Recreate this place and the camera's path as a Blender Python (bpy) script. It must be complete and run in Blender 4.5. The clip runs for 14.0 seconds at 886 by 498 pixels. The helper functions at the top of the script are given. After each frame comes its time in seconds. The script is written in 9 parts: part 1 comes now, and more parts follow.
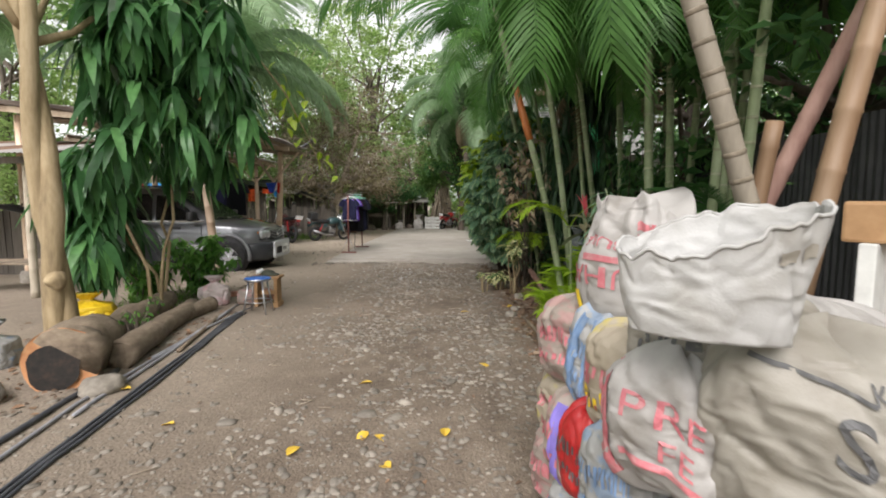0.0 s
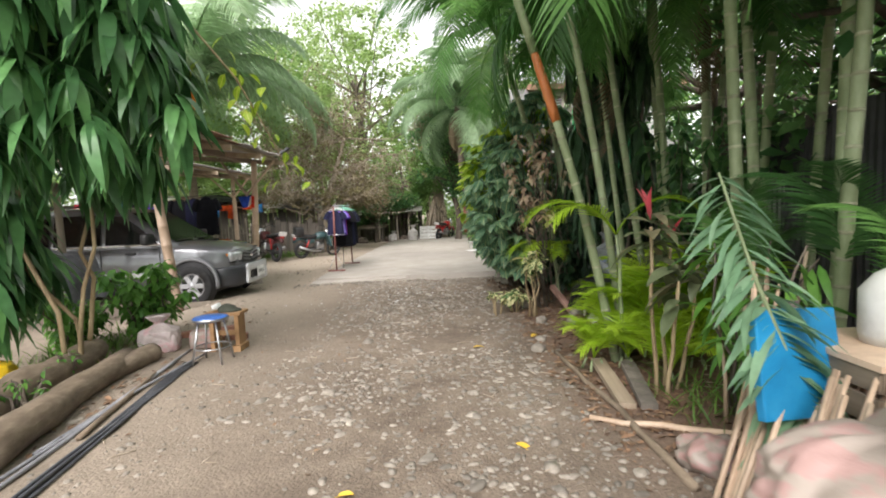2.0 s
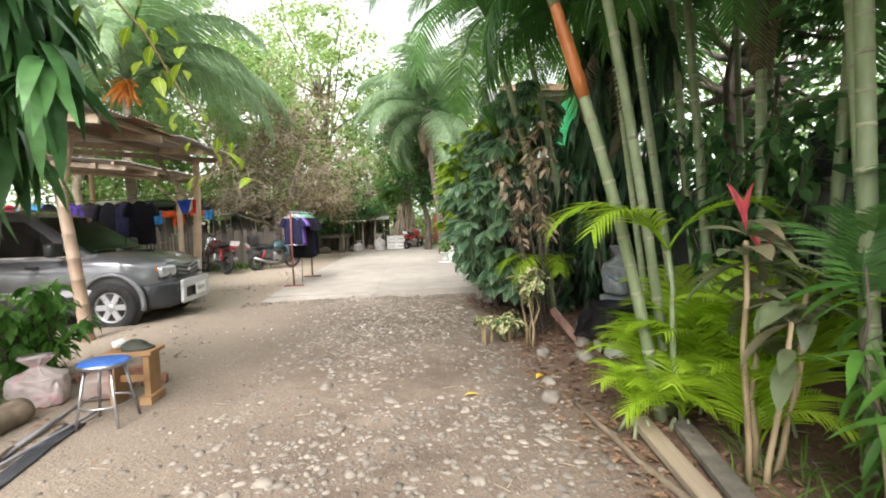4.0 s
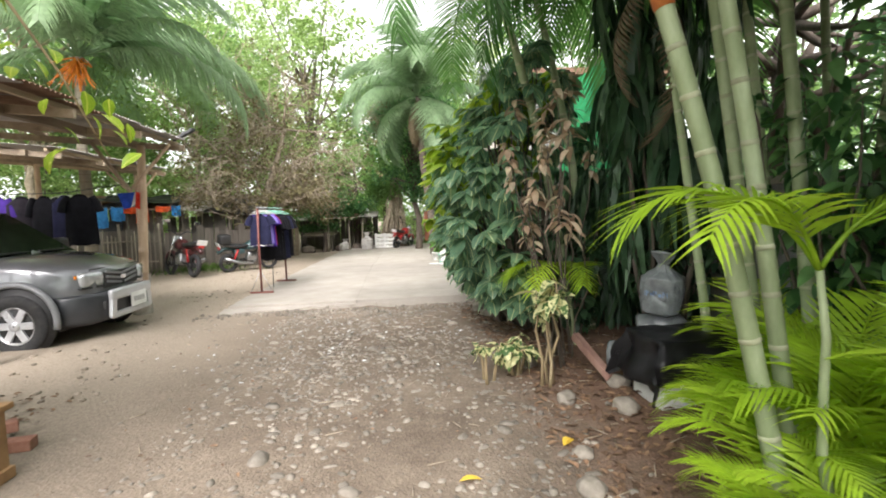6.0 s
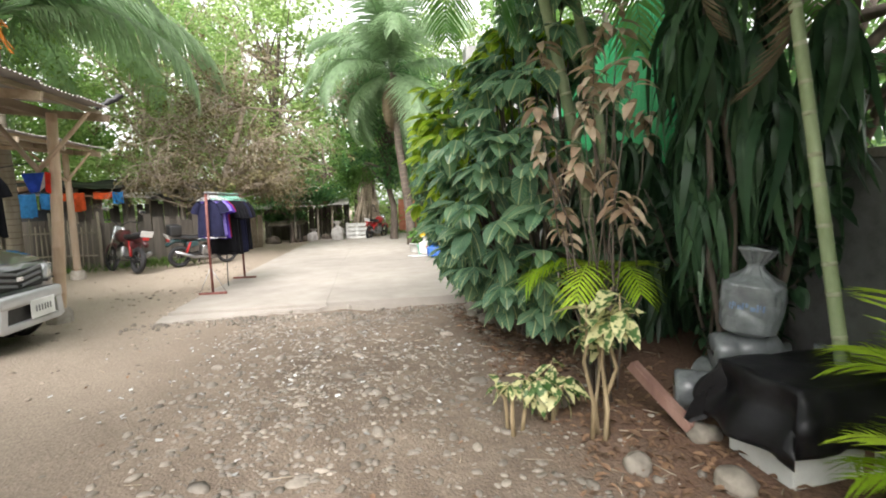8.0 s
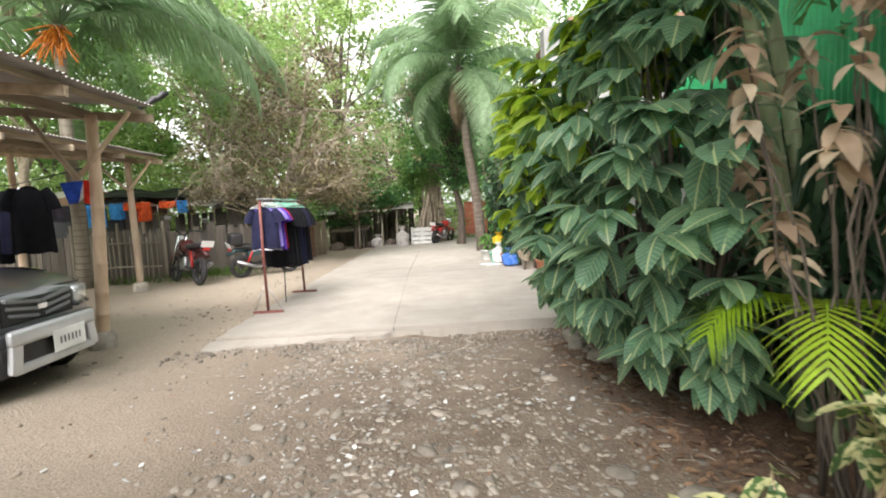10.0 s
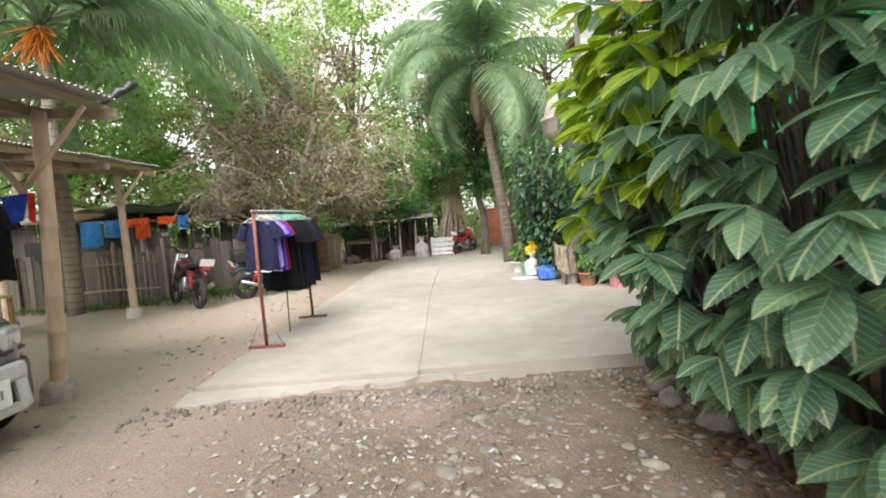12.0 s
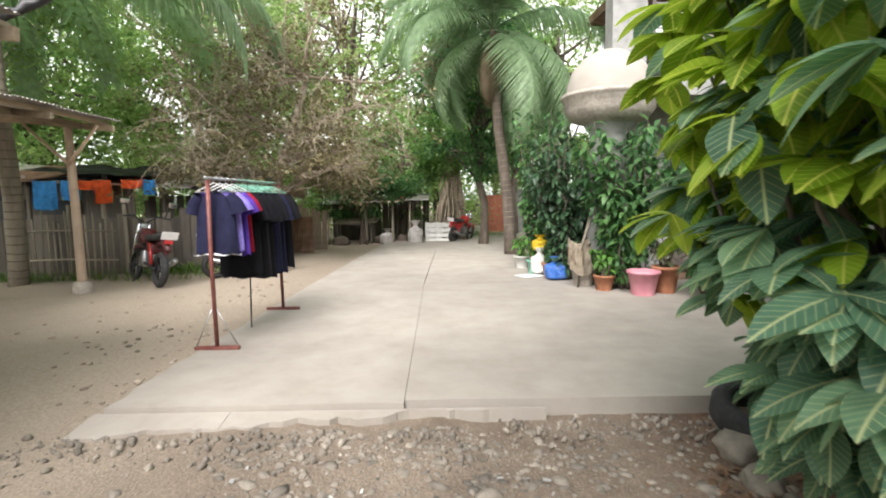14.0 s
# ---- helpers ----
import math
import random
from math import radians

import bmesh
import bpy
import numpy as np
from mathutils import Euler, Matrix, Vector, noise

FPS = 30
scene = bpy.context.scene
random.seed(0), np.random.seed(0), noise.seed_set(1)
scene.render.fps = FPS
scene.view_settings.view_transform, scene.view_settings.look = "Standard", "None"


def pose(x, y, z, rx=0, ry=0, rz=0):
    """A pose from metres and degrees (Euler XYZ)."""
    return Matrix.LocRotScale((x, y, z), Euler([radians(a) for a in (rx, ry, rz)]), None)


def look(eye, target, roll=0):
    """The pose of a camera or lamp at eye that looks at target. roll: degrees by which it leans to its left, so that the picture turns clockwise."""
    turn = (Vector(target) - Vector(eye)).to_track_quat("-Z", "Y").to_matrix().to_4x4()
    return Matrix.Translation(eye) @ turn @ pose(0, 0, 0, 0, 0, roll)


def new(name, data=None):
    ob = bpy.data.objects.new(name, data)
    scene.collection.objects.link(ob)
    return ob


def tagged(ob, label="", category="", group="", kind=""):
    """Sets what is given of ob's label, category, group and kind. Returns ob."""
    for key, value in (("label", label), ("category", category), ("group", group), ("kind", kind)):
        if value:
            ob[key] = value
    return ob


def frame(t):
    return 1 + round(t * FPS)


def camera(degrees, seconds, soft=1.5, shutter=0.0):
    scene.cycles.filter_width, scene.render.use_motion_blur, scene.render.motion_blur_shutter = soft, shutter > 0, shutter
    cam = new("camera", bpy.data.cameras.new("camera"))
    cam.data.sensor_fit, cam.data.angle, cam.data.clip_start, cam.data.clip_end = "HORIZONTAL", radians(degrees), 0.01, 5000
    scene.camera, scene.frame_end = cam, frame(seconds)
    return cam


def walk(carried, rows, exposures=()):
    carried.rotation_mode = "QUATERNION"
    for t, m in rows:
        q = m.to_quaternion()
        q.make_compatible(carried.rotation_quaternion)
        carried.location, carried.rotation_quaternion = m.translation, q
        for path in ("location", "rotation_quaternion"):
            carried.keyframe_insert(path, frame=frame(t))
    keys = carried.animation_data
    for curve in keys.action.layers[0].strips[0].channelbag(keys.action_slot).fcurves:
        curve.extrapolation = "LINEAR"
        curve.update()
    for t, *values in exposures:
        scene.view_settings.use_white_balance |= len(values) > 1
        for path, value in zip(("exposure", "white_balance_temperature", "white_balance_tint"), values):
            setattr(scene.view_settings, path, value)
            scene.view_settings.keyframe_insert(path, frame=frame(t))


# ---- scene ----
cam = camera(83.3, 14.0, soft=1.9, shutter=0.4)
METRES, EYE, TILT, LEAN, TURN = 9.6, 1.5, 0.0, 0.0, 0.0
ROWS = [
    (0.0, 0.0, 0.0, 0.0, 0.02, -5.63, -0.18),
    (0.5, 0.0032, 0.0335, 0.0004, -0.05, -5.64, -0.04),
    (1.0, -0.0006, 0.0715, 0.0003, -3.05, -4.44, 0.53),
    (1.5, -0.0031, 0.1156, -0.0016, -1.63, -3.85, 1.49),
    (2.0, -0.0094, 0.159, -0.0026, -0.75, -4.7, 2.42),
    (2.5, -0.0182, 0.191, -0.0029, -3.38, -5.03, 2.78),
    (3.0, -0.0219, 0.2232, -0.0063, -3.14, -5.5, 2.94),
    (3.5, -0.0172, 0.2619, -0.0067, -3.8, -5.21, 2.58),
    (4.0, -0.0236, 0.296, -0.0057, -4.71, -3.78, 1.93),
    (6.5, -0.0044, 0.4848, -0.0088, -6.14, -4.45, 1.83),
    (7.0, -0.0075, 0.522, -0.0114, -9.15, -5.67, 1.76),
    (9.5, -0.0262, 0.6873, -0.0101, -4.8, -5.15, 2.73),
    (10.0, -0.0299, 0.7239, -0.0081, -1.82, -5.0, 3.0),
    (10.5, -0.0391, 0.7523, -0.0079, -1.13, -3.64, 3.4),
    (11.0, -0.0403, 0.7872, -0.012, 2.61, -3.15, 4.1),
    (11.5, -0.0377, 0.8255, -0.0095, 2.68, -3.72, 4.38),
    (12.0, -0.0447, 0.8629, -0.0072, 0.07, -3.95, 4.48),
    (12.5, -0.0482, 0.8929, -0.0101, 1.0, -5.47, 4.28),
    (13.0, -0.0446, 0.9313, -0.0101, 1.35, -6.05, 3.48),
    (13.5, -0.0476, 0.9582, -0.0112, 0.21, -5.82, 2.19),
    (14.0, -0.0535, 0.9882, -0.0079, -0.52, -5.77, 0.78),
]
walk(cam, [(t, pose(0, 0, EYE, TILT, LEAN, TURN) @ pose(METRES * x, METRES * y, METRES * z, 90 + pitch, roll, yaw)) for t, x, y, z, yaw, pitch, roll in ROWS],
     [(0.0, 0.8), (1.0, 0.9), (2.0, 1.38), (3.0, 1.67), (4.0, 1.74), (7.0, 1.76), (9.5, 1.78), (11.5, 1.72), (14.0, 1.58)])

# ---- world and sun: bright overcast day ----
world = bpy.data.worlds.new("overcast_sky")
scene.world = world
world.use_nodes = True
wn, wl = world.node_tree.nodes, world.node_tree.links
wn.clear()
sky = wn.new("ShaderNodeTexSky")
sky.sky_type = "NISHITA"
sky.sun_disc = False
sky.sun_elevation, sky.sun_rotation = radians(45), radians(192)
sky.air_density, sky.dust_density, sky.ozone_density = 1.0, 1.5, 1.0
grey = wn.new("ShaderNodeHueSaturation")
grey.inputs["Saturation"].default_value = 0.02
bg = wn.new("ShaderNodeBackground")
bg.inputs["Strength"].default_value = 0.15
wo = wn.new("ShaderNodeOutputWorld")
wl.new(sky.outputs[0], grey.inputs["Color"])
wl.new(grey.outputs[0], bg.inputs["Color"])
wl.new(bg.outputs[0], wo.inputs["Surface"])
sun = new("sun", bpy.data.lights.new("sun", "SUN"))
sun.data.energy, sun.data.angle, sun.data.color = 2.2, radians(40), (1.0, 0.93, 0.93)
sun.matrix_world = look((-4.0, -17.5, 18), (0, 0, 0))

# ---- materials ----
def nodes_of(name):
    m = bpy.data.materials.new(name)
    m.use_nodes = True
    nt = m.node_tree
    nt.nodes.clear()
    out = nt.nodes.new("ShaderNodeOutputMaterial")
    return m, nt.nodes, nt.links, out


def ramp_of(nodes, cols):
    r = nodes.new("ShaderNodeValToRGB")
    el = r.color_ramp.elements
    while len(el) < len(cols):
        el.new(0.5)
    for i, c in enumerate(cols):
        el[i].position = 0.25 + 0.5 * i / max(1, len(cols) - 1)
        el[i].color = (*c, 1)
    return r


def surf(name, cols, scale=8.0, rough=0.7, metal=0.0, bump=0.3, stretch=(1, 1, 1), vary="", coarse=0.35, rough_var=0.15, spec=0.5):
    """Grain from a fine noise over the colours, stains from a coarse one, fine relief."""
    m, n, l, out = nodes_of(name)
    tc = n.new("ShaderNodeTexCoord")
    mp = n.new("ShaderNodeMapping")
    mp.inputs["Scale"].default_value = stretch
    l.new(tc.outputs["Object"], mp.inputs["Vector"])
    fine = n.new("ShaderNodeTexNoise")
    fine.inputs["Scale"].default_value, fine.inputs["Detail"].default_value = scale, 8
    fine.inputs["Roughness"].default_value = 0.65
    wide = n.new("ShaderNodeTexNoise")
    wide.inputs["Scale"].default_value, wide.inputs["Detail"].default_value = scale * 0.14, 4
    l.new(mp.outputs[0], fine.inputs["Vector"])
    l.new(mp.outputs[0], wide.inputs["Vector"])
    r = ramp_of(n, cols)
    l.new(fine.outputs["Fac"], r.inputs[0])
    hsv = n.new("ShaderNodeHueSaturation")
    rng = n.new("ShaderNodeMapRange")
    rng.inputs["From Min"].default_value, rng.inputs["From Max"].default_value = 0.3, 0.7
    rng.inputs["To Min"].default_value, rng.inputs["To Max"].default_value = 1 - coarse, 1 + coarse * 0.6
    l.new(wide.outputs["Fac"], rng.inputs["Value"])
    last = rng.outputs[0]
    if vary:
        src = n.new("ShaderNodeObjectInfo").outputs["Random"] if vary == "object" else n.new("ShaderNodeNewGeometry").outputs["Random Per Island"]
        vr = n.new("ShaderNodeMapRange")
        vr.inputs["To Min"].default_value, vr.inputs["To Max"].default_value = 0.65, 1.3
        l.new(src, vr.inputs["Value"])
        mul = n.new("ShaderNodeMath")
        mul.operation = "MULTIPLY"
        l.new(last, mul.inputs[0])
        l.new(vr.outputs[0], mul.inputs[1])
        last = mul.outputs[0]
    l.new(last, hsv.inputs["Value"])
    l.new(r.outputs[0], hsv.inputs["Color"])
    p = n.new("ShaderNodeBsdfPrincipled")
    l.new(hsv.outputs[0], p.inputs["Base Color"])
    p.inputs["Metallic"].default_value = metal
    p.inputs["Specular IOR Level"].default_value = spec
    rr = n.new("ShaderNodeMapRange")
    rr.inputs["To Min"].default_value, rr.inputs["To Max"].default_value = max(0.02, rough - rough_var), min(1, rough + rough_var)
    l.new(wide.outputs["Fac"], rr.inputs["Value"])
    l.new(rr.outputs[0], p.inputs["Roughness"])
    if bump:
        b = n.new("ShaderNodeBump")
        b.inputs["Strength"].default_value, b.inputs["Distance"].default_value = bump, 0.02
        l.new(fine.outputs["Fac"], b.inputs["Height"])
        l.new(b.outputs[0], p.inputs["Normal"])
    l.new(p.outputs[0], out.inputs["Surface"])
    return m


def leafmat(name, cols, rough=0.42, trans=0.35, vary="island", vein=None, patch=None):
    """Leaf: colour per leaf, light that shines through, and veins along the leaf's own u and v."""
    m, n, l, out = nodes_of(name)
    src = n.new("ShaderNodeNewGeometry").outputs["Random Per Island"] if vary == "island" else n.new("ShaderNodeObjectInfo").outputs["Random"]
    r = ramp_of(n, cols)
    for i, e in enumerate(r.color_ramp.elements):
        e.position = i / max(1, len(cols) - 1)
    l.new(src, r.inputs[0])
    tc = n.new("ShaderNodeTexCoord")
    no = n.new("ShaderNodeTexNoise")
    no.inputs["Scale"].default_value, no.inputs["Detail"].default_value = 9, 5
    l.new(tc.outputs["Object"], no.inputs["Vector"])
    rng = n.new("ShaderNodeMapRange")
    rng.inputs["From Min"].default_value, rng.inputs["From Max"].default_value = 0.3, 0.7
    rng.inputs["To Min"].default_value, rng.inputs["To Max"].default_value = 0.75, 1.2
    l.new(no.outputs["Fac"], rng.inputs["Value"])
    hsv = n.new("ShaderNodeHueSaturation")
    l.new(r.outputs[0], hsv.inputs["Color"])
    l.new(rng.outputs[0], hsv.inputs["Value"])
    col = hsv.outputs[0]
    if vein or patch:
        sep = n.new("ShaderNodeSeparateXYZ")
        l.new(tc.outputs["UV"], sep.inputs[0])
        off = n.new("ShaderNodeMath")
        off.operation = "SUBTRACT"
        off.inputs[1].default_value = 0.5
        l.new(sep.outputs[0], off.inputs[0])
        ab = n.new("ShaderNodeMath")
        ab.operation = "ABSOLUTE"
        l.new(off.outputs[0], ab.inputs[0])
    if vein:
        # midrib, and side veins that run forward from it
        mid = n.new("ShaderNodeMapRange")
        mid.inputs["From Min"].default_value, mid.inputs["From Max"].default_value = 0.015, 0.045
        mid.inputs["To Min"].default_value, mid.inputs["To Max"].default_value = 1, 0
        l.new(ab.outputs[0], mid.inputs["Value"])
        lat = n.new("ShaderNodeMath")
        lat.operation = "MULTIPLY_ADD"
        lat.inputs[1].default_value = -0.45
        l.new(ab.outputs[0], lat.inputs[0])
        l.new(sep.outputs[1], lat.inputs[2])
        fr = n.new("ShaderNodeMath")
        fr.operation = "MULTIPLY"
        fr.inputs[1].default_value = 10.0
        l.new(lat.outputs[0], fr.inputs[0])
        fr2 = n.new("ShaderNodeMath")
        fr2.operation = "FRACT"
        l.new(fr.outputs[0], fr2.inputs[0])
        vm = n.new("ShaderNodeMapRange")
        vm.inputs["From Min"].default_value, vm.inputs["From Max"].default_value = 0.05, 0.16
        vm.inputs["To Min"].default_value, vm.inputs["To Max"].default_value = 0.62, 0
        l.new(fr2.outputs[0], vm.inputs["Value"])
        mx = n.new("ShaderNodeMath")
        mx.operation = "MAXIMUM"
        l.new(mid.outputs[0], mx.inputs[0])
        l.new(vm.outputs[0], mx.inputs[1])
        mix = n.new("ShaderNodeMix")
        mix.data_type = "RGBA"
        l.new(mx.outputs[0], mix.inputs["Factor"])
        l.new(col, mix.inputs["A"])
        mix.inputs["B"].default_value = (*vein, 1)
        col = mix.outputs["Result"]
    if patch:
        pm = n.new("ShaderNodeMapRange")
        pm.inputs["From Min"].default_value, pm.inputs["From Max"].default_value = 0.46, 0.52
        nn = n.new("ShaderNodeTexNoise")
        nn.inputs["Scale"].default_value = 22
        l.new(tc.outputs["Object"], nn.inputs["Vector"])
        l.new(nn.outputs["Fac"], pm.inputs["Value"])
        mix = n.new("ShaderNodeMix")
        mix.data_type = "RGBA"
        l.new(pm.outputs[0], mix.inputs["Factor"])
        l.new(col, mix.inputs["A"])
        mix.inputs["B"].default_value = (*patch, 1)
        col = mix.outputs["Result"]
    p = n.new("ShaderNodeBsdfPrincipled")
    p.inputs["Roughness"].default_value = rough
    p.inputs["Specular IOR Level"].default_value = 0.4
    l.new(col, p.inputs["Base Color"])
    t = n.new("ShaderNodeBsdfTranslucent")
    l.new(col, t.inputs["Color"])
    ms = n.new("ShaderNodeMixShader")
    ms.inputs[0].default_value = trans
    l.new(p.outputs[0], ms.inputs[1])
    l.new(t.outputs[0], ms.inputs[2])
    l.new(ms.outputs[0], out.inputs["Surface"])
    return m


def printed(name, base, ink, scale=14.0, amount=0.53, rough=0.55, stretch=(1, 1, 1)):
    """Woven plastic with worn print in broad strokes."""
    m, n, l, out = nodes_of(name)
    tc = n.new("ShaderNodeTexCoord")
    mp = n.new("ShaderNodeMapping")
    mp.inputs["Scale"].default_value = stretch
    l.new(tc.outputs["Object"], mp.inputs["Vector"])
    no = n.new("ShaderNodeTexNoise")
    no.inputs["Scale"].default_value, no.inputs["Detail"].default_value = scale, 3
    l.new(mp.outputs[0], no.inputs["Vector"])
    rg = n.new("ShaderNodeMapRange")
    rg.inputs["From Min"].default_value, rg.inputs["From Max"].default_value = amount, amount + 0.06
    rg.inputs["To Max"].default_value = 0.6
    l.new(no.outputs["Fac"], rg.inputs["Value"])
    dirt = n.new("ShaderNodeTexNoise")
    dirt.inputs["Scale"].default_value, dirt.inputs["Detail"].default_value = 5, 6
    l.new(tc.outputs["Object"], dirt.inputs["Vector"])
    dr = ramp_of(n, [tuple(c * k for c, k in zip(base, (0.5, 0.47, 0.42))), tuple(c * 0.9 for c in base), base])
    l.new(dirt.outputs["Fac"], dr.inputs[0])
    mix = n.new("ShaderNodeMix")
    mix.data_type = "RGBA"
    l.new(rg.outputs[0], mix.inputs["Factor"])
    l.new(dr.outputs[0], mix.inputs["A"])
    mix.inputs["B"].default_value = (*ink, 1)
    # creases
    cm = n.new("ShaderNodeMapping")
    cm.inputs["Scale"].default_value = (1.0, 1.0, 2.2)
    cm.inputs["Rotation"].default_value = (0.5, 0.3, 0.2)
    l.new(tc.outputs["Object"], cm.inputs["Vector"])
    cr = n.new("ShaderNodeTexNoise")
    cr.noise_type = "RIDGED_MULTIFRACTAL"
    cr.inputs["Scale"].default_value, cr.inputs["Detail"].default_value = 8.0, 5
    cr.inputs["Distortion"].default_value = 0.6
    l.new(cm.outputs[0], cr.inputs["Vector"])
    b2 = n.new("ShaderNodeBump")
    b2.inputs["Strength"].default_value, b2.inputs["Distance"].default_value = 0.75, 0.016
    l.new(cr.outputs["Fac"], b2.inputs["Height"])
    weave = n.new("ShaderNodeTexNoise")
    weave.inputs["Scale"].default_value, weave.inputs["Detail"].default_value = 160, 3
    l.new(tc.outputs["Object"], weave.inputs["Vector"])
    b = n.new("ShaderNodeBump")
    b.inputs["Strength"].default_value, b.inputs["Distance"].default_value = 0.35, 0.003
    l.new(weave.outputs["Fac"], b.inputs["Height"])
    l.new(b2.outputs[0], b.inputs["Normal"])
    p = n.new("ShaderNodeBsdfPrincipled")
    l.new(mix.outputs["Result"], p.inputs["Base Color"])
    l.new(b.outputs[0], p.inputs["Normal"])
    p.inputs["Roughness"].default_value = rough
    t = n.new("ShaderNodeBsdfTranslucent")
    l.new(mix.outputs["Result"], t.inputs["Color"])
    ms = n.new("ShaderNodeMixShader")
    ms.inputs[0].default_value = 0.15
    l.new(p.outputs[0], ms.inputs[1])
    l.new(t.outputs[0], ms.inputs[2])
    l.new(ms.outputs[0], out.inputs["Surface"])
    return m


def soil_material():
    m, n, l, out = nodes_of("packed_soil")
    tc = n.new("ShaderNodeTexCoord")
    def noise_at(scale, detail=6):
        t = n.new("ShaderNodeTexNoise")
        t.inputs["Scale"].default_value, t.inputs["Detail"].default_value = scale, detail
        t.inputs["Roughness"].default_value = 0.62
        l.new(tc.outputs["Object"], t.inputs["Vector"])
        return t
    wide, mid, fine = noise_at(0.55, 5), noise_at(4.0), noise_at(38.0)
    a = ramp_of(n, [(0.075, 0.058, 0.043), (0.165, 0.13, 0.098), (0.31, 0.255, 0.197)])
    l.new(wide.outputs["Fac"], a.inputs[0])
    b = ramp_of(n, [(0.075, 0.056, 0.042), (0.175, 0.138, 0.106), (0.28, 0.232, 0.184)])
    l.new(mid.outputs["Fac"], b.inputs[0])
    mix = n.new("ShaderNodeMix")
    mix.data_type = "RGBA"
    mix.inputs["Factor"].default_value = 0.5
    l.new(a.outputs[0], mix.inputs["A"])
    l.new(b.outputs[0], mix.inputs["B"])
    vor = n.new("ShaderNodeTexVoronoi")
    vor.inputs["Scale"].default_value = 55
    l.new(tc.outputs["Object"], vor.inputs["Vector"])
    grit = ramp_of(n, [(0.7, 0.7, 0.7), (1.0, 1.0, 1.0), (1.35, 1.35, 1.32)])
    l.new(fine.outputs["Fac"], grit.inputs[0])
    mul = n.new("ShaderNodeMix")
    mul.data_type, mul.blend_type = "RGBA", "MULTIPLY"
    mul.inputs["Factor"].default_value = 1
    l.new(mix.outputs["Result"], mul.inputs["A"])
    l.new(grit.outputs[0], mul.inputs["B"])
    p = n.new("ShaderNodeBsdfPrincipled")
    p.inputs["Roughness"].default_value = 0.93
    p.inputs["Specular IOR Level"].default_value = 0.25
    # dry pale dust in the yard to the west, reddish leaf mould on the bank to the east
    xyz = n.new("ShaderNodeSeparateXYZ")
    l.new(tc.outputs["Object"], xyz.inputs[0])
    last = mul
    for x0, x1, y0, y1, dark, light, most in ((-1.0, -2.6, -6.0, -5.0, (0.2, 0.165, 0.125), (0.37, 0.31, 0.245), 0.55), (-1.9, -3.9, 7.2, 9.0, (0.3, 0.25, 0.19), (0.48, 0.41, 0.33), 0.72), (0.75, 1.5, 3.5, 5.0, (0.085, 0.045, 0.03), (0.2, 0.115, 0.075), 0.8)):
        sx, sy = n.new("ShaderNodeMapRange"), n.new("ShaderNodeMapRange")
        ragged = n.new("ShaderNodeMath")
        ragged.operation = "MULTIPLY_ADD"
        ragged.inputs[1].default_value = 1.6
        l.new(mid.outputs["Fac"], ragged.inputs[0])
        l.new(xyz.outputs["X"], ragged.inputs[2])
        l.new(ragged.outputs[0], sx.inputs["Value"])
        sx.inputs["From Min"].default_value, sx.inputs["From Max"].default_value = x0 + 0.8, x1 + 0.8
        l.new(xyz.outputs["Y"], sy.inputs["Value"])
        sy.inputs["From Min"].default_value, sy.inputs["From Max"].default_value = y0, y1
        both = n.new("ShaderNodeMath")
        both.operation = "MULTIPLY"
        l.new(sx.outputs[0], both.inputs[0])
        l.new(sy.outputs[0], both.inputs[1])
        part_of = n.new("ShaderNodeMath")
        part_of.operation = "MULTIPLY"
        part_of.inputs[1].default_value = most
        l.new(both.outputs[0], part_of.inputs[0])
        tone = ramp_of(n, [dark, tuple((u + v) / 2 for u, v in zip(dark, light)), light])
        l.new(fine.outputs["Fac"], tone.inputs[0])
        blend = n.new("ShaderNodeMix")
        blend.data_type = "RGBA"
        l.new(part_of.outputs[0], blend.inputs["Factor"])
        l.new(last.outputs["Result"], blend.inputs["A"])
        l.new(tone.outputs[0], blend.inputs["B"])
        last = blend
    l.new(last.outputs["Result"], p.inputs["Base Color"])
    add = n.new("ShaderNodeMath")
    add.operation = "ADD"
    l.new(fine.outputs["Fac"], add.inputs[0])
    l.new(vor.outputs["Distance"], add.inputs[1])
    bp = n.new("ShaderNodeBump")
    bp.inputs["Strength"].default_value, bp.inputs["Distance"].default_value = 0.5, 0.014
    l.new(add.outputs[0], bp.inputs["Height"])
    l.new(bp.outputs[0], p.inputs["Normal"])
    l.new(p.outputs[0], out.inputs["Surface"])
    return m


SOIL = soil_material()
CONCRETE = surf("slab_concrete", [(0.28, 0.25, 0.213), (0.335, 0.305, 0.265), (0.385, 0.355, 0.314)], 2.2, 0.85, bump=0.05, coarse=0.22)
ROUGH_CONCRETE = surf("broken_concrete", [(0.24, 0.21, 0.18), (0.38, 0.34, 0.29), (0.46, 0.42, 0.36)], 18, 0.92, bump=0.8)
GREY_WALL = surf("grey_plaster", [(0.165, 0.165, 0.158), (0.255, 0.255, 0.24), (0.3, 0.3, 0.285)], 6, 0.9, bump=0.3)
STONE = surf("river_stone", [(0.15, 0.13, 0.105), (0.225, 0.198, 0.162), (0.3, 0.268, 0.224)], 14, 0.85, bump=0.4, vary="island")
DUST_STONE = surf("dusty_stone", [(0.2, 0.165, 0.125), (0.3, 0.25, 0.195), (0.42, 0.36, 0.3)], 14, 0.9, bump=0.4, vary="island")
SHARD = surf("white_shard", [(0.36, 0.36, 0.34), (0.46, 0.46, 0.44), (0.55, 0.55, 0.53)], 10, 0.5, bump=0.1, vary="island")
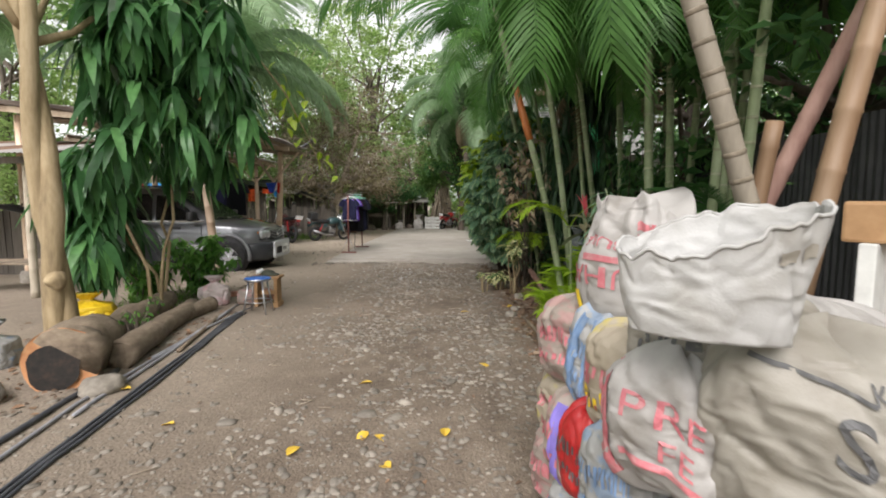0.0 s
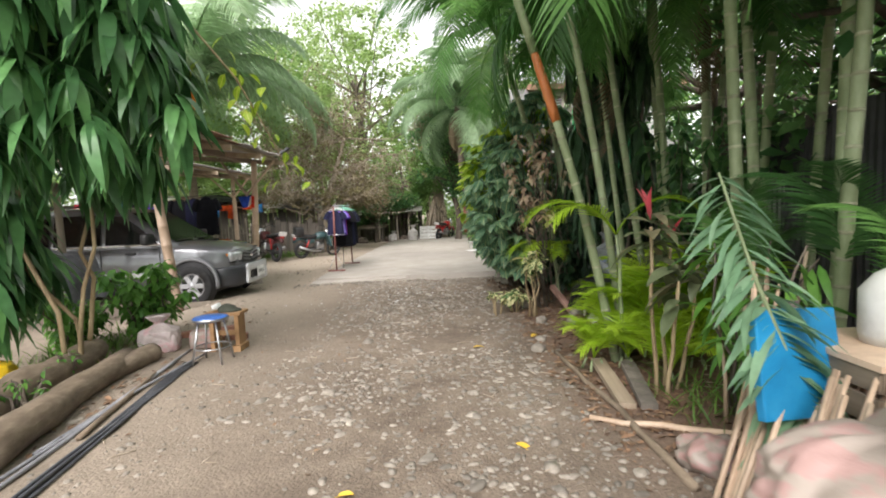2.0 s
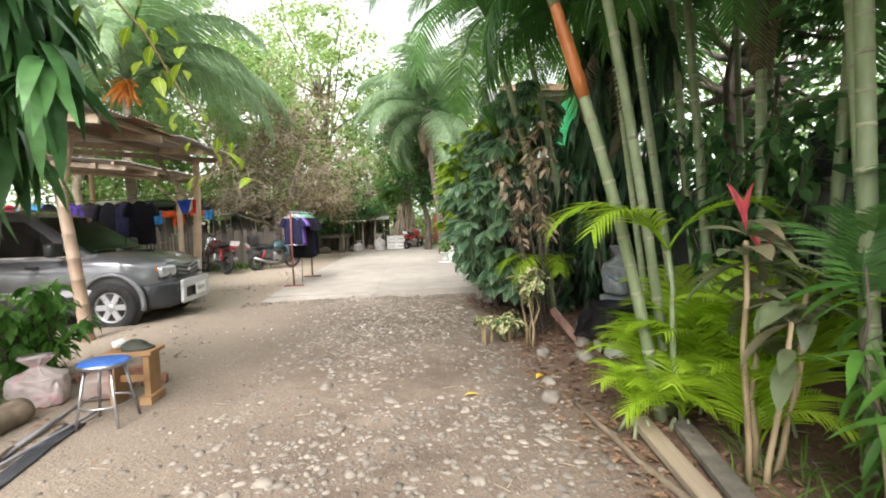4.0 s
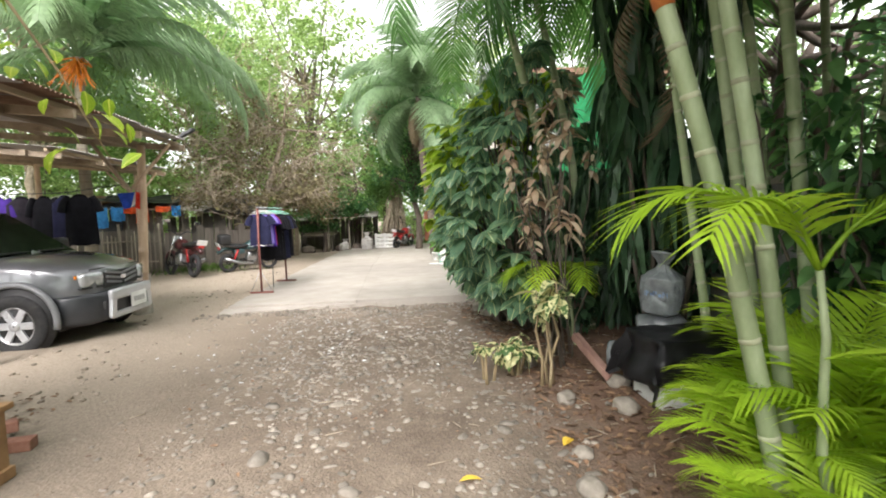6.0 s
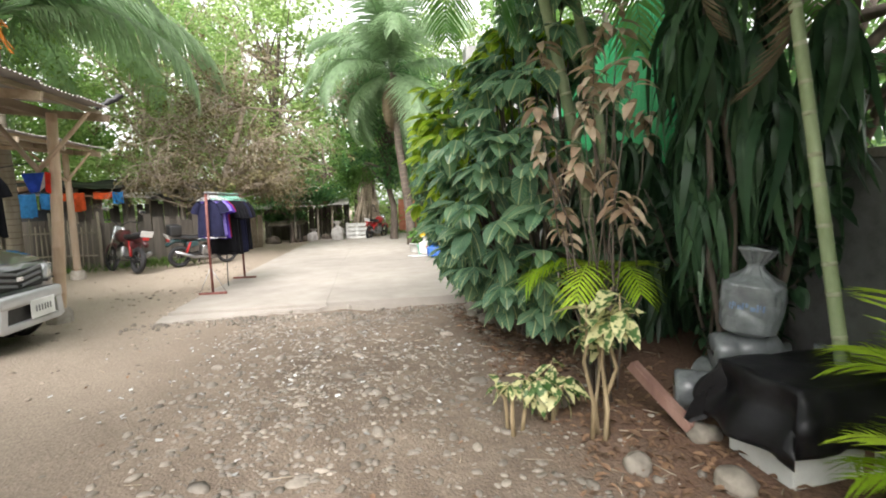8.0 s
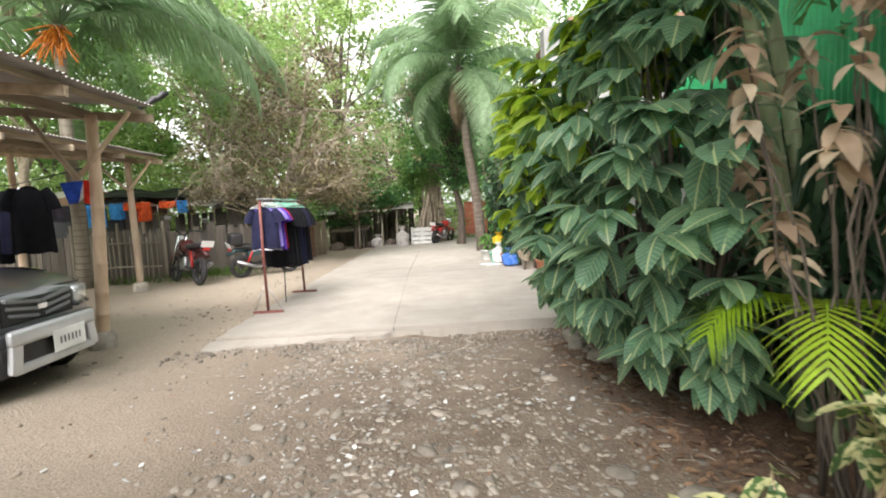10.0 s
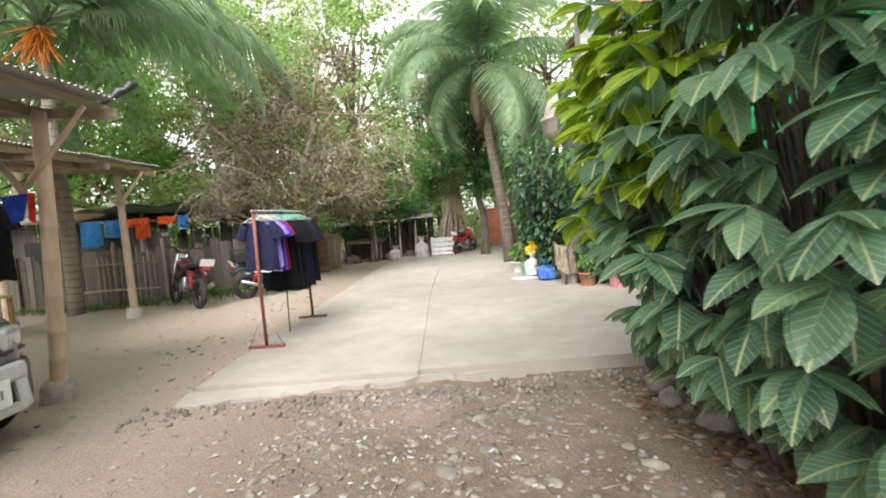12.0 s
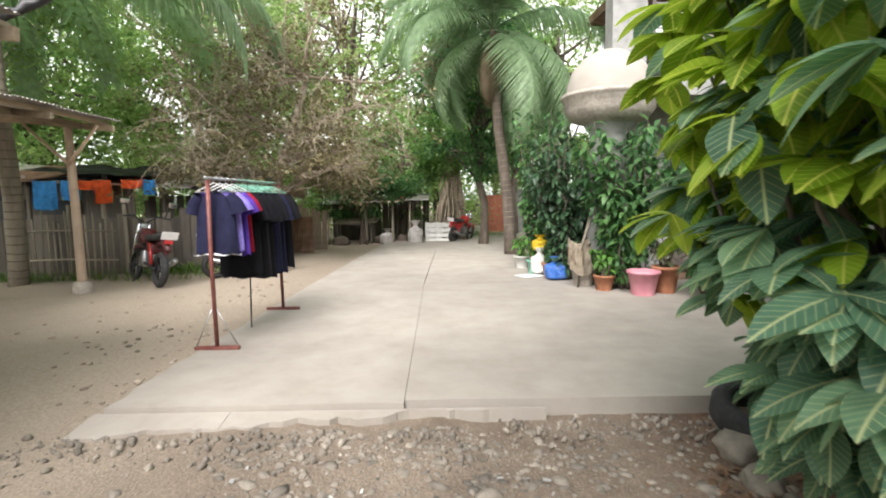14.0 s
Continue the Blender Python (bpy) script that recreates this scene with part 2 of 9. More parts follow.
LITTER = surf("dry_leaf", [(0.11, 0.065, 0.038), (0.18, 0.105, 0.06), (0.28, 0.18, 0.105)], 20, 0.85, bump=0.3, vary="island")
YELLOW_LEAF = surf("yellow_leaf", [(0.55, 0.34, 0.04), (0.7, 0.46, 0.05), (0.75, 0.55, 0.1)], 12, 0.6, bump=0.2)
BARK = surf("pale_bark", [(0.13, 0.09, 0.05), (0.33, 0.25, 0.14), (0.5, 0.4, 0.25)], 7, 0.85, bump=1.0, stretch=(1, 1, 0.25))
DARK_BARK = surf("dark_bark", [(0.055, 0.045, 0.035), (0.12, 0.095, 0.075), (0.2, 0.165, 0.13)], 9, 0.92, bump=0.9, stretch=(1, 1, 0.3))
DEAD_BARK = surf("dead_branch", [(0.22, 0.175, 0.125), (0.34, 0.28, 0.205), (0.46, 0.4, 0.32)], 12, 0.9, bump=0.4)
PALM_STEM = surf("green_palm_stem", [(0.15, 0.19, 0.09), (0.25, 0.3, 0.16), (0.38, 0.43, 0.27)], 6, 0.6, bump=0.2, stretch=(1, 1, 0.35))
PALM_RING = surf("grey_palm_ring", [(0.24, 0.24, 0.15), (0.34, 0.35, 0.23), (0.44, 0.45, 0.32)], 9, 0.8, bump=0.4)
RING_DARK = surf("palm_leaf_scar", [(0.10, 0.085, 0.06), (0.17, 0.14, 0.1), (0.25, 0.21, 0.16)], 15, 0.9, bump=0.4)
ORANGE_SHEATH = surf("orange_crownshaft", [(0.45, 0.12, 0.03), (0.62, 0.19, 0.05), (0.7, 0.28, 0.09)], 8, 0.5, bump=0.2, stretch=(1, 1, 0.2))
LOG_BARK = surf("log_bark", [(0.10, 0.075, 0.05), (0.19, 0.145, 0.10), (0.30, 0.24, 0.17)], 12, 0.92, bump=0.9, stretch=(1, 0.4, 1))
CUT_WOOD = surf("cut_wood", [(0.32, 0.11, 0.05), (0.48, 0.23, 0.1), (0.6, 0.42, 0.24)], 7, 0.8, bump=0.5)
CHARRED = surf("charred_wood", [(0.008, 0.007, 0.006), (0.02, 0.016, 0.013), (0.06, 0.035, 0.022)], 12, 0.85, bump=0.8)
PLANK = surf("weathered_plank", [(0.2, 0.15, 0.105), (0.33, 0.26, 0.185), (0.43, 0.36, 0.275)], 7, 0.88, bump=0.4, stretch=(1, 0.1, 1), vary="object")
BOARD = surf("grey_board", [(0.075, 0.064, 0.053), (0.145, 0.125, 0.104), (0.235, 0.203, 0.173)], 6, 0.92, bump=0.5, stretch=(1, 1, 0.12), vary="object")
WOOD = surf("stool_wood", [(0.26, 0.14, 0.06), (0.38, 0.22, 0.1), (0.47, 0.3, 0.16)], 6, 0.6, bump=0.2, stretch=(0.15, 1, 1))
BAMBOO = surf("dry_bamboo", [(0.38, 0.26, 0.17), (0.56, 0.41, 0.29), (0.66, 0.53, 0.4)], 5, 0.5, bump=0.2, stretch=(1, 1, 0.15), vary="object")
BAMBOO_GREY = surf("grey_bamboo", [(0.17, 0.145, 0.11), (0.30, 0.26, 0.2), (0.4, 0.35, 0.28)], 6, 0.8, bump=0.3, stretch=(1, 1, 0.15), vary="object")
REDPOLE = surf("reddish_pole", [(0.15, 0.08, 0.065), (0.24, 0.135, 0.105), (0.34, 0.22, 0.175)], 7, 0.75, bump=0.3, stretch=(1, 1, 0.2))
PVC_BLACK = surf("black_pipe", [(0.035, 0.037, 0.044), (0.065, 0.068, 0.078), (0.13, 0.13, 0.14)], 6, 0.5, bump=0.05)
PVC_GREY = surf("grey_pipe", [(0.17, 0.17, 0.18), (0.28, 0.28, 0.3), (0.38, 0.38, 0.39)], 6, 0.5, bump=0.05)
TIN = surf("old_roof_sheet", [(0.36, 0.33, 0.31), (0.54, 0.51, 0.48), (0.66, 0.63, 0.6)], 3, 0.6, metal=0.25, bump=0.2, stretch=(1, 0.3, 1), coarse=0.5)
RUST = surf("rusty_sheet", [(0.12, 0.07, 0.045), (0.24, 0.14, 0.09), (0.36, 0.25, 0.18)], 5, 0.8, metal=0.2, bump=0.3, coarse=0.5)
DARK_SHEET = surf("dark_corrugated_sheet", [(0.02, 0.02, 0.022), (0.036, 0.036, 0.038), (0.06, 0.058, 0.058)], 4, 0.75, bump=0.2, coarse=0.4)
GREEN_SHEET = surf("green_corrugated_sheet", [(0.012, 0.22, 0.075), (0.025, 0.36, 0.13), (0.06, 0.45, 0.2)], 3, 0.5, bump=0.1, coarse=0.3)
TARP = surf("grey_tarp", [(0.06, 0.065, 0.07), (0.11, 0.115, 0.125), (0.19, 0.2, 0.21)], 5, 0.55, bump=0.2)
BLACK_TARP = surf("black_tarp", [(0.012, 0.012, 0.014), (0.022, 0.022, 0.025), (0.05, 0.05, 0.052)], 6, 0.4, bump=0.2)
BLUE_PLASTIC = surf("blue_plastic", [(0.005, 0.15, 0.33), (0.01, 0.22, 0.45), (0.03, 0.29, 0.54)], 4, 0.5, bump=0.1)
BLUE_SEAT = surf("blue_vinyl", [(0.02, 0.08, 0.32), (0.03, 0.13, 0.46), (0.2, 0.3, 0.55)], 9, 0.45, bump=0.1)
STEEL = surf("scuffed_steel", [(0.3, 0.3, 0.31), (0.45, 0.45, 0.46), (0.6, 0.6, 0.6)], 12, 0.35, metal=0.9, bump=0.05)
RUST_PAINT = surf("maroon_painted_steel", [(0.11, 0.03, 0.025), (0.17, 0.05, 0.04), (0.24, 0.1, 0.08)], 16, 0.55, bump=0.2)
RUBBER = surf("tyre_rubber", [(0.014, 0.014, 0.015), (0.024, 0.024, 0.025), (0.05, 0.048, 0.045)], 18, 0.85, bump=0.3)
CAR_PAINT = surf("dark_grey_car_paint", [(0.135, 0.14, 0.15), (0.16, 0.165, 0.175), (0.19, 0.195, 0.21)], 4, 0.3, metal=0.4, bump=0.0, coarse=0.12, rough_var=0.07)
for node in CAR_PAINT.node_tree.nodes:
    if node.type == "BSDF_PRINCIPLED":
        node.inputs["Coat Weight"].default_value = 1.0
        node.inputs["Coat Roughness"].default_value = 0.05
DARK_PAINT = surf("black_blue_bumper", [(0.022, 0.024, 0.028), (0.032, 0.034, 0.038), (0.045, 0.047, 0.052)], 5, 0.32, bump=0.0, coarse=0.15)
CAR_TRIM = surf("silver_trim", [(0.46, 0.47, 0.49), (0.54, 0.55, 0.57), (0.6, 0.61, 0.63)], 6, 0.3, metal=0.45, bump=0.0, coarse=0.15)
CHROME = surf("chrome", [(0.6, 0.6, 0.62), (0.7, 0.7, 0.72), (0.75, 0.75, 0.77)], 6, 0.15, metal=1.0, bump=0.0, coarse=0.1, rough_var=0.05)
BLACK_PLASTIC = surf("black_plastic", [(0.014, 0.014, 0.015), (0.022, 0.022, 0.023), (0.035, 0.035, 0.035)], 12, 0.5, bump=0.1)
CAR_GLASS = surf("tinted_car_glass", [(0.012, 0.014, 0.015), (0.02, 0.022, 0.023), (0.03, 0.032, 0.033)], 2, 0.05, metal=0.0, bump=0.0, rough_var=0.03, spec=0.9)
LAMP_GLASS = surf("headlight_lens", [(0.45, 0.47, 0.48), (0.6, 0.62, 0.63), (0.72, 0.74, 0.75)], 22, 0.12, metal=0.4, bump=0.1, rough_var=0.05)
WHITE_PLATE = surf("number_plate_white", [(0.65, 0.66, 0.65), (0.76, 0.77, 0.76), (0.8, 0.8, 0.8)], 12, 0.4, bump=0.0)
AMBER = surf("amber_plastic", [(0.5, 0.12, 0.01), (0.6, 0.18, 0.02), (0.7, 0.25, 0.04)], 8, 0.25, bump=0.0)
RED_PLASTIC = surf("red_plastic", [(0.3, 0.012, 0.015), (0.42, 0.02, 0.02), (0.5, 0.05, 0.04)], 8, 0.4, bump=0.05)
PINK_PLASTIC = surf("pink_plastic", [(0.6, 0.22, 0.28), (0.72, 0.31, 0.37), (0.78, 0.4, 0.45)], 5, 0.45, bump=0.05)
YELLOW_PLASTIC = surf("yellow_plastic_bag", [(0.55, 0.36, 0.01), (0.72, 0.5, 0.02), (0.78, 0.58, 0.06)], 5, 0.45, bump=0.3)
TERRACOTTA = surf("terracotta", [(0.28, 0.11, 0.06), (0.4, 0.17, 0.09), (0.48, 0.24, 0.14)], 9, 0.85, bump=0.2)
BRICK = surf("red_brick", [(0.28, 0.12, 0.08), (0.4, 0.19, 0.13), (0.5, 0.28, 0.2)], 14, 0.9, bump=0.5, vary="object")
WHITE_PAINT = surf("dirty_white_paint", [(0.5, 0.5, 0.47), (0.66, 0.66, 0.62), (0.74, 0.74, 0.7)], 6, 0.7, bump=0.15)
MINT = surf("mint_hanger", [(0.2, 0.55, 0.4), (0.28, 0.66, 0.5), (0.35, 0.7, 0.55)], 5, 0.4, bump=0.0)
INK_RED = surf("red_print", [(0.5, 0.11, 0.14), (0.56, 0.18, 0.2), (0.56, 0.34, 0.33)], 26, 0.6, bump=0.1)
INK_BLACK = surf("faded_black_print", [(0.06, 0.06, 0.06), (0.1, 0.1, 0.1), (0.2, 0.2, 0.19)], 26, 0.6, bump=0.1)
SACK_WHITE = printed("white_woven_sack", (0.45, 0.43, 0.405), (0.38, 0.345, 0.315), 4, 0.62)
SACK_GREY = printed("grey_woven_sack", (0.36, 0.335, 0.285), (0.28, 0.255, 0.215), 5, 0.6)
SACK_PINK = printed("pink_print_sack", (0.38, 0.32, 0.275), (0.42, 0.22, 0.21), 9, 0.5, stretch=(1, 1, 2.5))
SACK_RED = printed("red_print_sack", (0.44, 0.40, 0.355), (0.58, 0.08, 0.13), 12, 0.53, stretch=(2.5, 2.5, 0.6))
SACK_BLUE = printed("blue_print_sack", (0.39, 0.39, 0.375), (0.17, 0.28, 0.44), 7, 0.52, stretch=(1, 1, 2))
SACK_YELLOW = printed("yellow_print_sack", (0.44, 0.38, 0.29), (0.6, 0.5, 0.03), 5, 0.55)
SHEER = printed("white_sheet_plastic", (0.53, 0.525, 0.505), (0.45, 0.435, 0.405), 4, 0.6)


def cloth(name, c):
    return surf(name, [tuple(v * 0.6 for v in c), c, tuple(min(0.85, v * 1.35) for v in c)], 7, 0.95, bump=0.25, spec=0.15)


C_BLACK = cloth("black_cloth", (0.010, 0.010, 0.013))
C_NAVY = cloth("navy_cloth", (0.016, 0.017, 0.042))
C_PURPLE = cloth("purple_cloth", (0.085, 0.04, 0.30))
C_LILAC = cloth("lilac_cloth", (0.24, 0.19, 0.56))
C_RED = cloth("crimson_cloth", (0.28, 0.012, 0.03))
C_GREY = cloth("charcoal_cloth", (0.04, 0.035, 0.045))
C_BLUE = cloth("sky_blue_cloth", (0.05, 0.23, 0.5))
C_ORANGE = cloth("orange_cloth", (0.6, 0.1, 0.03))
C_ROYAL = cloth("royal_blue_cloth", (0.05, 0.11, 0.5))
C_SCARLET = cloth("scarlet_cloth", (0.62, 0.05, 0.03))
C_WHITE = cloth("white_cloth", (0.6, 0.6, 0.6))
C_CREAM = cloth("cream_cloth", (0.42, 0.36, 0.28))

L_DRAC = leafmat("dracaena_leaf", [(0.04, 0.11, 0.04), (0.085, 0.215, 0.075), (0.16, 0.36, 0.12)], 0.3, 0.45)
L_SANCH = leafmat("veined_shrub_leaf", [(0.095, 0.2, 0.13), (0.15, 0.295, 0.185), (0.24, 0.41, 0.235)], 0.3, 0.58, vein=(0.62, 0.68, 0.36))
L_SANCH_NEW = leafmat("young_lime_leaf", [(0.2, 0.34, 0.02), (0.29, 0.45, 0.03), (0.4, 0.55, 0.05)], 0.4, 0.55, vein=(0.7, 0.72, 0.14))
L_BROWN = leafmat("bronze_dry_leaf", [(0.38, 0.26, 0.18), (0.54, 0.41, 0.29), (0.66, 0.56, 0.42)], 0.55, 0.42)
L_VARIEG = leafmat("variegated_leaf", [(0.05, 0.11, 0.03), (0.09, 0.17, 0.05)], 0.45, 0.3, patch=(0.6, 0.58, 0.3))
L_PALM = leafmat("palm_leaf", [(0.05, 0.133, 0.037), (0.099, 0.233, 0.06), (0.166, 0.349, 0.087)], 0.42, 0.52, vary="object")
L_LIME = leafmat("lime_palm_leaf", [(0.24, 0.4, 0.02), (0.36, 0.55, 0.035), (0.47, 0.65, 0.06)], 0.4, 0.5, vary="object")
L_COCO = leafmat("coconut_leaf", [(0.22, 0.33, 0.18), (0.31, 0.44, 0.25), (0.4, 0.54, 0.33)], 0.4, 0.65, vary="object")
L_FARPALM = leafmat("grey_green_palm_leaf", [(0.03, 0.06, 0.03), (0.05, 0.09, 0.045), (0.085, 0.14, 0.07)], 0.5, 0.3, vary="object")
L_DEADPALM = leafmat("dead_palm_leaf", [(0.13, 0.1, 0.06), (0.2, 0.15, 0.09)], 0.8, 0.2, vary="object")
L_TREE = leafmat("acacia_leaf", [(0.21, 0.32, 0.1), (0.31, 0.44, 0.15), (0.44, 0.57, 0.23)], 0.5, 0.68)
L_TREE2 = leafmat("bright_tree_leaf", [(0.15, 0.27, 0.085), (0.23, 0.39, 0.125), (0.34, 0.53, 0.18)], 0.5, 0.64)
L_DARK = leafmat("dark_shrub_leaf", [(0.038, 0.109, 0.038), (0.085, 0.199, 0.069), (0.151, 0.302, 0.098)], 0.42, 0.5)
L_SHRUB = leafmat("shrub_leaf", [(0.062, 0.172, 0.031), (0.118, 0.281, 0.047), (0.187, 0.39, 0.078)], 0.45, 0.45)
L_OLIVE = leafmat("dusty_olive_leaf", [(0.12, 0.11, 0.05), (0.17, 0.15, 0.07), (0.23, 0.2, 0.1)], 0.6, 0.35)
# Darker copy of the shrub leaf: deep shade is put into its colour.
L_SHADE = leafmat("shade_dark_leaf", [(0.022, 0.055, 0.026), (0.042, 0.092, 0.044), (0.07, 0.135, 0.062)], 0.4, 0.3)
L_CORDY = leafmat("bronze_cordyline_leaf", [(0.13, 0.17, 0.085), (0.19, 0.22, 0.12), (0.27, 0.22, 0.14)], 0.36, 0.42)
L_PINK = leafmat("pink_cordyline_leaf", [(0.6, 0.07, 0.1), (0.68, 0.12, 0.15), (0.7, 0.2, 0.2)], 0.42, 0.4)
L_GRASS = leafmat("grass_blade", [(0.06, 0.13, 0.02), (0.1, 0.2, 0.03), (0.16, 0.28, 0.05)], 0.5, 0.4)

# ---- building helpers ----
rnd = random.Random(7)


def thing(name, at=(0, 0, 0), label="", category="", group="", kind="", turn=0.0):
    e = new(name)
    e.empty_display_size = 0.1
    e.matrix_world = pose(*at, 0, 0, turn)
    return tagged(e, label, category, group, kind)


def link_mesh(name, me, material, parent=None, label="", m=None):
    ob = new(name, me)
    if material and not me.materials:
        me.materials.append(material)
    if parent:
        ob.parent = parent
    if m is not None:
        ob.matrix_basis = m
    if label:
        ob["label"] = label
    return ob


def part(name, bm, material, parent=None, label="", smooth=False, m=None):
    me = bpy.data.meshes.new(name)
    bm.to_mesh(me)
    bm.free()
    if smooth:
        me.shade_smooth()
    return link_mesh(name, me, material, parent, label, m)


def py_mesh(name, verts, faces, smooth=False):
    me = bpy.data.meshes.new(name)
    me.from_pydata([tuple(v) for v in verts], [], faces)
    if smooth:
        me.shade_smooth()
    return me


def box(bm, size, at=(0, 0, 0), rot=(0, 0, 0), bevel=0.0):
    got = bmesh.ops.create_cube(bm, size=1.0)
    vs = got["verts"]
    if bevel:
        bmesh.ops.scale(bm, vec=size, verts=vs)
        es = list({e for v in vs for e in v.link_edges})
        r = bmesh.ops.bevel(bm, geom=es, offset=bevel, segments=2, affect="EDGES", profile=0.6)
        vs = list({v for f in r["faces"] for v in f.verts} | {v for v in vs if v.is_valid})
        bmesh.ops.transform(bm, matrix=pose(*at, *rot), verts=vs)
    else:
        bmesh.ops.transform(bm, matrix=pose(*at, *rot) @ Matrix.Diagonal((*size, 1)), verts=vs)
    return bm


def boxed(size, at=(0, 0, 0), rot=(0, 0, 0), bevel=0.0):
    return box(bmesh.new(), size, at, rot, bevel)


def tube_data(pts, radii, sides=10, caps=True):
    """Rings round a line of points."""
    pts = [Vector(p) for p in pts]
    verts, faces = [], []
    up = Vector((0.13, 0.27, 0.95))
    for i, p in enumerate(pts):
        d = (pts[min(i + 1, len(pts) - 1)] - pts[max(i - 1, 0)]).normalized()
        a = d.cross(up)
        if a.length < 0.05:
            a = d.cross(Vector((1, 0, 0)))
        a.normalize()
        b = d.cross(a)
        r = radii[i] if hasattr(radii, "__len__") else radii
        for k in range(sides):
            w = 2 * math.pi * k / sides
            verts.append(p + (a * math.cos(w) + b * math.sin(w)) * r)
    for i in range(len(pts) - 1):
        for k in range(sides):
            k2 = (k + 1) % sides
            faces.append((i * sides + k, i * sides + k2, (i + 1) * sides + k2, (i + 1) * sides + k))
    if caps:
        faces.append(tuple(range(sides))[::-1])
        n = (len(pts) - 1) * sides
        faces.append(tuple(n + k for k in range(sides)))
    return verts, faces


def tube(name, pts, radii, material, parent=None, label="", sides=10, m=None):
    v, f = tube_data(pts, radii, sides)
    return link_mesh(name, py_mesh(name, v, f, True), material, parent, label, m)


def tubes(name, many, material, parent=None, label="", sides=6, m=None):
    """Bars of one kind: each a part of its own while they can be counted, else one joined mesh."""
    if len(many) <= 80 and parent:
        single = {"branches": "branch", "leaf_scars": "leaf_scar"}.get(name, name[:-1] if name.endswith("s") else name)
        return [tube(single, pts, radii, material, parent, label, sides, m) for pts, radii in many]
    V, F = [], []
    for pts, radii in many:
        v, f = tube_data(pts, radii, sides)
        F += [tuple(i + len(V) for i in q) for q in f]
        V += v
    ob = link_mesh(name, py_mesh(name, V, F, True), material, parent, label, m)
    return tagged(ob, kind="stuff")


def bent(a, b, n=6, sway=0.05, sag=0.0, r=None):
    r = r or rnd
    a, b = Vector(a), Vector(b)
    out = []
    for i in range(n + 1):
        s = i / n
        k = math.sin(math.pi * s)
        out.append(a.lerp(b, s) + Vector((r.uniform(-1, 1), r.uniform(-1, 1), r.uniform(-1, 1))) * sway * k - Vector((0, 0, sag * k)))
    return out


def lathe(name, prof, material, parent=None, label="", sides=24, m=None):
    """prof: (radius, height) from bottom to top."""
    V, F = [], []
    for r, z in prof:
        for k in range(sides):
            w = 2 * math.pi * k / sides
            V.append((r * math.cos(w), r * math.sin(w), z))
    for i in range(len(prof) - 1):
        for k in range(sides):
            k2 = (k + 1) % sides
            F.append((i * sides + k, i * sides + k2, (i + 1) * sides + k2, (i + 1) * sides + k))
    return link_mesh(name, py_mesh(name, V, F, True), material, parent, label, m)


def scatter(name, tv, tf, mats, uv=None):
    """One mesh out of many copies of a small shape: tv verts, tf faces of one size, mats (n, 4, 4)."""
    tv, tf, mats = np.asarray(tv, float), np.asarray(tf, int), np.asarray(mats, float)
    n, k, s = len(mats), len(tv), tf.shape[1]
    h = np.concatenate([tv, np.ones((k, 1))], 1)
    co = np.einsum("nij,kj->nki", mats, h)[:, :, :3].reshape(-1, 3)
    idx = (tf[None] + (np.arange(n) * k)[:, None, None]).reshape(-1)
    me = bpy.data.meshes.new(name)
    me.vertices.add(n * k)
    me.vertices.foreach_set("co", co.ravel())
    me.loops.add(len(idx))
    me.loops.foreach_set("vertex_index", idx)
    nf = n * len(tf)
    me.polygons.add(nf)
    me.polygons.foreach_set("loop_start", np.arange(nf) * s)
    if uv is not None:
        lay = me.uv_layers.new(name="UVMap")
        lay.data.foreach_set("uv", np.asarray(uv, float)[np.tile(tf.ravel(), n)].ravel())
    me.update(calc_edges=True)
    me.validate()
    return me


def aim(p, d, roll=0.0, s=1.0):
    """Pose at p whose x axis runs along d, z as far up as it can, scaled by s."""
    x = Vector(d).normalized()
    z = Vector((0, 0, 1))
    y = z.cross(x)
    if y.length < 1e-3:
        y = Vector((0, 1, 0))
    y.normalize()
    z = x.cross(y)
    m = Matrix((x, y, z)).transposed().to_4x4() @ Matrix.Rotation(roll, 4, "X")
    return Matrix.Translation(p) @ m @ Matrix.Diagonal((s, s, s, 1))


def blade(length, width, n=5, droop=0.3, fold=0.25, wide_at=0.45):
    """A leaf along x: three verts across, folded on its midrib, drooping. Gives verts, quads, uv."""
    V, F, U = [], [], []
    for i in range(n + 1):
        s = i / n
        w = width * 0.5 * max(0.03, (math.sin(math.pi * min(1, s ** (math.log(0.5) / math.log(wide_at))))) ** 0.8)
        x = length * s * (1 - 0.25 * droop * s)
        z = -droop * length * s * s
        V += [(x, -w, z + fold * w), (x, 0, z), (x, w, z + fold * w)]
        U += [(0.5 - 0.5 * w / (width * 0.5), s), (0.5, s), (0.5 + 0.5 * w / (width * 0.5), s)]
    for i in range(n):
        a = 3 * i
        F += [(a, a + 1, a + 4, a + 3), (a + 1, a + 2, a + 5, a + 4)]
    return V, F, U


SMALL_LEAF = ([(0, 0, 0), (0.5, -0.27, 0.06), (1, 0, -0.12), (0.5, 0.27, 0.06)], [(0, 1, 2), (0, 2, 3)])


def unit(r):
    z = r.uniform(-1, 1)
    w = r.uniform(0, 2 * math.pi)
    q = math.sqrt(1 - z * z)
    return Vector((q * math.cos(w), q * math.sin(w), z))


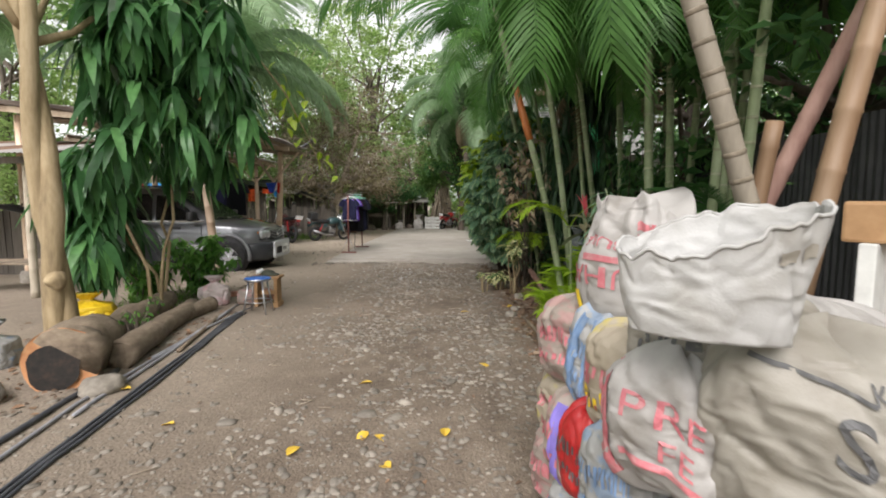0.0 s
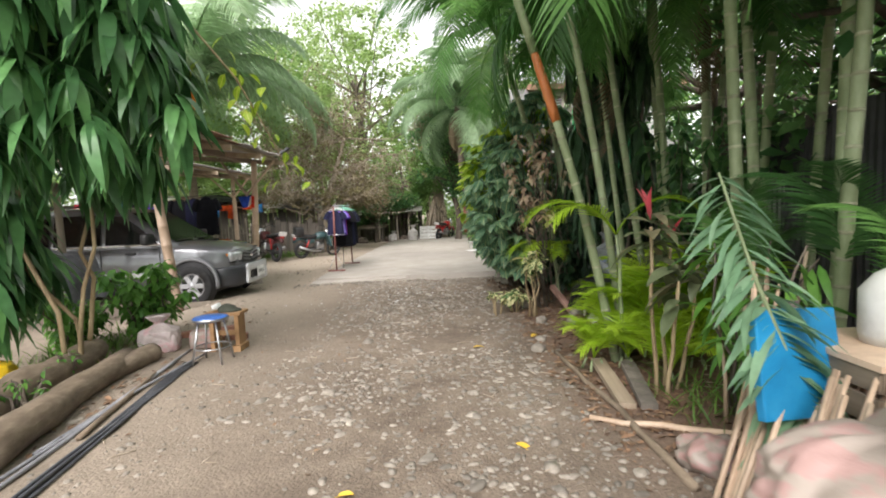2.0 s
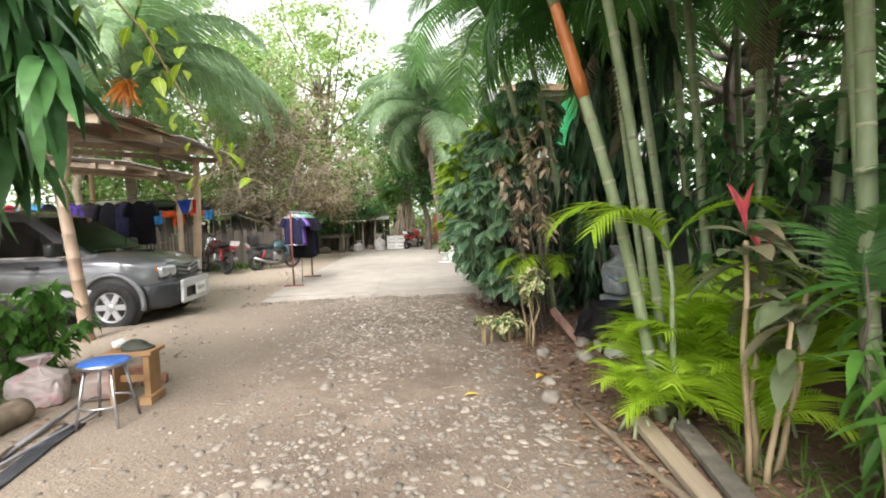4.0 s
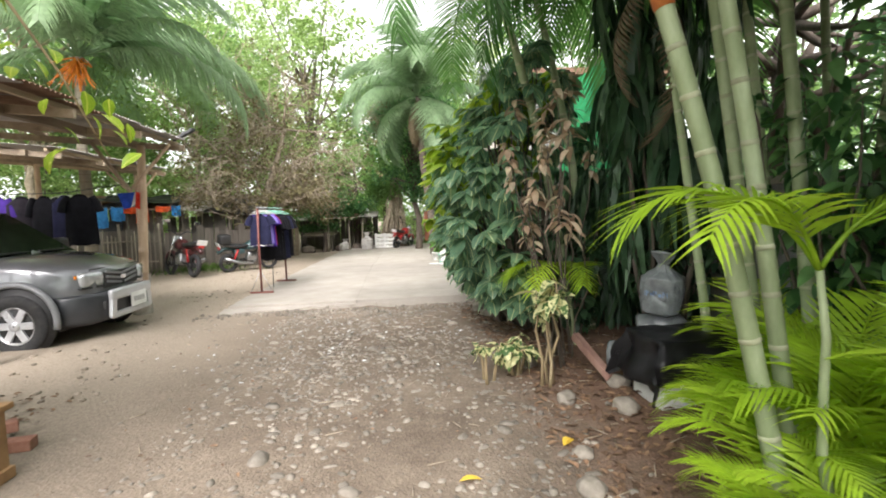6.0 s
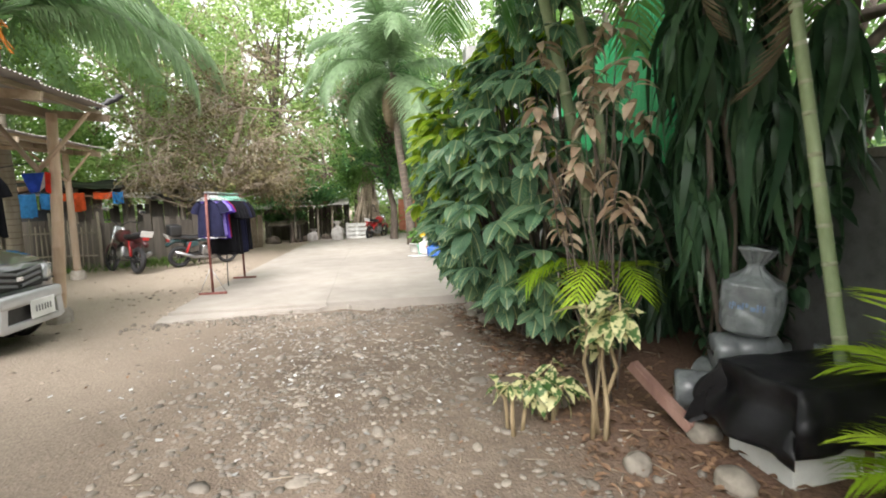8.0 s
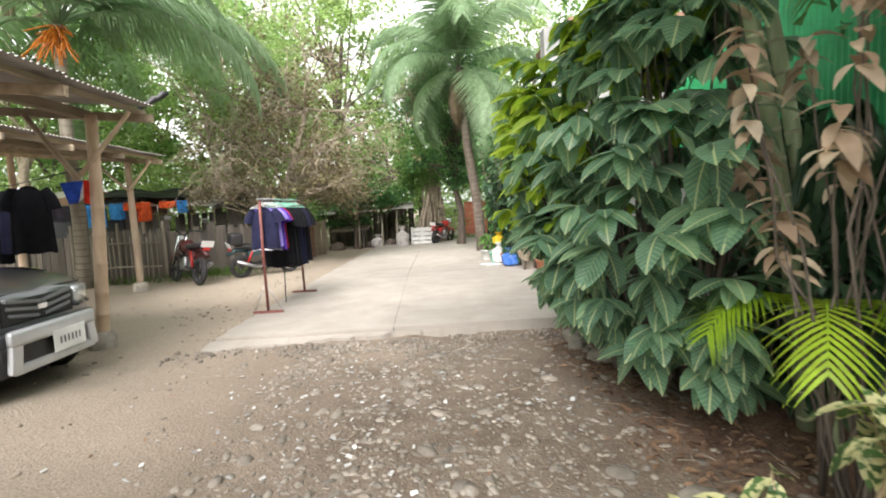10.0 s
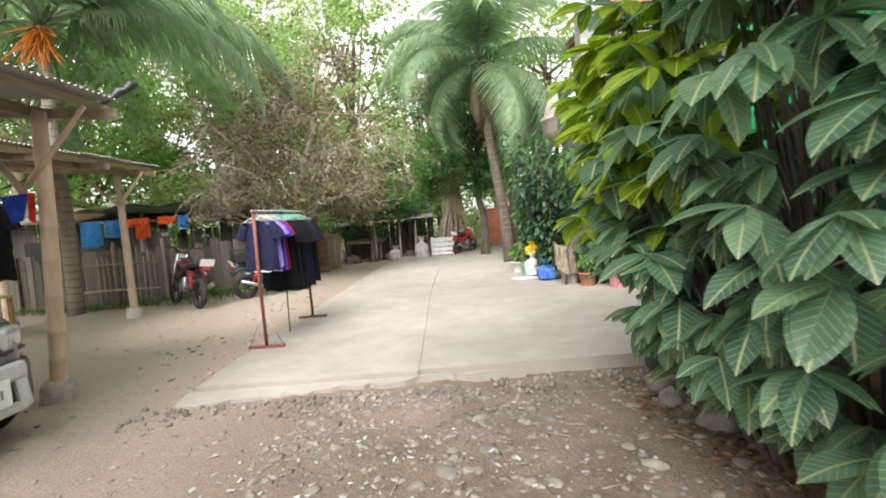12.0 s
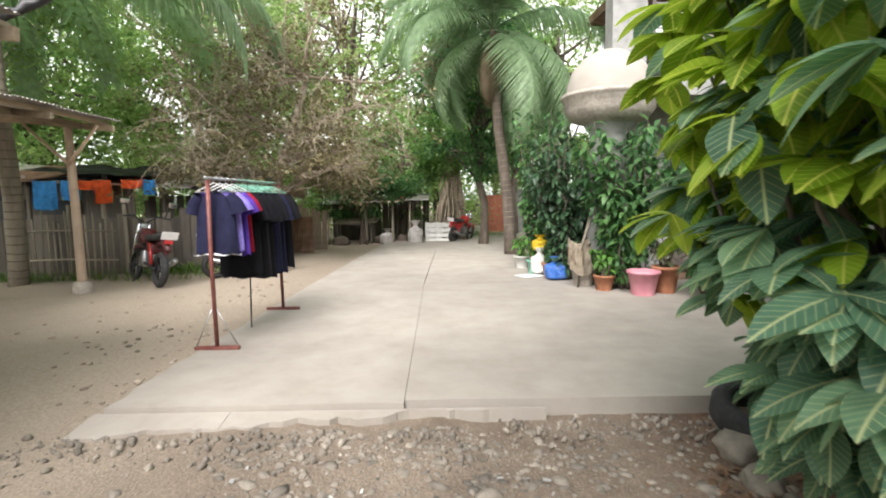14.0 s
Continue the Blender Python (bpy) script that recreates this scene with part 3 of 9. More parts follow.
def ground_z(x, y):
    """Trodden ground: falls a little ahead, with shallow ruts and small bumps."""
    base = -0.02 - 0.07 * min(1.0, max(0.0, y / 7.0))
    if y > 11.0:
        base -= 0.03 * min(1.0, (y - 11.0) / 1.5)
    bump = 0.03 * (noise.noise((x * 0.7, y * 0.5, 3.1))) + 0.014 * noise.noise((x * 3.1, y * 3.1, 1.7)) + 0.006 * noise.noise((x * 9, y * 9, 4.4))
    bank = 0.08 * max(0.0, min(1.0, (x - 1.2 - 0.3 * noise.noise((y * 0.8, 2.0, 0)))) )
    bank += 0.05 * max(0.0, min(1.0, (-2.8 - x)))
    # scoured step below the slab's edge, churned earth in the yard
    if 11.9 < y < 13.2 and -0.5 < x < 2.5:
        base -= 0.055 * min(1.0, (y - 11.9) / 0.6) * min(1.0, (x + 0.5) / 0.3)
    if x < -2.4 and y > 8.0:
        bump += 0.035 * noise.noise((x * 1.3, y * 1.3, 9.0)) * min(1.0, -2.4 - x)
    return base + bump + (bank if y < 12.2 else 0.0)


def leaves_at(r, p, spread, n, size, flat=0.6, jitter=0.4):
    out = []
    for _ in range(n):
        d = unit(r)
        q = Vector(p) + Vector((d.x * spread, d.y * spread, d.z * spread * flat)) * (r.random() ** 0.5)
        h = unit(r)
        h.z = h.z * 0.5 - 0.25
        out.append(aim(q, h, r.uniform(-0.8, 0.8), size * r.uniform(1 - jitter, 1 + jitter)))
    return out


def tree(name, base, height, crown, label, trunk_r=0.18, clumps=60, per=70, leaf=0.13, mat_leaf=None, mat_bark=None, lean=(0, 0), seed=1, low=0.45, limbs=9, spread=0.55, category="tree"):
    """Tapered trunk, limbs that fork, and a crown of leaf clumps with gaps. crown: half sizes of its outline."""
    r = random.Random(seed)
    t = thing(name, base, label, category)
    top = Vector((lean[0], lean[1], height))
    n = 8
    pts = [Vector((0, 0, -0.1)).lerp(top * 0.72, i / n) + Vector((r.uniform(-1, 1), r.uniform(-1, 1), 0)) * 0.07 * math.sin(3 * i / n) * height / 4 for i in range(n + 1)]
    tube("trunk", pts, [trunk_r * (1.25 if i == 0 else 1 - 0.7 * i / n) for i in range(n + 1)], mat_bark or DARK_BARK, t, sides=10)
    centre = top * 0.62
    mats, branches = [], []
    for i in range(clumps):
        d = unit(r)
        k = 0.45 + 0.55 * r.random()
        c = centre + Vector((d.x * crown[0], d.y * crown[1], d.z * crown[2])) * k
        c += Vector((noise.noise(c * 0.6), noise.noise(c * 0.6 + Vector((9, 0, 0))), 0)) * 0.6
        mats += leaves_at(r, c, spread * r.uniform(0.6, 1.3), per, leaf)
        if i < limbs * 3:
            root = pts[max(2, min(n, int(n * (low + (1 - low) * r.random()))))]
            mid = root.lerp(c, 0.5) + unit(r) * 0.2
            mid.z += 0.15
            branches.append(([root, root.lerp(mid, 0.5) + unit(r) * 0.06, mid, mid.lerp(c, 0.6) + unit(r) * 0.12, c], [trunk_r * 0.4, trunk_r * 0.3, trunk_r * 0.2, trunk_r * 0.12, trunk_r * 0.05]))
    tubes("limbs", branches, mat_bark or DARK_BARK, t)
    me = scatter("crown", *SMALL_LEAF, mats)
    link_mesh("crown", me, mat_leaf or L_TREE, t)
    return t


def frond_mesh(name, length=1.6, leaflet=0.38, n=34, arch=1.1, rise=0.9, width=0.03, hang=0.5, seed=0, sweep=0.55, bare=0.18):
    """A palm frond along x: an arching rachis and drooping leaflets on both sides."""
    r = random.Random(seed)
    V, F = [], []
    pts = [Vector((0, 0, 0))]
    ang = rise
    m = 18
    for i in range(m):
        ang -= arch / m * (0.5 + i / m)
        pts.append(pts[-1] + Vector((math.cos(ang), 0, math.sin(ang))) * (length / m))
    v, f = tube_data(pts, [0.014 * (1 - 0.85 * i / m) * max(1, length / 1.6) for i in range(m + 1)], 5)
    V += v
    F += f
    for i in range(n):
        s = bare + (1 - bare) * (i + 0.5) / n
        k = min(m - 1, int(s * m))
        p = pts[k].lerp(pts[k + 1], s * m - k)
        along = (pts[k + 1] - pts[k]).normalized()
        size = leaflet * (0.45 + 0.75 * math.sin(math.pi * min(0.97, 0.15 + 0.8 * s))) * r.uniform(0.88, 1.08)
        for side in (-1, 1):
            d = (along * (sweep + 0.5 * s) + Vector((0, side, 0)) + Vector((0, 0, 0.25))).normalized()
            q = p.copy()
            o = len(V)
            wdir = along
            steps = 4
            for j in range(steps + 1):
                u = j / steps
                w = width * 0.5 * (0.6 + 0.7 * math.sin(math.pi * min(1, u + 0.15))) * (1 - u ** 3) + 0.001
                V += [q - wdir * w, q + wdir * w]
                d = (d + Vector((0, 0, -hang * 0.42 * r.uniform(0.7, 1.3)))).normalized()
                q = q + d * (size / steps)
            F += [(o + 2 * j, o + 2 * j + 1, o + 2 * j + 3, o + 2 * j + 2) for j in range(steps)]
    return py_mesh(name, V, F, True)


FRONDS = [frond_mesh("palm_frond", 1.9, 0.5, 40, 2.1, 0.9, 0.026, 0.55, s) for s in range(4)]
LIME_FRONDS = [frond_mesh("lime_frond", 1.05, 0.36, 22, 1.9, 1.0, 0.024, 0.35, 10 + s, 0.75) for s in range(3)]
COCO_FRONDS = [frond_mesh("coconut_frond", 3.8, 0.85, 80, 2.0, 0.7, 0.045, 0.95, 20 + s, 0.5, 0.12) for s in range(2)]
DEAD_FRONDS = [frond_mesh("dead_frond", 1.5, 0.3, 26, 1.4, 0.2, 0.025, 1.1, 30)]


def ringed_stem(parent, pts, r0, r1, material, ring_mat, step=0.16, name="stem"):
    """Palm stem with raised leaf scars."""
    v = [Vector(p) for p in pts]
    n = len(v) - 1
    stem = tube(name, v, [r0 + (r1 - r0) * i / n for i in range(n + 1)], material, parent, sides=12)
    total = sum((v[i + 1] - v[i]).length for i in range(n))
    many, s = [], step * 0.6
    while s < total - 0.05:
        k, q = 0, s
        while q > (v[k + 1] - v[k]).length and k < n - 1:
            q -= (v[k + 1] - v[k]).length
            k += 1
        d = (v[k + 1] - v[k])
        p = v[k] + d.normalized() * q
        rr = (r0 + (r1 - r0) * s / total)
        dn = d.normalized()
        many.append(([p - dn * 0.012, p - dn * 0.005, p + dn * 0.005, p + dn * 0.012], [rr * 1.0, rr * 1.06, rr * 1.06, rr * 1.0]))
        s += step * rnd.uniform(0.8, 1.2)
    tubes("leaf_scars", many, ring_mat, stem, sides=12)
    return stem


def crown_of_fronds(parent, at, count, meshes, material, r, scale=1.0, tilt=(-0.2, 0.9), name="frond"):
    for i in range(count):
        w = 2 * math.pi * (i + r.uniform(-0.3, 0.3)) / count
        e = r.uniform(*tilt)
        s = scale * r.uniform(0.75, 1.15)
        m = Matrix.Translation(at) @ Matrix.Rotation(w, 4, "Z") @ Matrix.Rotation(-e, 4, "Y") @ Matrix.Diagonal((s, s, s, 1))
        link_mesh(name, meshes[i % len(meshes)], material, parent, "", m)


def ball_noise(verts, amp, freq, seed=0.0):
    return [Vector(v) + Vector(v).normalized() * amp * noise.noise(Vector(v) * freq + Vector((seed, seed * 1.7, 0))) for v in verts]


def stone_template(sub=1, seed=0):
    bm = bmesh.new()
    bmesh.ops.create_icosphere(bm, subdivisions=sub, radius=1.0)
    vs = [v.co.copy() for v in bm.verts]
    vs = [v * (1 + 0.28 * noise.noise(v * 1.3 + Vector((seed, 0, seed)))) for v in vs]
    fs = [tuple(v.index for v in f.verts) for f in bm.faces]
    bm.free()
    return vs, fs

# ---- ground, slab ----
def build_ground():
    def axis(a, b, step, far):
        mid = list(np.arange(a, b + step / 2, step))
        out = [b + (far - b) * (i / 14) ** 2.2 for i in range(1, 15)]
        back = [a - (far + a) * (i / 14) ** 2.2 for i in range(14, 0, -1)]
        return back + mid + out
    xs, ys = axis(-11, 5, 0.1, 500), axis(-3, 28, 0.1, 500)
    nx, ny = len(xs), len(ys)
    verts = [(x, y, ground_z(x, y) if abs(x) < 40 and -20 < y < 60 else -0.12) for y in ys for x in xs]
    faces = [(j * nx + i, j * nx + i + 1, (j + 1) * nx + i + 1, (j + 1) * nx + i) for j in range(ny - 1) for i in range(nx - 1)]
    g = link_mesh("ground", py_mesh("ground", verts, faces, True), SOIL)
    tagged(g, "brown packed earth yard with worn ruts and grit", "ground", kind="structure")


build_ground()

SLAB_Z = -0.03


def build_slab():
    """Cast concrete driveway in bays with a chipped front edge and a thin broken lip before it."""
    s = thing("pavement", (0, 0, 0), "pale cast concrete driveway with a chipped front edge", "pavement", kind="structure")
    r = random.Random(3)
    def bay(x0a, x0b, x1a, x1b, y0, y1):
        bm = bmesh.new()
        nx, ny = 14, 26
        grid = {}
        for j in range(ny + 1):
            for i in range(nx + 1):
                y = y0 + (y1 - y0) * j / ny
                a, b = x0a + (x0b - x0a) * j / ny, x1a + (x1b - x1a) * j / ny
                x = a + (b - a) * i / nx
                e = 0.035 * noise.noise((x * 4, y * 4, 0))
                if j == 0:
                    y += (e + (0.03 * noise.noise((x * 13, 1, 5)) if y0 < 13.5 else 0)) * (1.0 if x0a < -2 else 0.3)
                if i == 0 and x0a < -2:
                    x += e * 1.5
                grid[i, j] = bm.verts.new((x, y, SLAB_Z + 0.006 * noise.noise((x, y, 8))))
        for j in range(ny):
            for i in range(nx):
                bm.faces.new((grid[i, j], grid[i + 1, j], grid[i + 1, j + 1], grid[i, j + 1]))
        ex = bmesh.ops.extrude_face_region(bm, geom=bm.faces[:])
        for v in [g for g in ex["geom"] if isinstance(g, bmesh.types.BMVert)]:
            v.co.z -= 0.22
        bmesh.ops.recalc_face_normals(bm, faces=bm.faces)
        part("slab_bay", bm, CONCRETE, s)
    for (xa, xb, xc, xd, ya, yb) in ((-2.92, -2.76, -0.784, -0.784, 12.93, 18.0), (-0.78, -0.78, 4.2, 4.2, 12.98, 18.0),
                                     (-2.76, -2.45, -0.79, -0.6, 18.012, 24.0), (-0.78, -0.59, 3.4, 3.6, 18.012, 24.0),
                                     (-2.45, -1.6, 3.6, 4.6, 24.012, 36.0)):
        bay(xa, xb, xc, xd, ya, yb)
    # broken lip
    x = -2.98
    while x < -0.2:
        w = r.uniform(0.8, 1.5)
        bm = bmesh.new()
        n = 26
        def ragged(q):
            return min(12.9, 12.62 + 0.105 * (q + 2.95) + 0.1 * noise.noise((q * 2.3, 3, 1)) + 0.06 * noise.noise((q * 7, 1, 1)) + 0.03 * noise.noise((q * 23, 5, 1)))
        outline = [(x + w * i / n, ragged(x + w * i / n)) for i in range(n + 1)] + [(x + w, 12.915), (x, 12.915)]
        f = bm.faces.new([bm.verts.new((a, b, SLAB_Z - 0.035 - 0.10 * max(0, (12.92 - b)) )) for a, b in outline])
        ex = bmesh.ops.extrude_face_region(bm, geom=[f])
        for v in [g for g in ex["geom"] if isinstance(g, bmesh.types.BMVert)]:
            v.co.z -= 0.15
        bmesh.ops.recalc_face_normals(bm, faces=bm.faces)
        part("slab_fragment", bm, CONCRETE, s)
        x += w + 0.004


build_slab()


def corrugated(name, w, h, material, parent=None, m=None, pitch=0.076, amp=0.009, label="", along_bumps=0.0):
    """A corrugated sheet in x (ribs across) and z, with thickness."""
    n = int(w / pitch * 6)
    V, F = [], []
    for i in range(n + 1):
        x = w * i / n
        y = amp * math.sin(2 * math.pi * x / pitch)
        for k, z in enumerate((0, h * 0.33, h * 0.66, h)):
            yy = y + along_bumps * noise.noise((x * 1.5, z * 1.5, w))
            V += [(x, yy, z), (x, yy + 0.004, z)]
    for i in range(n):
        for k in range(3):
            a, b = i * 8 + k * 2, (i + 1) * 8 + k * 2
            F += [(a, b, b + 2, a + 2), (a + 1, a + 3, b + 3, b + 1)]
    return link_mesh(name, py_mesh(name, V, F, True), material, parent, label, m)


def roof_sheet_pose(a, b, c):
    """Pose that lays a sheet's x along a->b and its z along a->c."""
    a, b, c = Vector(a), Vector(b), Vector(c)
    x = (b - a).normalized()
    z = (c - a).normalized()
    y = z.cross(x).normalized()
    return Matrix.Translation(a) @ Matrix((x, y, z)).transposed().to_4x4()


# ---- dark fence, grey wall and green sheets behind the planting ----
def build_right_boundary():
    f = thing("fence", (0, 0, 0), "tall fence of dark corrugated metal sheets", "fence", kind="structure")
    y = -3.0
    while y < 6.4:
        corrugated("panel", 1.02, 2.15 + 0.1 * math.sin(y * 3), DARK_SHEET, f, roof_sheet_pose((3.35 + 0.02 * math.sin(y * 7), y, 0), (3.35, y + 1, 0), (3.35, y, 1)))
        y += 1.0
    for k in range(5):
        part("post", boxed((0.08, 0.08, 2.3), (3.44, -2.6 + 2.2 * k, 1.05), bevel=0.006), BOARD, f)
    part("rail", boxed((0.05, 9.6, 0.08), (3.40, 1.8, 1.9)), BOARD, f)
    w = thing("wall_east", (0, 0, 0), "weathered grey plastered concrete wall with stains", "wall", kind="structure")
    part("wall_face", boxed((0.18, 9.6, 1.75), (3.45, 11.25, 0.72), bevel=0.01), GREY_WALL, w)
    part("coping", boxed((0.26, 9.6, 0.07), (3.45, 11.25, 1.632), bevel=0.01), ROUGH_CONCRETE, w)
    g = thing("green_screen", (0, 0, 0), "bright green corrugated sheet screen above a wall", "fence", kind="structure")
    for k in range(4):
        corrugated("sheet", 1.02, 2.3, GREEN_SHEET, g, roof_sheet_pose((3.62, 11.0 + k, 1.68 + 0.03 * (k % 2)), (3.62, 12.0 + k, 1.68), (3.62, 11.0 + k, 3)))
    for k in range(3):
        part("post", boxed((0.07, 0.07, 4.3), (3.72, 11.1 + 2.2 * k, 2.1)), BOARD, g)


build_right_boundary()

# ---- far trees and the wood that closes the yard ----
def far_wood():
    specs = [(-9, 30, 12.5, 4.2, 1), (-4.5, 32, 13.5, 4.2, 2), (-0.6, 36, 10.5, 3.2, 3), (5.0, 33, 12.5, 3.8, 4), (-14, 27, 12.0, 4.2, 5), (-19, 22, 12, 4.6, 6),
             (9.5, 28, 12.0, 4.2, 7), (-16, 36, 15, 5, 8), (3.2, 42, 13, 4.2, 9), (-23, 13, 10, 4.4, 10), (-9, 41, 16, 5, 12), (14, 21, 11, 4.6, 13)]
    for x, y, h, c, s in specs:
        tree("tree", (x, y, -0.1), h, (c, c, h * 0.48), "tall broadleaf tree with a loose sunlit green crown", 0.22, 120, 62, 0.27, L_TREE2 if s % 2 else L_TREE, seed=100 + s, spread=0.95, low=0.2)


def acacia_grove():
    # feathery trees over the shanties
    tree("acacia_tree", (-7.5, 24.6, -0.1), 10.5, (3.6, 2.6, 4.2), "spreading acacia tree with fine light green foliage", 0.16, 150, 75, 0.14, L_TREE, DEAD_BARK, seed=31, spread=0.75)
    tree("acacia_tree", (-11.5, 21.5, -0.1), 11.0, (3.8, 2.8, 4.4), "spreading acacia tree with fine light green foliage", 0.18, 140, 70, 0.145, L_TREE, DEAD_BARK, seed=32, spread=0.75)
    tree("tree", (-1.9, 28.6, -0.1), 5.0, (2.5, 1.8, 2.3), "dense dark green tree behind the open shed", 0.16, 90, 110, 0.14, L_TREE2, seed=33, spread=0.6)
    tree("tree", (-3.2, 26.9, -0.1), 2.9, (1.9, 1.0, 0.9), "low dark broadleaf tree overhanging the open shed", 0.1, 60, 110, 0.13, L_DARK, seed=34, spread=0.45)
    tree("tree", (0.9, 25.4, -0.1), 8.0, (2.0, 1.4, 2.9), "dense green tree behind the palm by the driveway", 0.15, 100, 100, 0.16, L_DARK, seed=36, spread=0.6)
    tree("tree", (2.6, 30.0, -0.1), 9.0, (2.0, 1.6, 3.4), "tall light green tree beside the driveway", 0.15, 80, 90, 0.15, L_TREE2, seed=35, spread=0.6)


def dead_tree():
    """Leaning tree with a tangle of bare grey brown branches and a few live sprays."""
    r = random.Random(41)
    base = (-4.75, 22.2, -0.1)
    t = thing("bare_tree", base, "leaning tree with a tangle of dry bare branches", "tree")
    pts = [Vector((0, 0, -0.05)), Vector((-0.05, 0, 0.8)), Vector((0.05, 0.02, 1.6)), Vector((0.25, 0, 2.3)), Vector((0.55, 0.1, 3.2)), Vector((1.0, 0.1, 4.6))]
    tube("trunk", pts, [0.2, 0.17, 0.15, 0.13, 0.1, 0.07], DEAD_BARK, t, sides=12)
    many, leaves = [], []
    def grow(p, d, length, rad, depth):
        q = [p]
        for i in range(4):
            d = (d + unit(r) * 0.28 + Vector((0.05, 0, -0.05 * (3 - depth)))).normalized()
            if q[-1].z < 1.9 + 0.5 * math.sin(q[-1].x * 2.3 + q[-1].y * 1.7) and d.z < 0:
                d.z = 0.35
                d.normalize()
            q.append(q[-1] + d * length / 4)
        many.append((q, [rad, rad * 0.85, rad * 0.7, rad * 0.55, rad * 0.35]))
        if depth > 0:
            for _ in range(5 if depth > 1 else 4):
                k = r.randint(1, 4)
                grow(q[k], (d + unit(r) * 1.0).normalized(), length * r.uniform(0.5, 0.8), rad * 0.5, depth - 1)
        elif r.random() < 0.3:
            leaves.extend(leaves_at(r, q[-1], 0.3, 14, 0.11))
    for i in range(25):
        w = r.uniform(-0.6, 3.6)
        k = r.randint(2, 5)
        grow(pts[k], Vector((math.cos(w) * 1.2 + 0.3, r.uniform(-0.9, 0.5), r.uniform(-0.25, 0.9))).normalized(), r.uniform(1.3, 2.2), 0.05, 3)
    tubes("branchwork", many, DEAD_BARK, t, sides=4)
    link_mesh("sprays", scatter("sprays", *SMALL_LEAF, leaves), L_OLIVE, t)


def coconut_palm(base, height, lean, seed, label, fronds=16, fruit=False, scale=1.0, dead=0):
    r = random.Random(seed)
    t = thing("coconut_palm", base, label, "palm tree")
    top = Vector((lean[0], lean[1], height))
    pts = [Vector((0, 0, -0.1)).lerp(top, i / 7) + Vector((0.05 * math.sin(i), 0, 0)) for i in range(8)]
    ringed_stem(t, pts, 0.17 * min(1, scale), 0.11 * min(1, scale), BAMBOO_GREY if fruit else DARK_BARK, RING_DARK, 0.17, "trunk")
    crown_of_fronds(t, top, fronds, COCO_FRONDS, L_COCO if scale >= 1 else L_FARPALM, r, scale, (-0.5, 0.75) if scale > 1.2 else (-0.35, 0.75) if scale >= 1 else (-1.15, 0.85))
    if dead:
        crown_of_fronds(t, top - Vector((0, 0, 0.1)), dead, DEAD_FRONDS, L_DEADPALM, r, scale * 1.2, (-1.3, -0.8), "dead_frond")
    if fruit:
        many = []
        for i in range(60):
            p = top + Vector((r.uniform(-0.5, 0.5), r.uniform(-0.55, 0.1), -0.25 - r.random() * 0.7))
            many.append((bent(top, p, 3, 0.05), [0.024, 0.02, 0.016, 0.01]))
        tubes("flower_spray", many, AMBER, t, "orange flower stalks", sides=5)
    return t


far_wood()
acacia_grove()
dead_tree()
coconut_palm((-8.5, 18.9, -0.1), 5.9, (0.35, -0.4), 51, "coconut palm with long arching fronds and orange flower stalks", 21, True, 1.4)
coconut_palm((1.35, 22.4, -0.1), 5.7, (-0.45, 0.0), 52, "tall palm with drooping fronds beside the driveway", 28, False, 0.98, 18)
coconut_palm((-13.5, 14.0, -0.1), 6.5, (0.4, 0.2), 53, "tall coconut palm behind the sheds", 15)


def hanging_root_tree():
    r = random.Random(61)
    t = thing("rooted_tree", (-0.15, 27.6, -0.1), "old tree with a thick skirt of hanging roots", "tree")
    many = []
    for i in range(46):
        w = r.uniform(0, 6.28)
        k = r.uniform(0.1, 0.5)
        many.append((bent((math.cos(w) * k * 1.5, math.sin(w) * k * 0.8, 0), (math.cos(w) * k * 0.4 + 0.2, 0, r.uniform(2.0, 3.4)), 5, 0.1, r=r), [0.06, 0.05, 0.045, 0.04, 0.04, 0.03]))
    tubes("trunk", many, DEAD_BARK, t, sides=5)
    mats = []
    for i in range(50):
        mats += leaves_at(r, (r.uniform(-1.2, 1.3), r.uniform(-0.8, 0.8), r.uniform(2.4, 4.4)), 0.5, 90, 0.14)
    link_mesh("crown", scatter("crown", *SMALL_LEAF, mats), L_TREE2, t)


hanging_root_tree()


# ---- dracaena and planting on the west side ----
def rosette_leaves(r, p, n, size, up=0.6, drop=0.0):
    out = []
    for i in range(n):
        w = r.uniform(0, 6.283)
        z = r.uniform(-0.5, up)
        out.append(aim(Vector(p) + Vector((0, 0, r.uniform(-0.18, 0.1))), (math.cos(w), math.sin(w), z - drop), r.uniform(-0.25, 0.25), size * r.uniform(0.7, 1.2)))
    return out


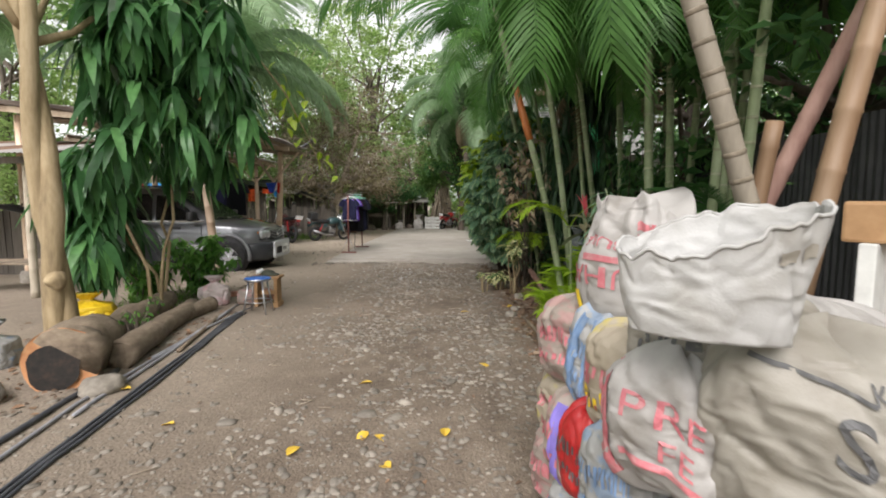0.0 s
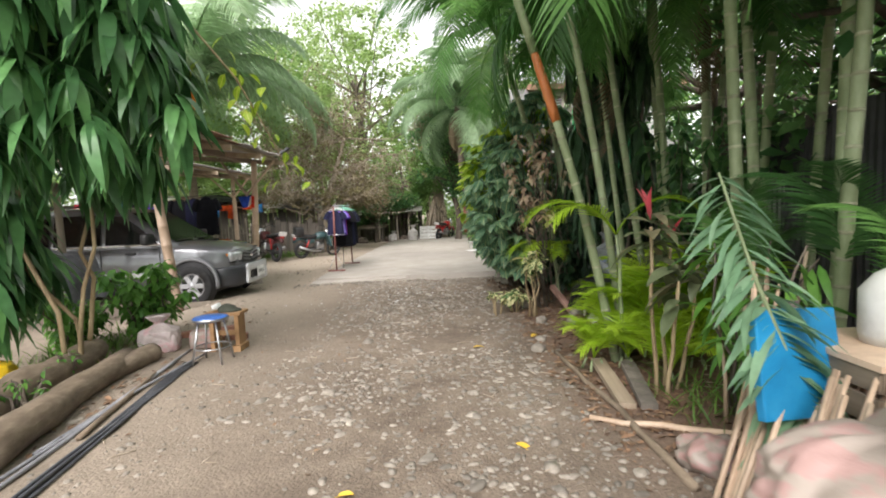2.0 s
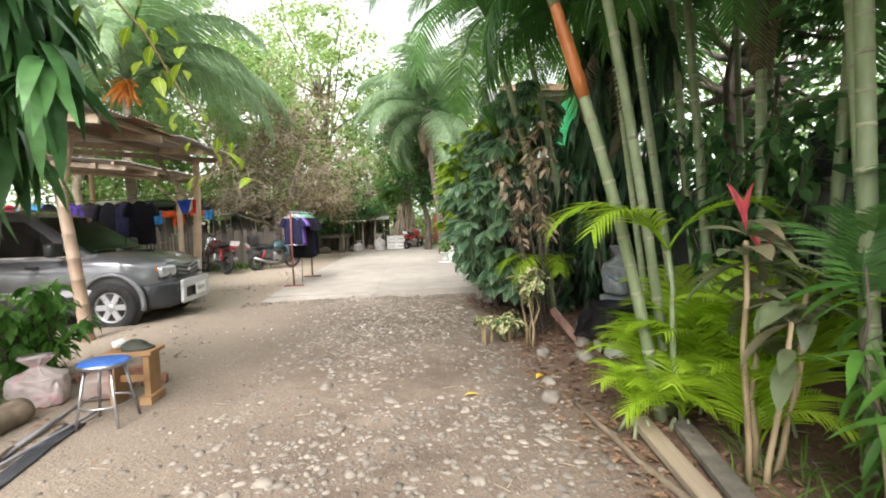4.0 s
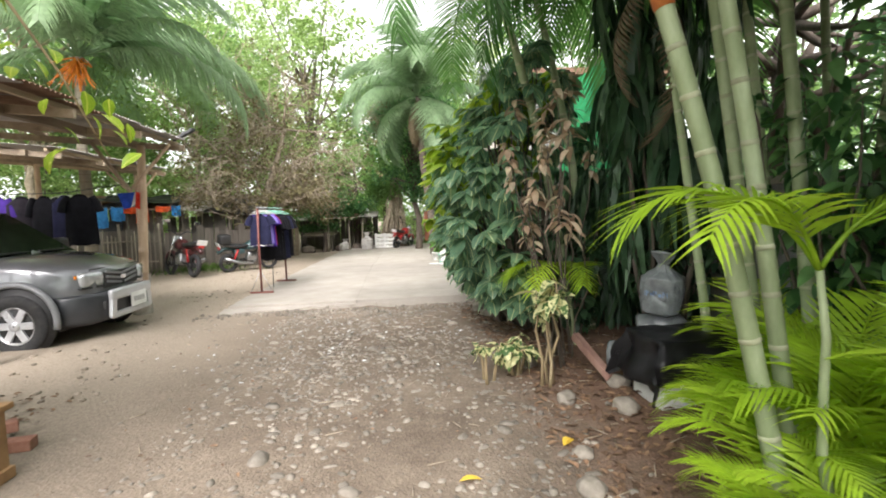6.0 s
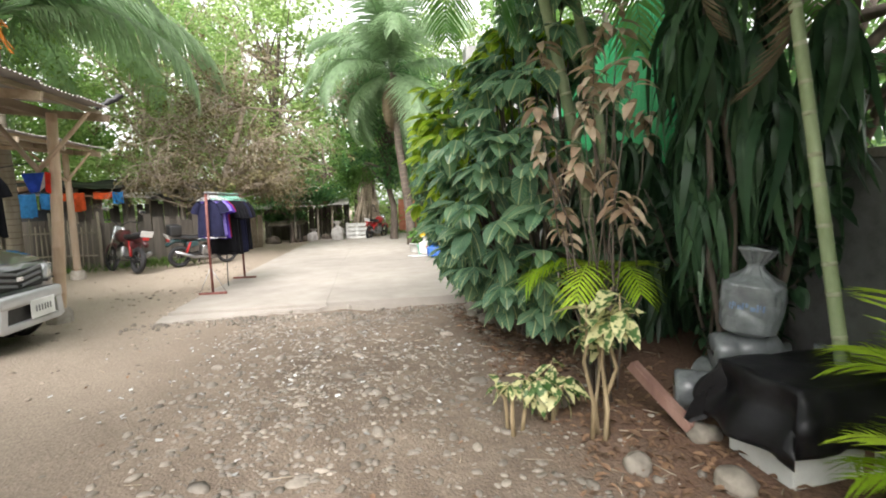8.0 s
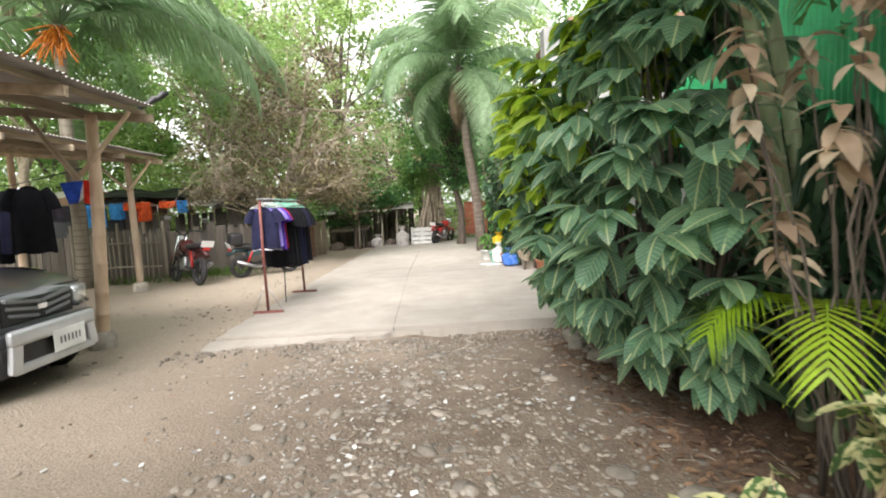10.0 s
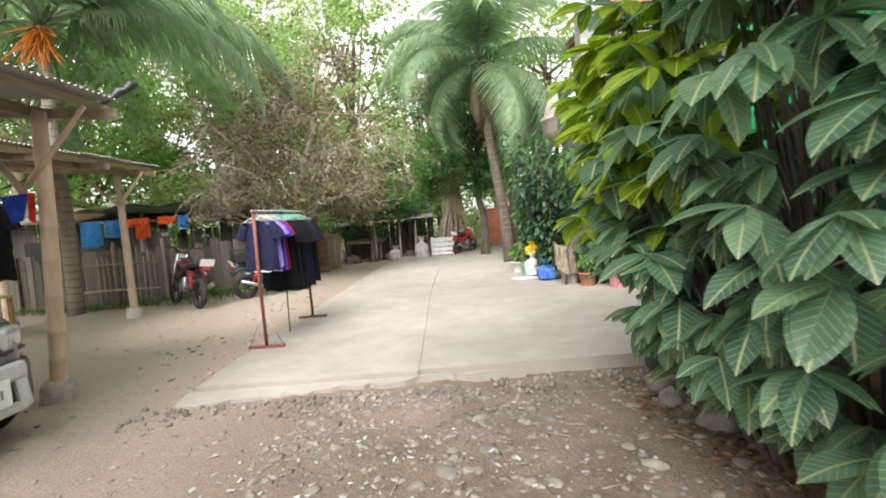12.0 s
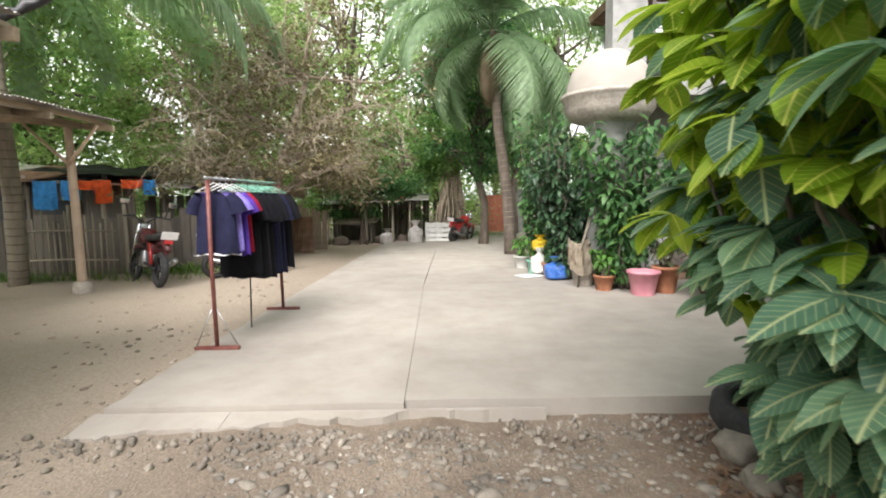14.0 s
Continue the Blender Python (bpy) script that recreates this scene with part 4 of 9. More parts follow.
def dracaena():
    r = random.Random(71)
    t = thing("dracaena", (-3.35, 6.15, -0.08), "large dracaena with layers of long drooping dark leaves", "shrub")
    V, F, U = blade(0.46, 0.108, 6, 1.0, 0.22, 0.5)
    mats, stems = [], []
    heads = []
    for i in range(66):
        w, k = r.uniform(0, 6.283), r.random() ** 0.5
        z = r.uniform(2.2, 4.5)
        rad = 0.98 if z < 3.6 else 0.8
        heads.append(Vector((0.1 + math.cos(w) * k * rad, math.sin(w) * k * 0.85, z)))
    for i in range(30):
        heads.append(Vector((-1.0 + r.uniform(-0.28, 0.2), 0.2 + r.uniform(-0.35, 0.35), r.uniform(0.9, 2.2))))
    for k, h in enumerate(heads):
        mats += rosette_leaves(r, h, 33, 1.0, 0.7, 0.4)
        if k % 26:
            continue
        root = Vector((r.uniform(-0.75, -0.25), r.uniform(0.1, 0.6), -0.02))
        stems.append((bent(root, h, 5, 0.1, r=r), [0.026, 0.024, 0.022, 0.02, 0.018, 0.014]))
    link_mesh("foliage", scatter("foliage", V, F, mats, U), L_DRAC, t)
    tubes("stems", stems, BARK, t, "pale woody stems")


dracaena()


def pale_tree():
    """Knotted pale trunk of two twisted stems, crown above the view."""
    r = random.Random(73)
    t = thing("pale_trunk_tree", (-3.72, 4.75, -0.05), "tree with a pale knotted twin trunk", "tree")
    for s in (-1, 1):
        pts = [Vector((s * 0.055 * math.cos(i * 0.55) - 0.015 * i + 0.04, 0.05 * s * math.sin(i * 0.55), i * 0.3 - 0.1)) for i in range(16)]
        tube("trunk", pts, [0.1 + (0.02 if i == 5 else 0) - 0.003 * i for i in range(16)], BARK, t, sides=12)
    many, mats = [], []
    for i in range(10):
        w = r.uniform(0, 6.28)
        e = Vector((-0.2 + math.cos(w) * r.uniform(0.6, 1.8), math.sin(w) * r.uniform(0.4, 1.4), r.uniform(3.4, 5.2)))
        many.append((bent((-0.15, 0, 2.8 + 0.15 * i), e, 5, 0.1, r=r), [0.05, 0.045, 0.035, 0.03, 0.02, 0.012]))
        for j in range(6):
            mats += leaves_at(r, e + unit(r) * 0.5, 0.4, 42, 0.12)
    tubes("limbs", many, BARK, t)
    # a thin branch that hangs out over the path
    line = [Vector((-0.1, 0.1, 3.6)), Vector((0.5, 0.9, 3.9)), Vector((1.1, 1.7, 3.7)), Vector((1.55, 2.25, 3.0)), Vector((1.8, 2.6, 2.35)), Vector((1.95, 2.8, 1.85))]
    tube("branch", line, [0.022, 0.018, 0.014, 0.01, 0.007, 0.003], BARK, t)
    V, F, U = blade(0.17, 0.085, 4, 0.4, 0.25, 0.5)
    twig = []
    for i in range(34):
        q = 2.6 + 2.4 * r.random()
        p = line[int(q)].lerp(line[int(q) + 1], q % 1)
        d = unit(r)
        d.z = d.z * 0.4 - 0.5
        twig.append(aim(p + unit(r) * 0.22, d, r.uniform(-0.5, 0.5), r.uniform(0.7, 1.2)))
    tagged(link_mesh("spray", scatter("spray", V, F, twig, U), L_SANCH_NEW, t, "bright yellow green leaves"), kind="stuff")
    # knot
    bm = bmesh.new()
    bmesh.ops.create_icosphere(bm, subdivisions=3, radius=0.09, matrix=pose(0.06, -0.09, 0.78))
    for v in bm.verts:
        v.co += v.normal * 0.03 * noise.noise(v.co * 14)
    part("knot", bm, BARK, t, smooth=True)
    link_mesh("crown", scatter("crown", *SMALL_LEAF, mats), L_TREE2, t)


pale_tree()


def leafy_shrub(name, at, size, count, material, label, leaf=0.13, stems=9, seed=1, wide=0.45, template=None, droop=0.35, low=0.15):
    r = random.Random(seed)
    t = thing(name, at, label, "shrub")
    V, F, U = blade(leaf, leaf * wide, 4, droop, 0.3, 0.4)
    mats, many = [], []
    per = max(1, count // stems)
    for i in range(stems):
        w = 6.283 * i / stems + r.uniform(-0.3, 0.3)
        k = r.uniform(0.3, 1.0)
        tip = Vector((math.cos(w) * size[0] * k, math.sin(w) * size[1] * k, size[2] * r.uniform(0.6, 1.0)))
        pts = bent((math.cos(w) * 0.05, math.sin(w) * 0.05, -0.05), tip, 5, size[2] * 0.06, -0.1, r=r)
        many.append((pts, [0.016, 0.014, 0.012, 0.01, 0.008, 0.004]))
        for j in range(per):
            s = low + (1 - low) * r.random()
            q = pts[min(4, int(s * 5))].lerp(pts[min(5, int(s * 5) + 1)], (s * 5) % 1)
            d = unit(r)
            d.z = d.z * 0.5 - 0.35
            mats.append(aim(q + d * r.uniform(0, 0.1) * size[0], d, r.uniform(-0.4, 0.4), r.uniform(0.6, 1.25)))
    tubes("stems", many, DARK_BARK if material is not L_VARIEG else BARK, t)
    link_mesh("foliage", scatter("foliage", V, F, mats, U), material, t)
    return t


leafy_shrub("green_shrub", (-3.85, 7.9, -0.08), (0.58, 0.6, 1.05), 900, L_SHRUB, "bright green leafy shrub beside the parked car", 0.16, 14, 81)
leafy_shrub("green_shrub", (-4.5, 7.4, -0.08), (0.6, 0.55, 0.85), 620, L_SHRUB, "low green leafy shrub under the dracaena", 0.14, 12, 82)
leafy_shrub("weed_tuft", (-3.35, 5.35, 0.0), (0.18, 0.2, 0.32), 90, L_SHRUB, "small weeds growing between logs", 0.06, 9, 83)
leafy_shrub("weed_tuft", (-3.7, 6.2, 0.0), (0.15, 0.2, 0.3), 70, L_SHRUB, "small weeds growing between logs", 0.06, 8, 84)


# ---- planting on the east side ----
def areca_clump():
    """Cluster palm: many ringed green stems that lean apart, dark fronds above."""
    r = random.Random(91)
    t = thing("areca_palm", (2.45, 7.1, -0.03), "tall clump of areca palm with ringed green stems", "palm tree")
    stems = [((0.0, 0.3), (-0.6, 0.3, 4.0), 0.055), ((0.2, 0.1), (0.1, 0.5, 4.2), 0.06),
             ((0.35, -0.3), (0.3, -0.3, 4.0), 0.06), ((0.55, 0.2), (0.9, 0.2, 4.2), 0.055), ((0.3, 0.5), (0.4, 1.3, 4.4), 0.055), ((0.7, -0.5), (0.75, -0.8, 4.2), 0.06), ((-0.1, 0.7), (-0.35, 1.2, 3.8), 0.045),
             ((0.85, -1.0), (0.9, -1.3, 4.1), 0.06), ((1.0, 0.8), (1.2, 1.3, 4.3), 0.05), ((0.6, -1.6), (0.7, -1.9, 3.9), 0.055)]
    for i, (b, top, rad) in enumerate(stems):
        b3, t3 = Vector((*b, -0.05)), Vector(top)
        pts = [b3.lerp(t3, s / 6) + Vector((0, 0, 0)) for s in range(7)]
        ringed_stem(t, pts, rad * 0.82, rad * 0.62, PALM_STEM, PALM_RING, 0.2)
        crown_of_fronds(t, t3, 8, FRONDS, L_PALM, r, 1.3, (-0.7, 0.6))
        if i % 4 == 2:
            crown_of_fronds(t, t3 - Vector((0, 0, 0.4)), 2, DEAD_FRONDS, L_DEADPALM, r, 1.0, (-1.4, -1.0), "dead_frond")
    return t


areca_clump()


def orange_stem_palm():
    r = random.Random(92)
    t = thing("lipstick_palm", (1.56, 6.15, -0.03), "pair of leaning palm stems with an orange band", "palm tree")
    a, b = Vector((0, 0, -0.05)), Vector((-0.62, 0.18, 2.75))
    at = lambda s: a.lerp(b, s) + Vector((0.06 * math.sin(3.1 * s), 0, 0))
    ringed_stem(t, [at(i / 12) for i in range(13)], 0.043, 0.038, PALM_STEM, PALM_RING, 0.2)
    tube("crownshaft", [at(0.83 + 0.25 * i / 6) for i in range(7)], [0.044, 0.047, 0.047, 0.046, 0.044, 0.04, 0.033], ORANGE_SHEATH, t, "orange crownshaft")
    tube("stem_top", [at(1.06 + 0.5 * i / 6) for i in range(7)], [0.042, 0.042, 0.04, 0.037, 0.034, 0.03, 0.025], PALM_STEM, t)
    ringed_stem(t, [Vector((0.12 - 0.52 * i / 12 + 0.05 * math.sin(0.26 * i), 0.08 + 0.25 * i / 12, -0.05 + 3.9 * i / 12)) for i in range(13)], 0.038, 0.034, PALM_STEM, PALM_RING, 0.24)
    crown_of_fronds(t, at(1.4), 13, FRONDS, L_PALM, r, 1.3, (-0.6, 0.6))


orange_stem_palm()


def overhang_palm():
    """Palm whose long fronds hang out over the path."""
    r = random.Random(94)
    t = thing("areca_palm", (2.25, 9.9, -0.03), "palm with long dark fronds hanging over the path", "palm tree")
    for top, b in (((-1.25, -0.3, 4.1), (-0.3, -0.1)), ((-0.6, 0.5, 4.4), (0.0, 0.1))):
        b3, t3 = Vector((*b, -0.05)), Vector(top)
        ringed_stem(t, [b3.lerp(t3, i / 8) + Vector((0.12 * math.sin(3.1 * i / 8), 0, 0)) for i in range(9)], 0.055, 0.04, PALM_STEM, PALM_RING, 0.2)
        crown_of_fronds(t, t3, 12, FRONDS, L_PALM, r, 1.5, (-0.6, 0.7))


overhang_palm()


def lime_palm(at, seed, count, label, scale=1.0, tilt=(0.1, 1.0)):
    r = random.Random(seed)
    t = thing("young_palm", at, label, "palm tree")
    for i in range(3):
        p = (r.uniform(-0.12, 0.12), r.uniform(-0.12, 0.12), 0)
        tube("stem", [Vector((p[0], p[1], -0.05)), Vector((p[0] * 0.6, p[1] * 0.6, 0.1 * scale))], [0.013, 0.01], PALM_STEM, t)
    crown_of_fronds(t, Vector((0, 0, 0.12 * scale)), count, LIME_FRONDS, L_LIME, r, scale, tilt)


lime_palm((1.62, 6.3, -0.02), 101, 11, "young palm with bright lime green fronds", 0.75, (-0.1, 1.1))
lime_palm((1.6, 5.95, -0.02), 102, 9, "young palm with bright lime green fronds", 0.62, (-0.2, 0.9))
lime_palm((1.75, 5.45, -0.02), 103, 9, "young palm with bright lime green fronds", 0.7)
lime_palm((2.1, 5.7, -0.02), 104, 10, "young palm with bright lime green fronds", 1.1, (0.3, 1.1))
lime_palm((1.9, 6.2, -0.02), 115, 12, "young palm with bright lime green fronds", 0.85, (0.0, 0.9))
lime_palm((2.15, 6.5, -0.02), 116, 12, "young palm with bright lime green fronds", 1.0, (0.2, 1.1))
lime_palm((2.0, 6.95, -0.02), 117, 12, "young palm with bright lime green fronds", 0.62, (-0.1, 0.8))
lime_palm((1.3, 6.0, -0.02), 108, 7, "young palm with bright lime green fronds", 0.55, (-0.1, 0.8))
lime_palm((2.45, 7.3, -0.02), 106, 10, "young palm with bright lime green fronds", 1.0, (0.0, 1.0))


def stemmed_lime_palm(at, height, lean, turns, scale, tilt, seed, label):
    """A young stem with a few lime fronds that arch out and down from its top."""
    r = random.Random(seed)
    t = thing("young_palm", at, label, "palm tree")
    top = Vector((lean[0], lean[1], height))
    tube("stem", bent((0, 0, -0.05), top, 5, 0.02, r=r), [0.022, 0.021, 0.02, 0.018, 0.016, 0.013], PALM_STEM, t)
    for k, w in enumerate(turns):
        s = scale * r.uniform(0.85, 1.1)
        m = Matrix.Translation(top) @ Matrix.Rotation(math.radians(w), 4, "Z") @ Matrix.Rotation(-r.uniform(*tilt), 4, "Y") @ Matrix.Diagonal((s, s, s, 1))
        link_mesh("frond", LIME_FRONDS[k % len(LIME_FRONDS)], L_LIME, t, "", m)


stemmed_lime_palm((1.62, 6.0, -0.03), 1.2, (-0.1, 0.0), (178, 205, 340), 0.85, (0.0, 0.3), 107, "thin palm stem topped with arching lime green fronds")
stemmed_lime_palm((1.85, 9.45, -0.03), 0.7, (-0.1, 0.0), (195, 232, 262), 0.95, (-0.45, 0.0), 109, "young palm with fronds hanging under a veined shrub")


def cordyline():
    r = random.Random(111)
    t = thing("cordyline", (1.6, 5.3, -0.03), "cordyline with bronze leaves and a pink top", "shrub")
    many, low, pink = [], [], []
    for k, (x, y, h) in enumerate(((-0.1, -0.08, 1.3), (0.14, 0.12, 1.12), (0.05, -0.2, 0.9), (0.3, 0.0, 1.02))):
        top = Vector((x, y, h))
        many.append((bent((x * 0.4, y * 0.4, -0.05), top, 5, 0.03, r=r), [0.018, 0.017, 0.016, 0.015, 0.014, 0.012]))
        low += rosette_leaves(r, top, 18, 1.0, 0.6)
        if k < 2:
            for i in range(3):
                w = r.uniform(0, 6.28)
                pink.append(aim(top + Vector((0, 0, 0.05)), (0.35 * math.cos(w), 0.35 * math.sin(w), 1.0), r.uniform(-1, 1), r.uniform(0.8, 1.1) * (1 if k == 0 else 0.7)))
    tubes("stems", many, BARK, t)
    V, F, U = blade(0.33, 0.1, 6, 0.35, 0.3, 0.5)
    link_mesh("foliage", scatter("foliage", V, F, low, U), L_CORDY, t)
    V, F, U = blade(0.31, 0.055, 5, 0.15, 0.6, 0.5)
    link_mesh("new_leaves", scatter("new_leaves", V, F, pink, U), L_PINK, t, "pink young leaves")


cordyline()


def leaf_sprig():
    """Tall leafy cane that leans out towards the path."""
    r = random.Random(112)
    t = thing("leafy_cane", (1.74, 3.87, -0.03), "tall leaning cane with paired long green leaves", "shrub")
    pts = [Vector((0, 0, -0.05)), Vector((-0.1, -0.03, 0.4)), Vector((-0.2, -0.03, 0.78)), Vector((-0.32, 0, 1.1)), Vector((-0.4, 0.02, 1.36)), Vector((-0.47, 0.05, 1.62))]
    tube("stem", pts, [0.013, 0.012, 0.011, 0.01, 0.008, 0.005], PALM_STEM, t)
    V, F, U = blade(0.4, 0.06, 6, 0.35, 0.25, 0.42)
    mats = []
    for i in range(84):
        s = 0.12 + 0.88 * i / 84
        k = min(4, int(s * 5))
        p = pts[k].lerp(pts[k + 1], s * 5 - k)
        side = 1 if i % 2 else -1
        mats.append(aim(p, (side * 1.0, -0.3 + r.uniform(-0.35, 0.35), -0.3 + r.uniform(-0.35, 0.2)), r.uniform(-0.5, 0.5), r.uniform(0.8, 1.1) * (1.1 - 0.45 * s)))
    link_mesh("foliage", scatter("foliage", V, F, mats, U), L_PALM_LEAF, t)


L_PALM_LEAF = leafmat("cane_leaf", [(0.16, 0.29, 0.17), (0.23, 0.39, 0.23), (0.31, 0.48, 0.3)], 0.36, 0.45)
leaf_sprig()


def veined_shrub():
    """Large shrub of big veined leaves in rosettes on woody stems; young lime leaves on its outer face."""
    r = random.Random(121)
    t = thing("veined_shrub", (1.78, 10.65, -0.05), "large shrub of big dark leaves with yellow veins", "shrub")
    V, F, U = blade(0.29, 0.14, 8, 0.28, 0.12, 0.5)
    mats, lime, stems = [], [], []
    n = 0
    while n < 520:
        w = r.uniform(0, 6.283)
        z = 0.38 + 3.0 * r.random()
        bulge = 0.46 + 0.66 * math.sin(math.pi * min(1, z / 3.3)) * (0.9 + 0.2 * r.random())
        k = 0.68 + 0.36 * r.random()
        h = Vector((math.cos(w) * 1.12 * bulge * k, math.sin(w) * 1.72 * bulge * k, z))
        if h.x > 0.9 and r.random() < 0.5:
            continue
        if z > 2.1 and h.y < 0.0 and r.random() < 0.6:
            continue
        if h.y < 0.2 and h.x + 2.07 > (h.y + 3.7) * 0.66:
            continue
        n += 1
        out = Vector((h.x, h.y, 0)).normalized()
        young = z > 1.3 and h.y > -0.2 and h.x < 0.4 and r.random() < 0.6
        for i in range(r.randint(7, 10)):
            a = r.uniform(0, 6.283)
            d = Vector((math.cos(a), math.sin(a), r.uniform(-1.1, 0.1))) + out * 0.6
            (lime if young and i < 5 else mats).append(aim(h, d, r.uniform(-0.3, 0.3), r.uniform(0.6, 1.15)))
        if n % 8 == 0:
            stems.append((bent((h.x * 0.25, h.y * 0.35, -0.05), h, 5, 0.08, r=r), [0.018, 0.017, 0.015, 0.013, 0.01, 0.006]))
    # young growth leaning out towards the drive
    for i in range(85):
        q = unit(r)
        h = Vector((-0.98, 0.85, 1.95)) + Vector((q.x * 0.42, q.y * 0.65, q.z * 0.95)) * r.uniform(0.4, 1)
        for j in range(r.randint(6, 9)):
            a = r.uniform(0, 6.283)
            d = Vector((math.cos(a) - 0.5, math.sin(a), r.uniform(-0.8, 0.3)))
            (lime if r.random() < 0.75 else mats).append(aim(h, d, r.uniform(-0.3, 0.3), r.uniform(0.6, 1.05)))
        if i % 6 == 0:
            stems.append((bent((h.x * 0.4, h.y * 0.5, -0.05), h, 5, 0.08, r=r), [0.018, 0.017, 0.015, 0.013, 0.01, 0.006]))
    tubes("stems", stems, DARK_BARK, t)
    link_mesh("foliage", scatter("foliage", V, F, mats, U), L_SANCH, t)
    link_mesh("young_leaves", scatter("young_leaves", V, F, lime, U), L_SANCH_NEW, t, "lime young leaves")


veined_shrub()


def bronze_shrub(at, seed, h, label, n=26):
    r = random.Random(seed)
    t = thing("bronze_shrub", at, label, "shrub")
    V, F, U = blade(0.16, 0.06, 5, 0.45, 0.3, 0.45)
    mats, stems = [], []
    for i in range(n):
        tip = Vector((r.uniform(-0.45, 0.45), r.uniform(-0.45, 0.45), h * r.uniform(0.6, 1.1)))
        stems.append((bent((r.uniform(-0.1, 0.1), r.uniform(-0.1, 0.1), -0.05), tip, 5, 0.08, r=r), [0.009, 0.008, 0.007, 0.006, 0.005, 0.003]))
        mats += rosette_leaves(r, tip, 12, 1.0, 0.3)
    tubes("stems", stems, DARK_BARK, t)
    link_mesh("foliage", scatter("foliage", V, F, mats, U), L_BROWN, t)


bronze_shrub((1.45, 8.85, -0.03), 131, 1.95, "shrub with drooping bronze brown leaves", 10)
bronze_shrub((1.6, 9.1, -0.03), 132, 2.5, "shrub with drooping bronze brown leaves", 9)
leafy_shrub("variegated_shrub", (1.2, 8.4, -0.05), (0.22, 0.2, 0.98), 60, L_VARIEG, "thin shrub with cream and green leaves", 0.2, 4, 141, 0.42, low=0.7)
leafy_shrub("variegated_shrub", (0.72, 8.6, -0.05), (0.16, 0.16, 0.3), 22, L_VARIEG, "small seedling with cream and green leaves", 0.16, 3, 142, 0.4, low=0.6)
leafy_shrub("variegated_shrub", (1.0, 8.75, -0.05), (0.24, 0.2, 0.32), 50, L_VARIEG, "low seedlings with cream and green leaves", 0.17, 5, 143, 0.4, low=0.5)
# Heavy shade under the palms is put into these two shrubs' leaf colour.
leafy_shrub("dark_shrub", (2.0, 9.9, -0.05), (0.5, 0.6, 1.5), 1000, L_SHADE, "dense green shrub under the palms with shade-dark leaves", 0.15, 26, 144)
leafy_shrub("dark_shrub", (2.7, 9.2, -0.05), (0.6, 1.2, 1.8), 800, L_SHADE, "dense green shrub against the wall with shade-dark leaves", 0.17, 24, 145)
leafy_shrub("dark_shrub", (2.9, 7.2, -0.05), (0.6, 1.0, 2.6), 1400, L_DARK, "dense dark green shrub against the fence", 0.18, 22, 146)
leafy_shrub("ginger_plant", (1.95, 4.75, -0.05), (0.35, 0.4, 1.25), 190, L_SHRUB, "tall green ginger stalks beside the planks", 0.3, 12, 147, 0.16)


def second_clump():
    """More cluster palm stems nearer the sacks, with fronds from knee height up."""
    r = random.Random(95)
    t = thing("areca_palm", (2.55, 5.0, -0.03), "clump of areca palm with pale ringed stems and green fronds", "palm tree")
    for b, top in (((-0.35, 0.2), (-0.5, 0.2, 3.5)), ((-0.1, -0.3), (0.0, -0.5, 3.9)), ((0.25, 0.1), (0.4, 0.2, 3.7)), ((0.0, 0.5), (0.0, 0.8, 3.3)), ((-0.2, -0.9), (-0.15, -1.2, 3.6))):
        b3, t3 = Vector((*b, -0.05)), Vector(top)
        ringed_stem(t, [b3.lerp(t3, i / 6) for i in range(7)], 0.05, 0.038, PALM_STEM, PALM_RING, 0.2)
        crown_of_fronds(t, t3, 9, FRONDS, L_PALM, r, 1.2, (-0.7, 0.6))
        crown_of_fronds(t, b3.lerp(t3, 0.24), 3, FRONDS, L_FRESH, r, 0.55, (0.75, 1.25))
    s = thing("dry_stalks", (1.85, 4.55, -0.03), "cluster of dry tan stalks among green plants", "stalks")
    for k in range(16):
        a = Vector((r.uniform(-0.15, 0.15), r.uniform(-0.15, 0.15), -0.03))
        b = a + Vector((r.uniform(-0.05, 0.3), r.uniform(-0.15, 0.15), r.uniform(0.6, 1.2)))
        tube("stalk", [a, a.lerp(b, 0.5) + unit(r) * 0.03, b], [0.016, 0.014, 0.01], BAMBOO, s, sides=6)


L_FRESH = leafmat("fresh_palm_leaf", [(0.13, 0.26, 0.07), (0.2, 0.37, 0.1), (0.28, 0.47, 0.14)], 0.42, 0.45, vary="object")
second_clump()
tree("mango_tree", (4.6, 5.6, -0.1), 5.6, (2.2, 3.0, 1.8), "dark dense tree overhanging the fence", 0.2, 44, 64, 0.2, L_DARK, seed=151, spread=0.6)
tree("mango_tree", (5.2, 10.6, -0.1), 6.2, (2.4, 2.6, 2.0), "dark dense tree overhanging the wall", 0.2, 32, 64, 0.2, L_DARK, seed=152, spread=0.6)
tree("mango_tree", (5.0, 0.8, -0.1), 5.6, (2.4, 3.0, 1.8), "dark dense tree overhanging the fence", 0.2, 70, 90, 0.19, L_DARK, seed=153, spread=0.6)

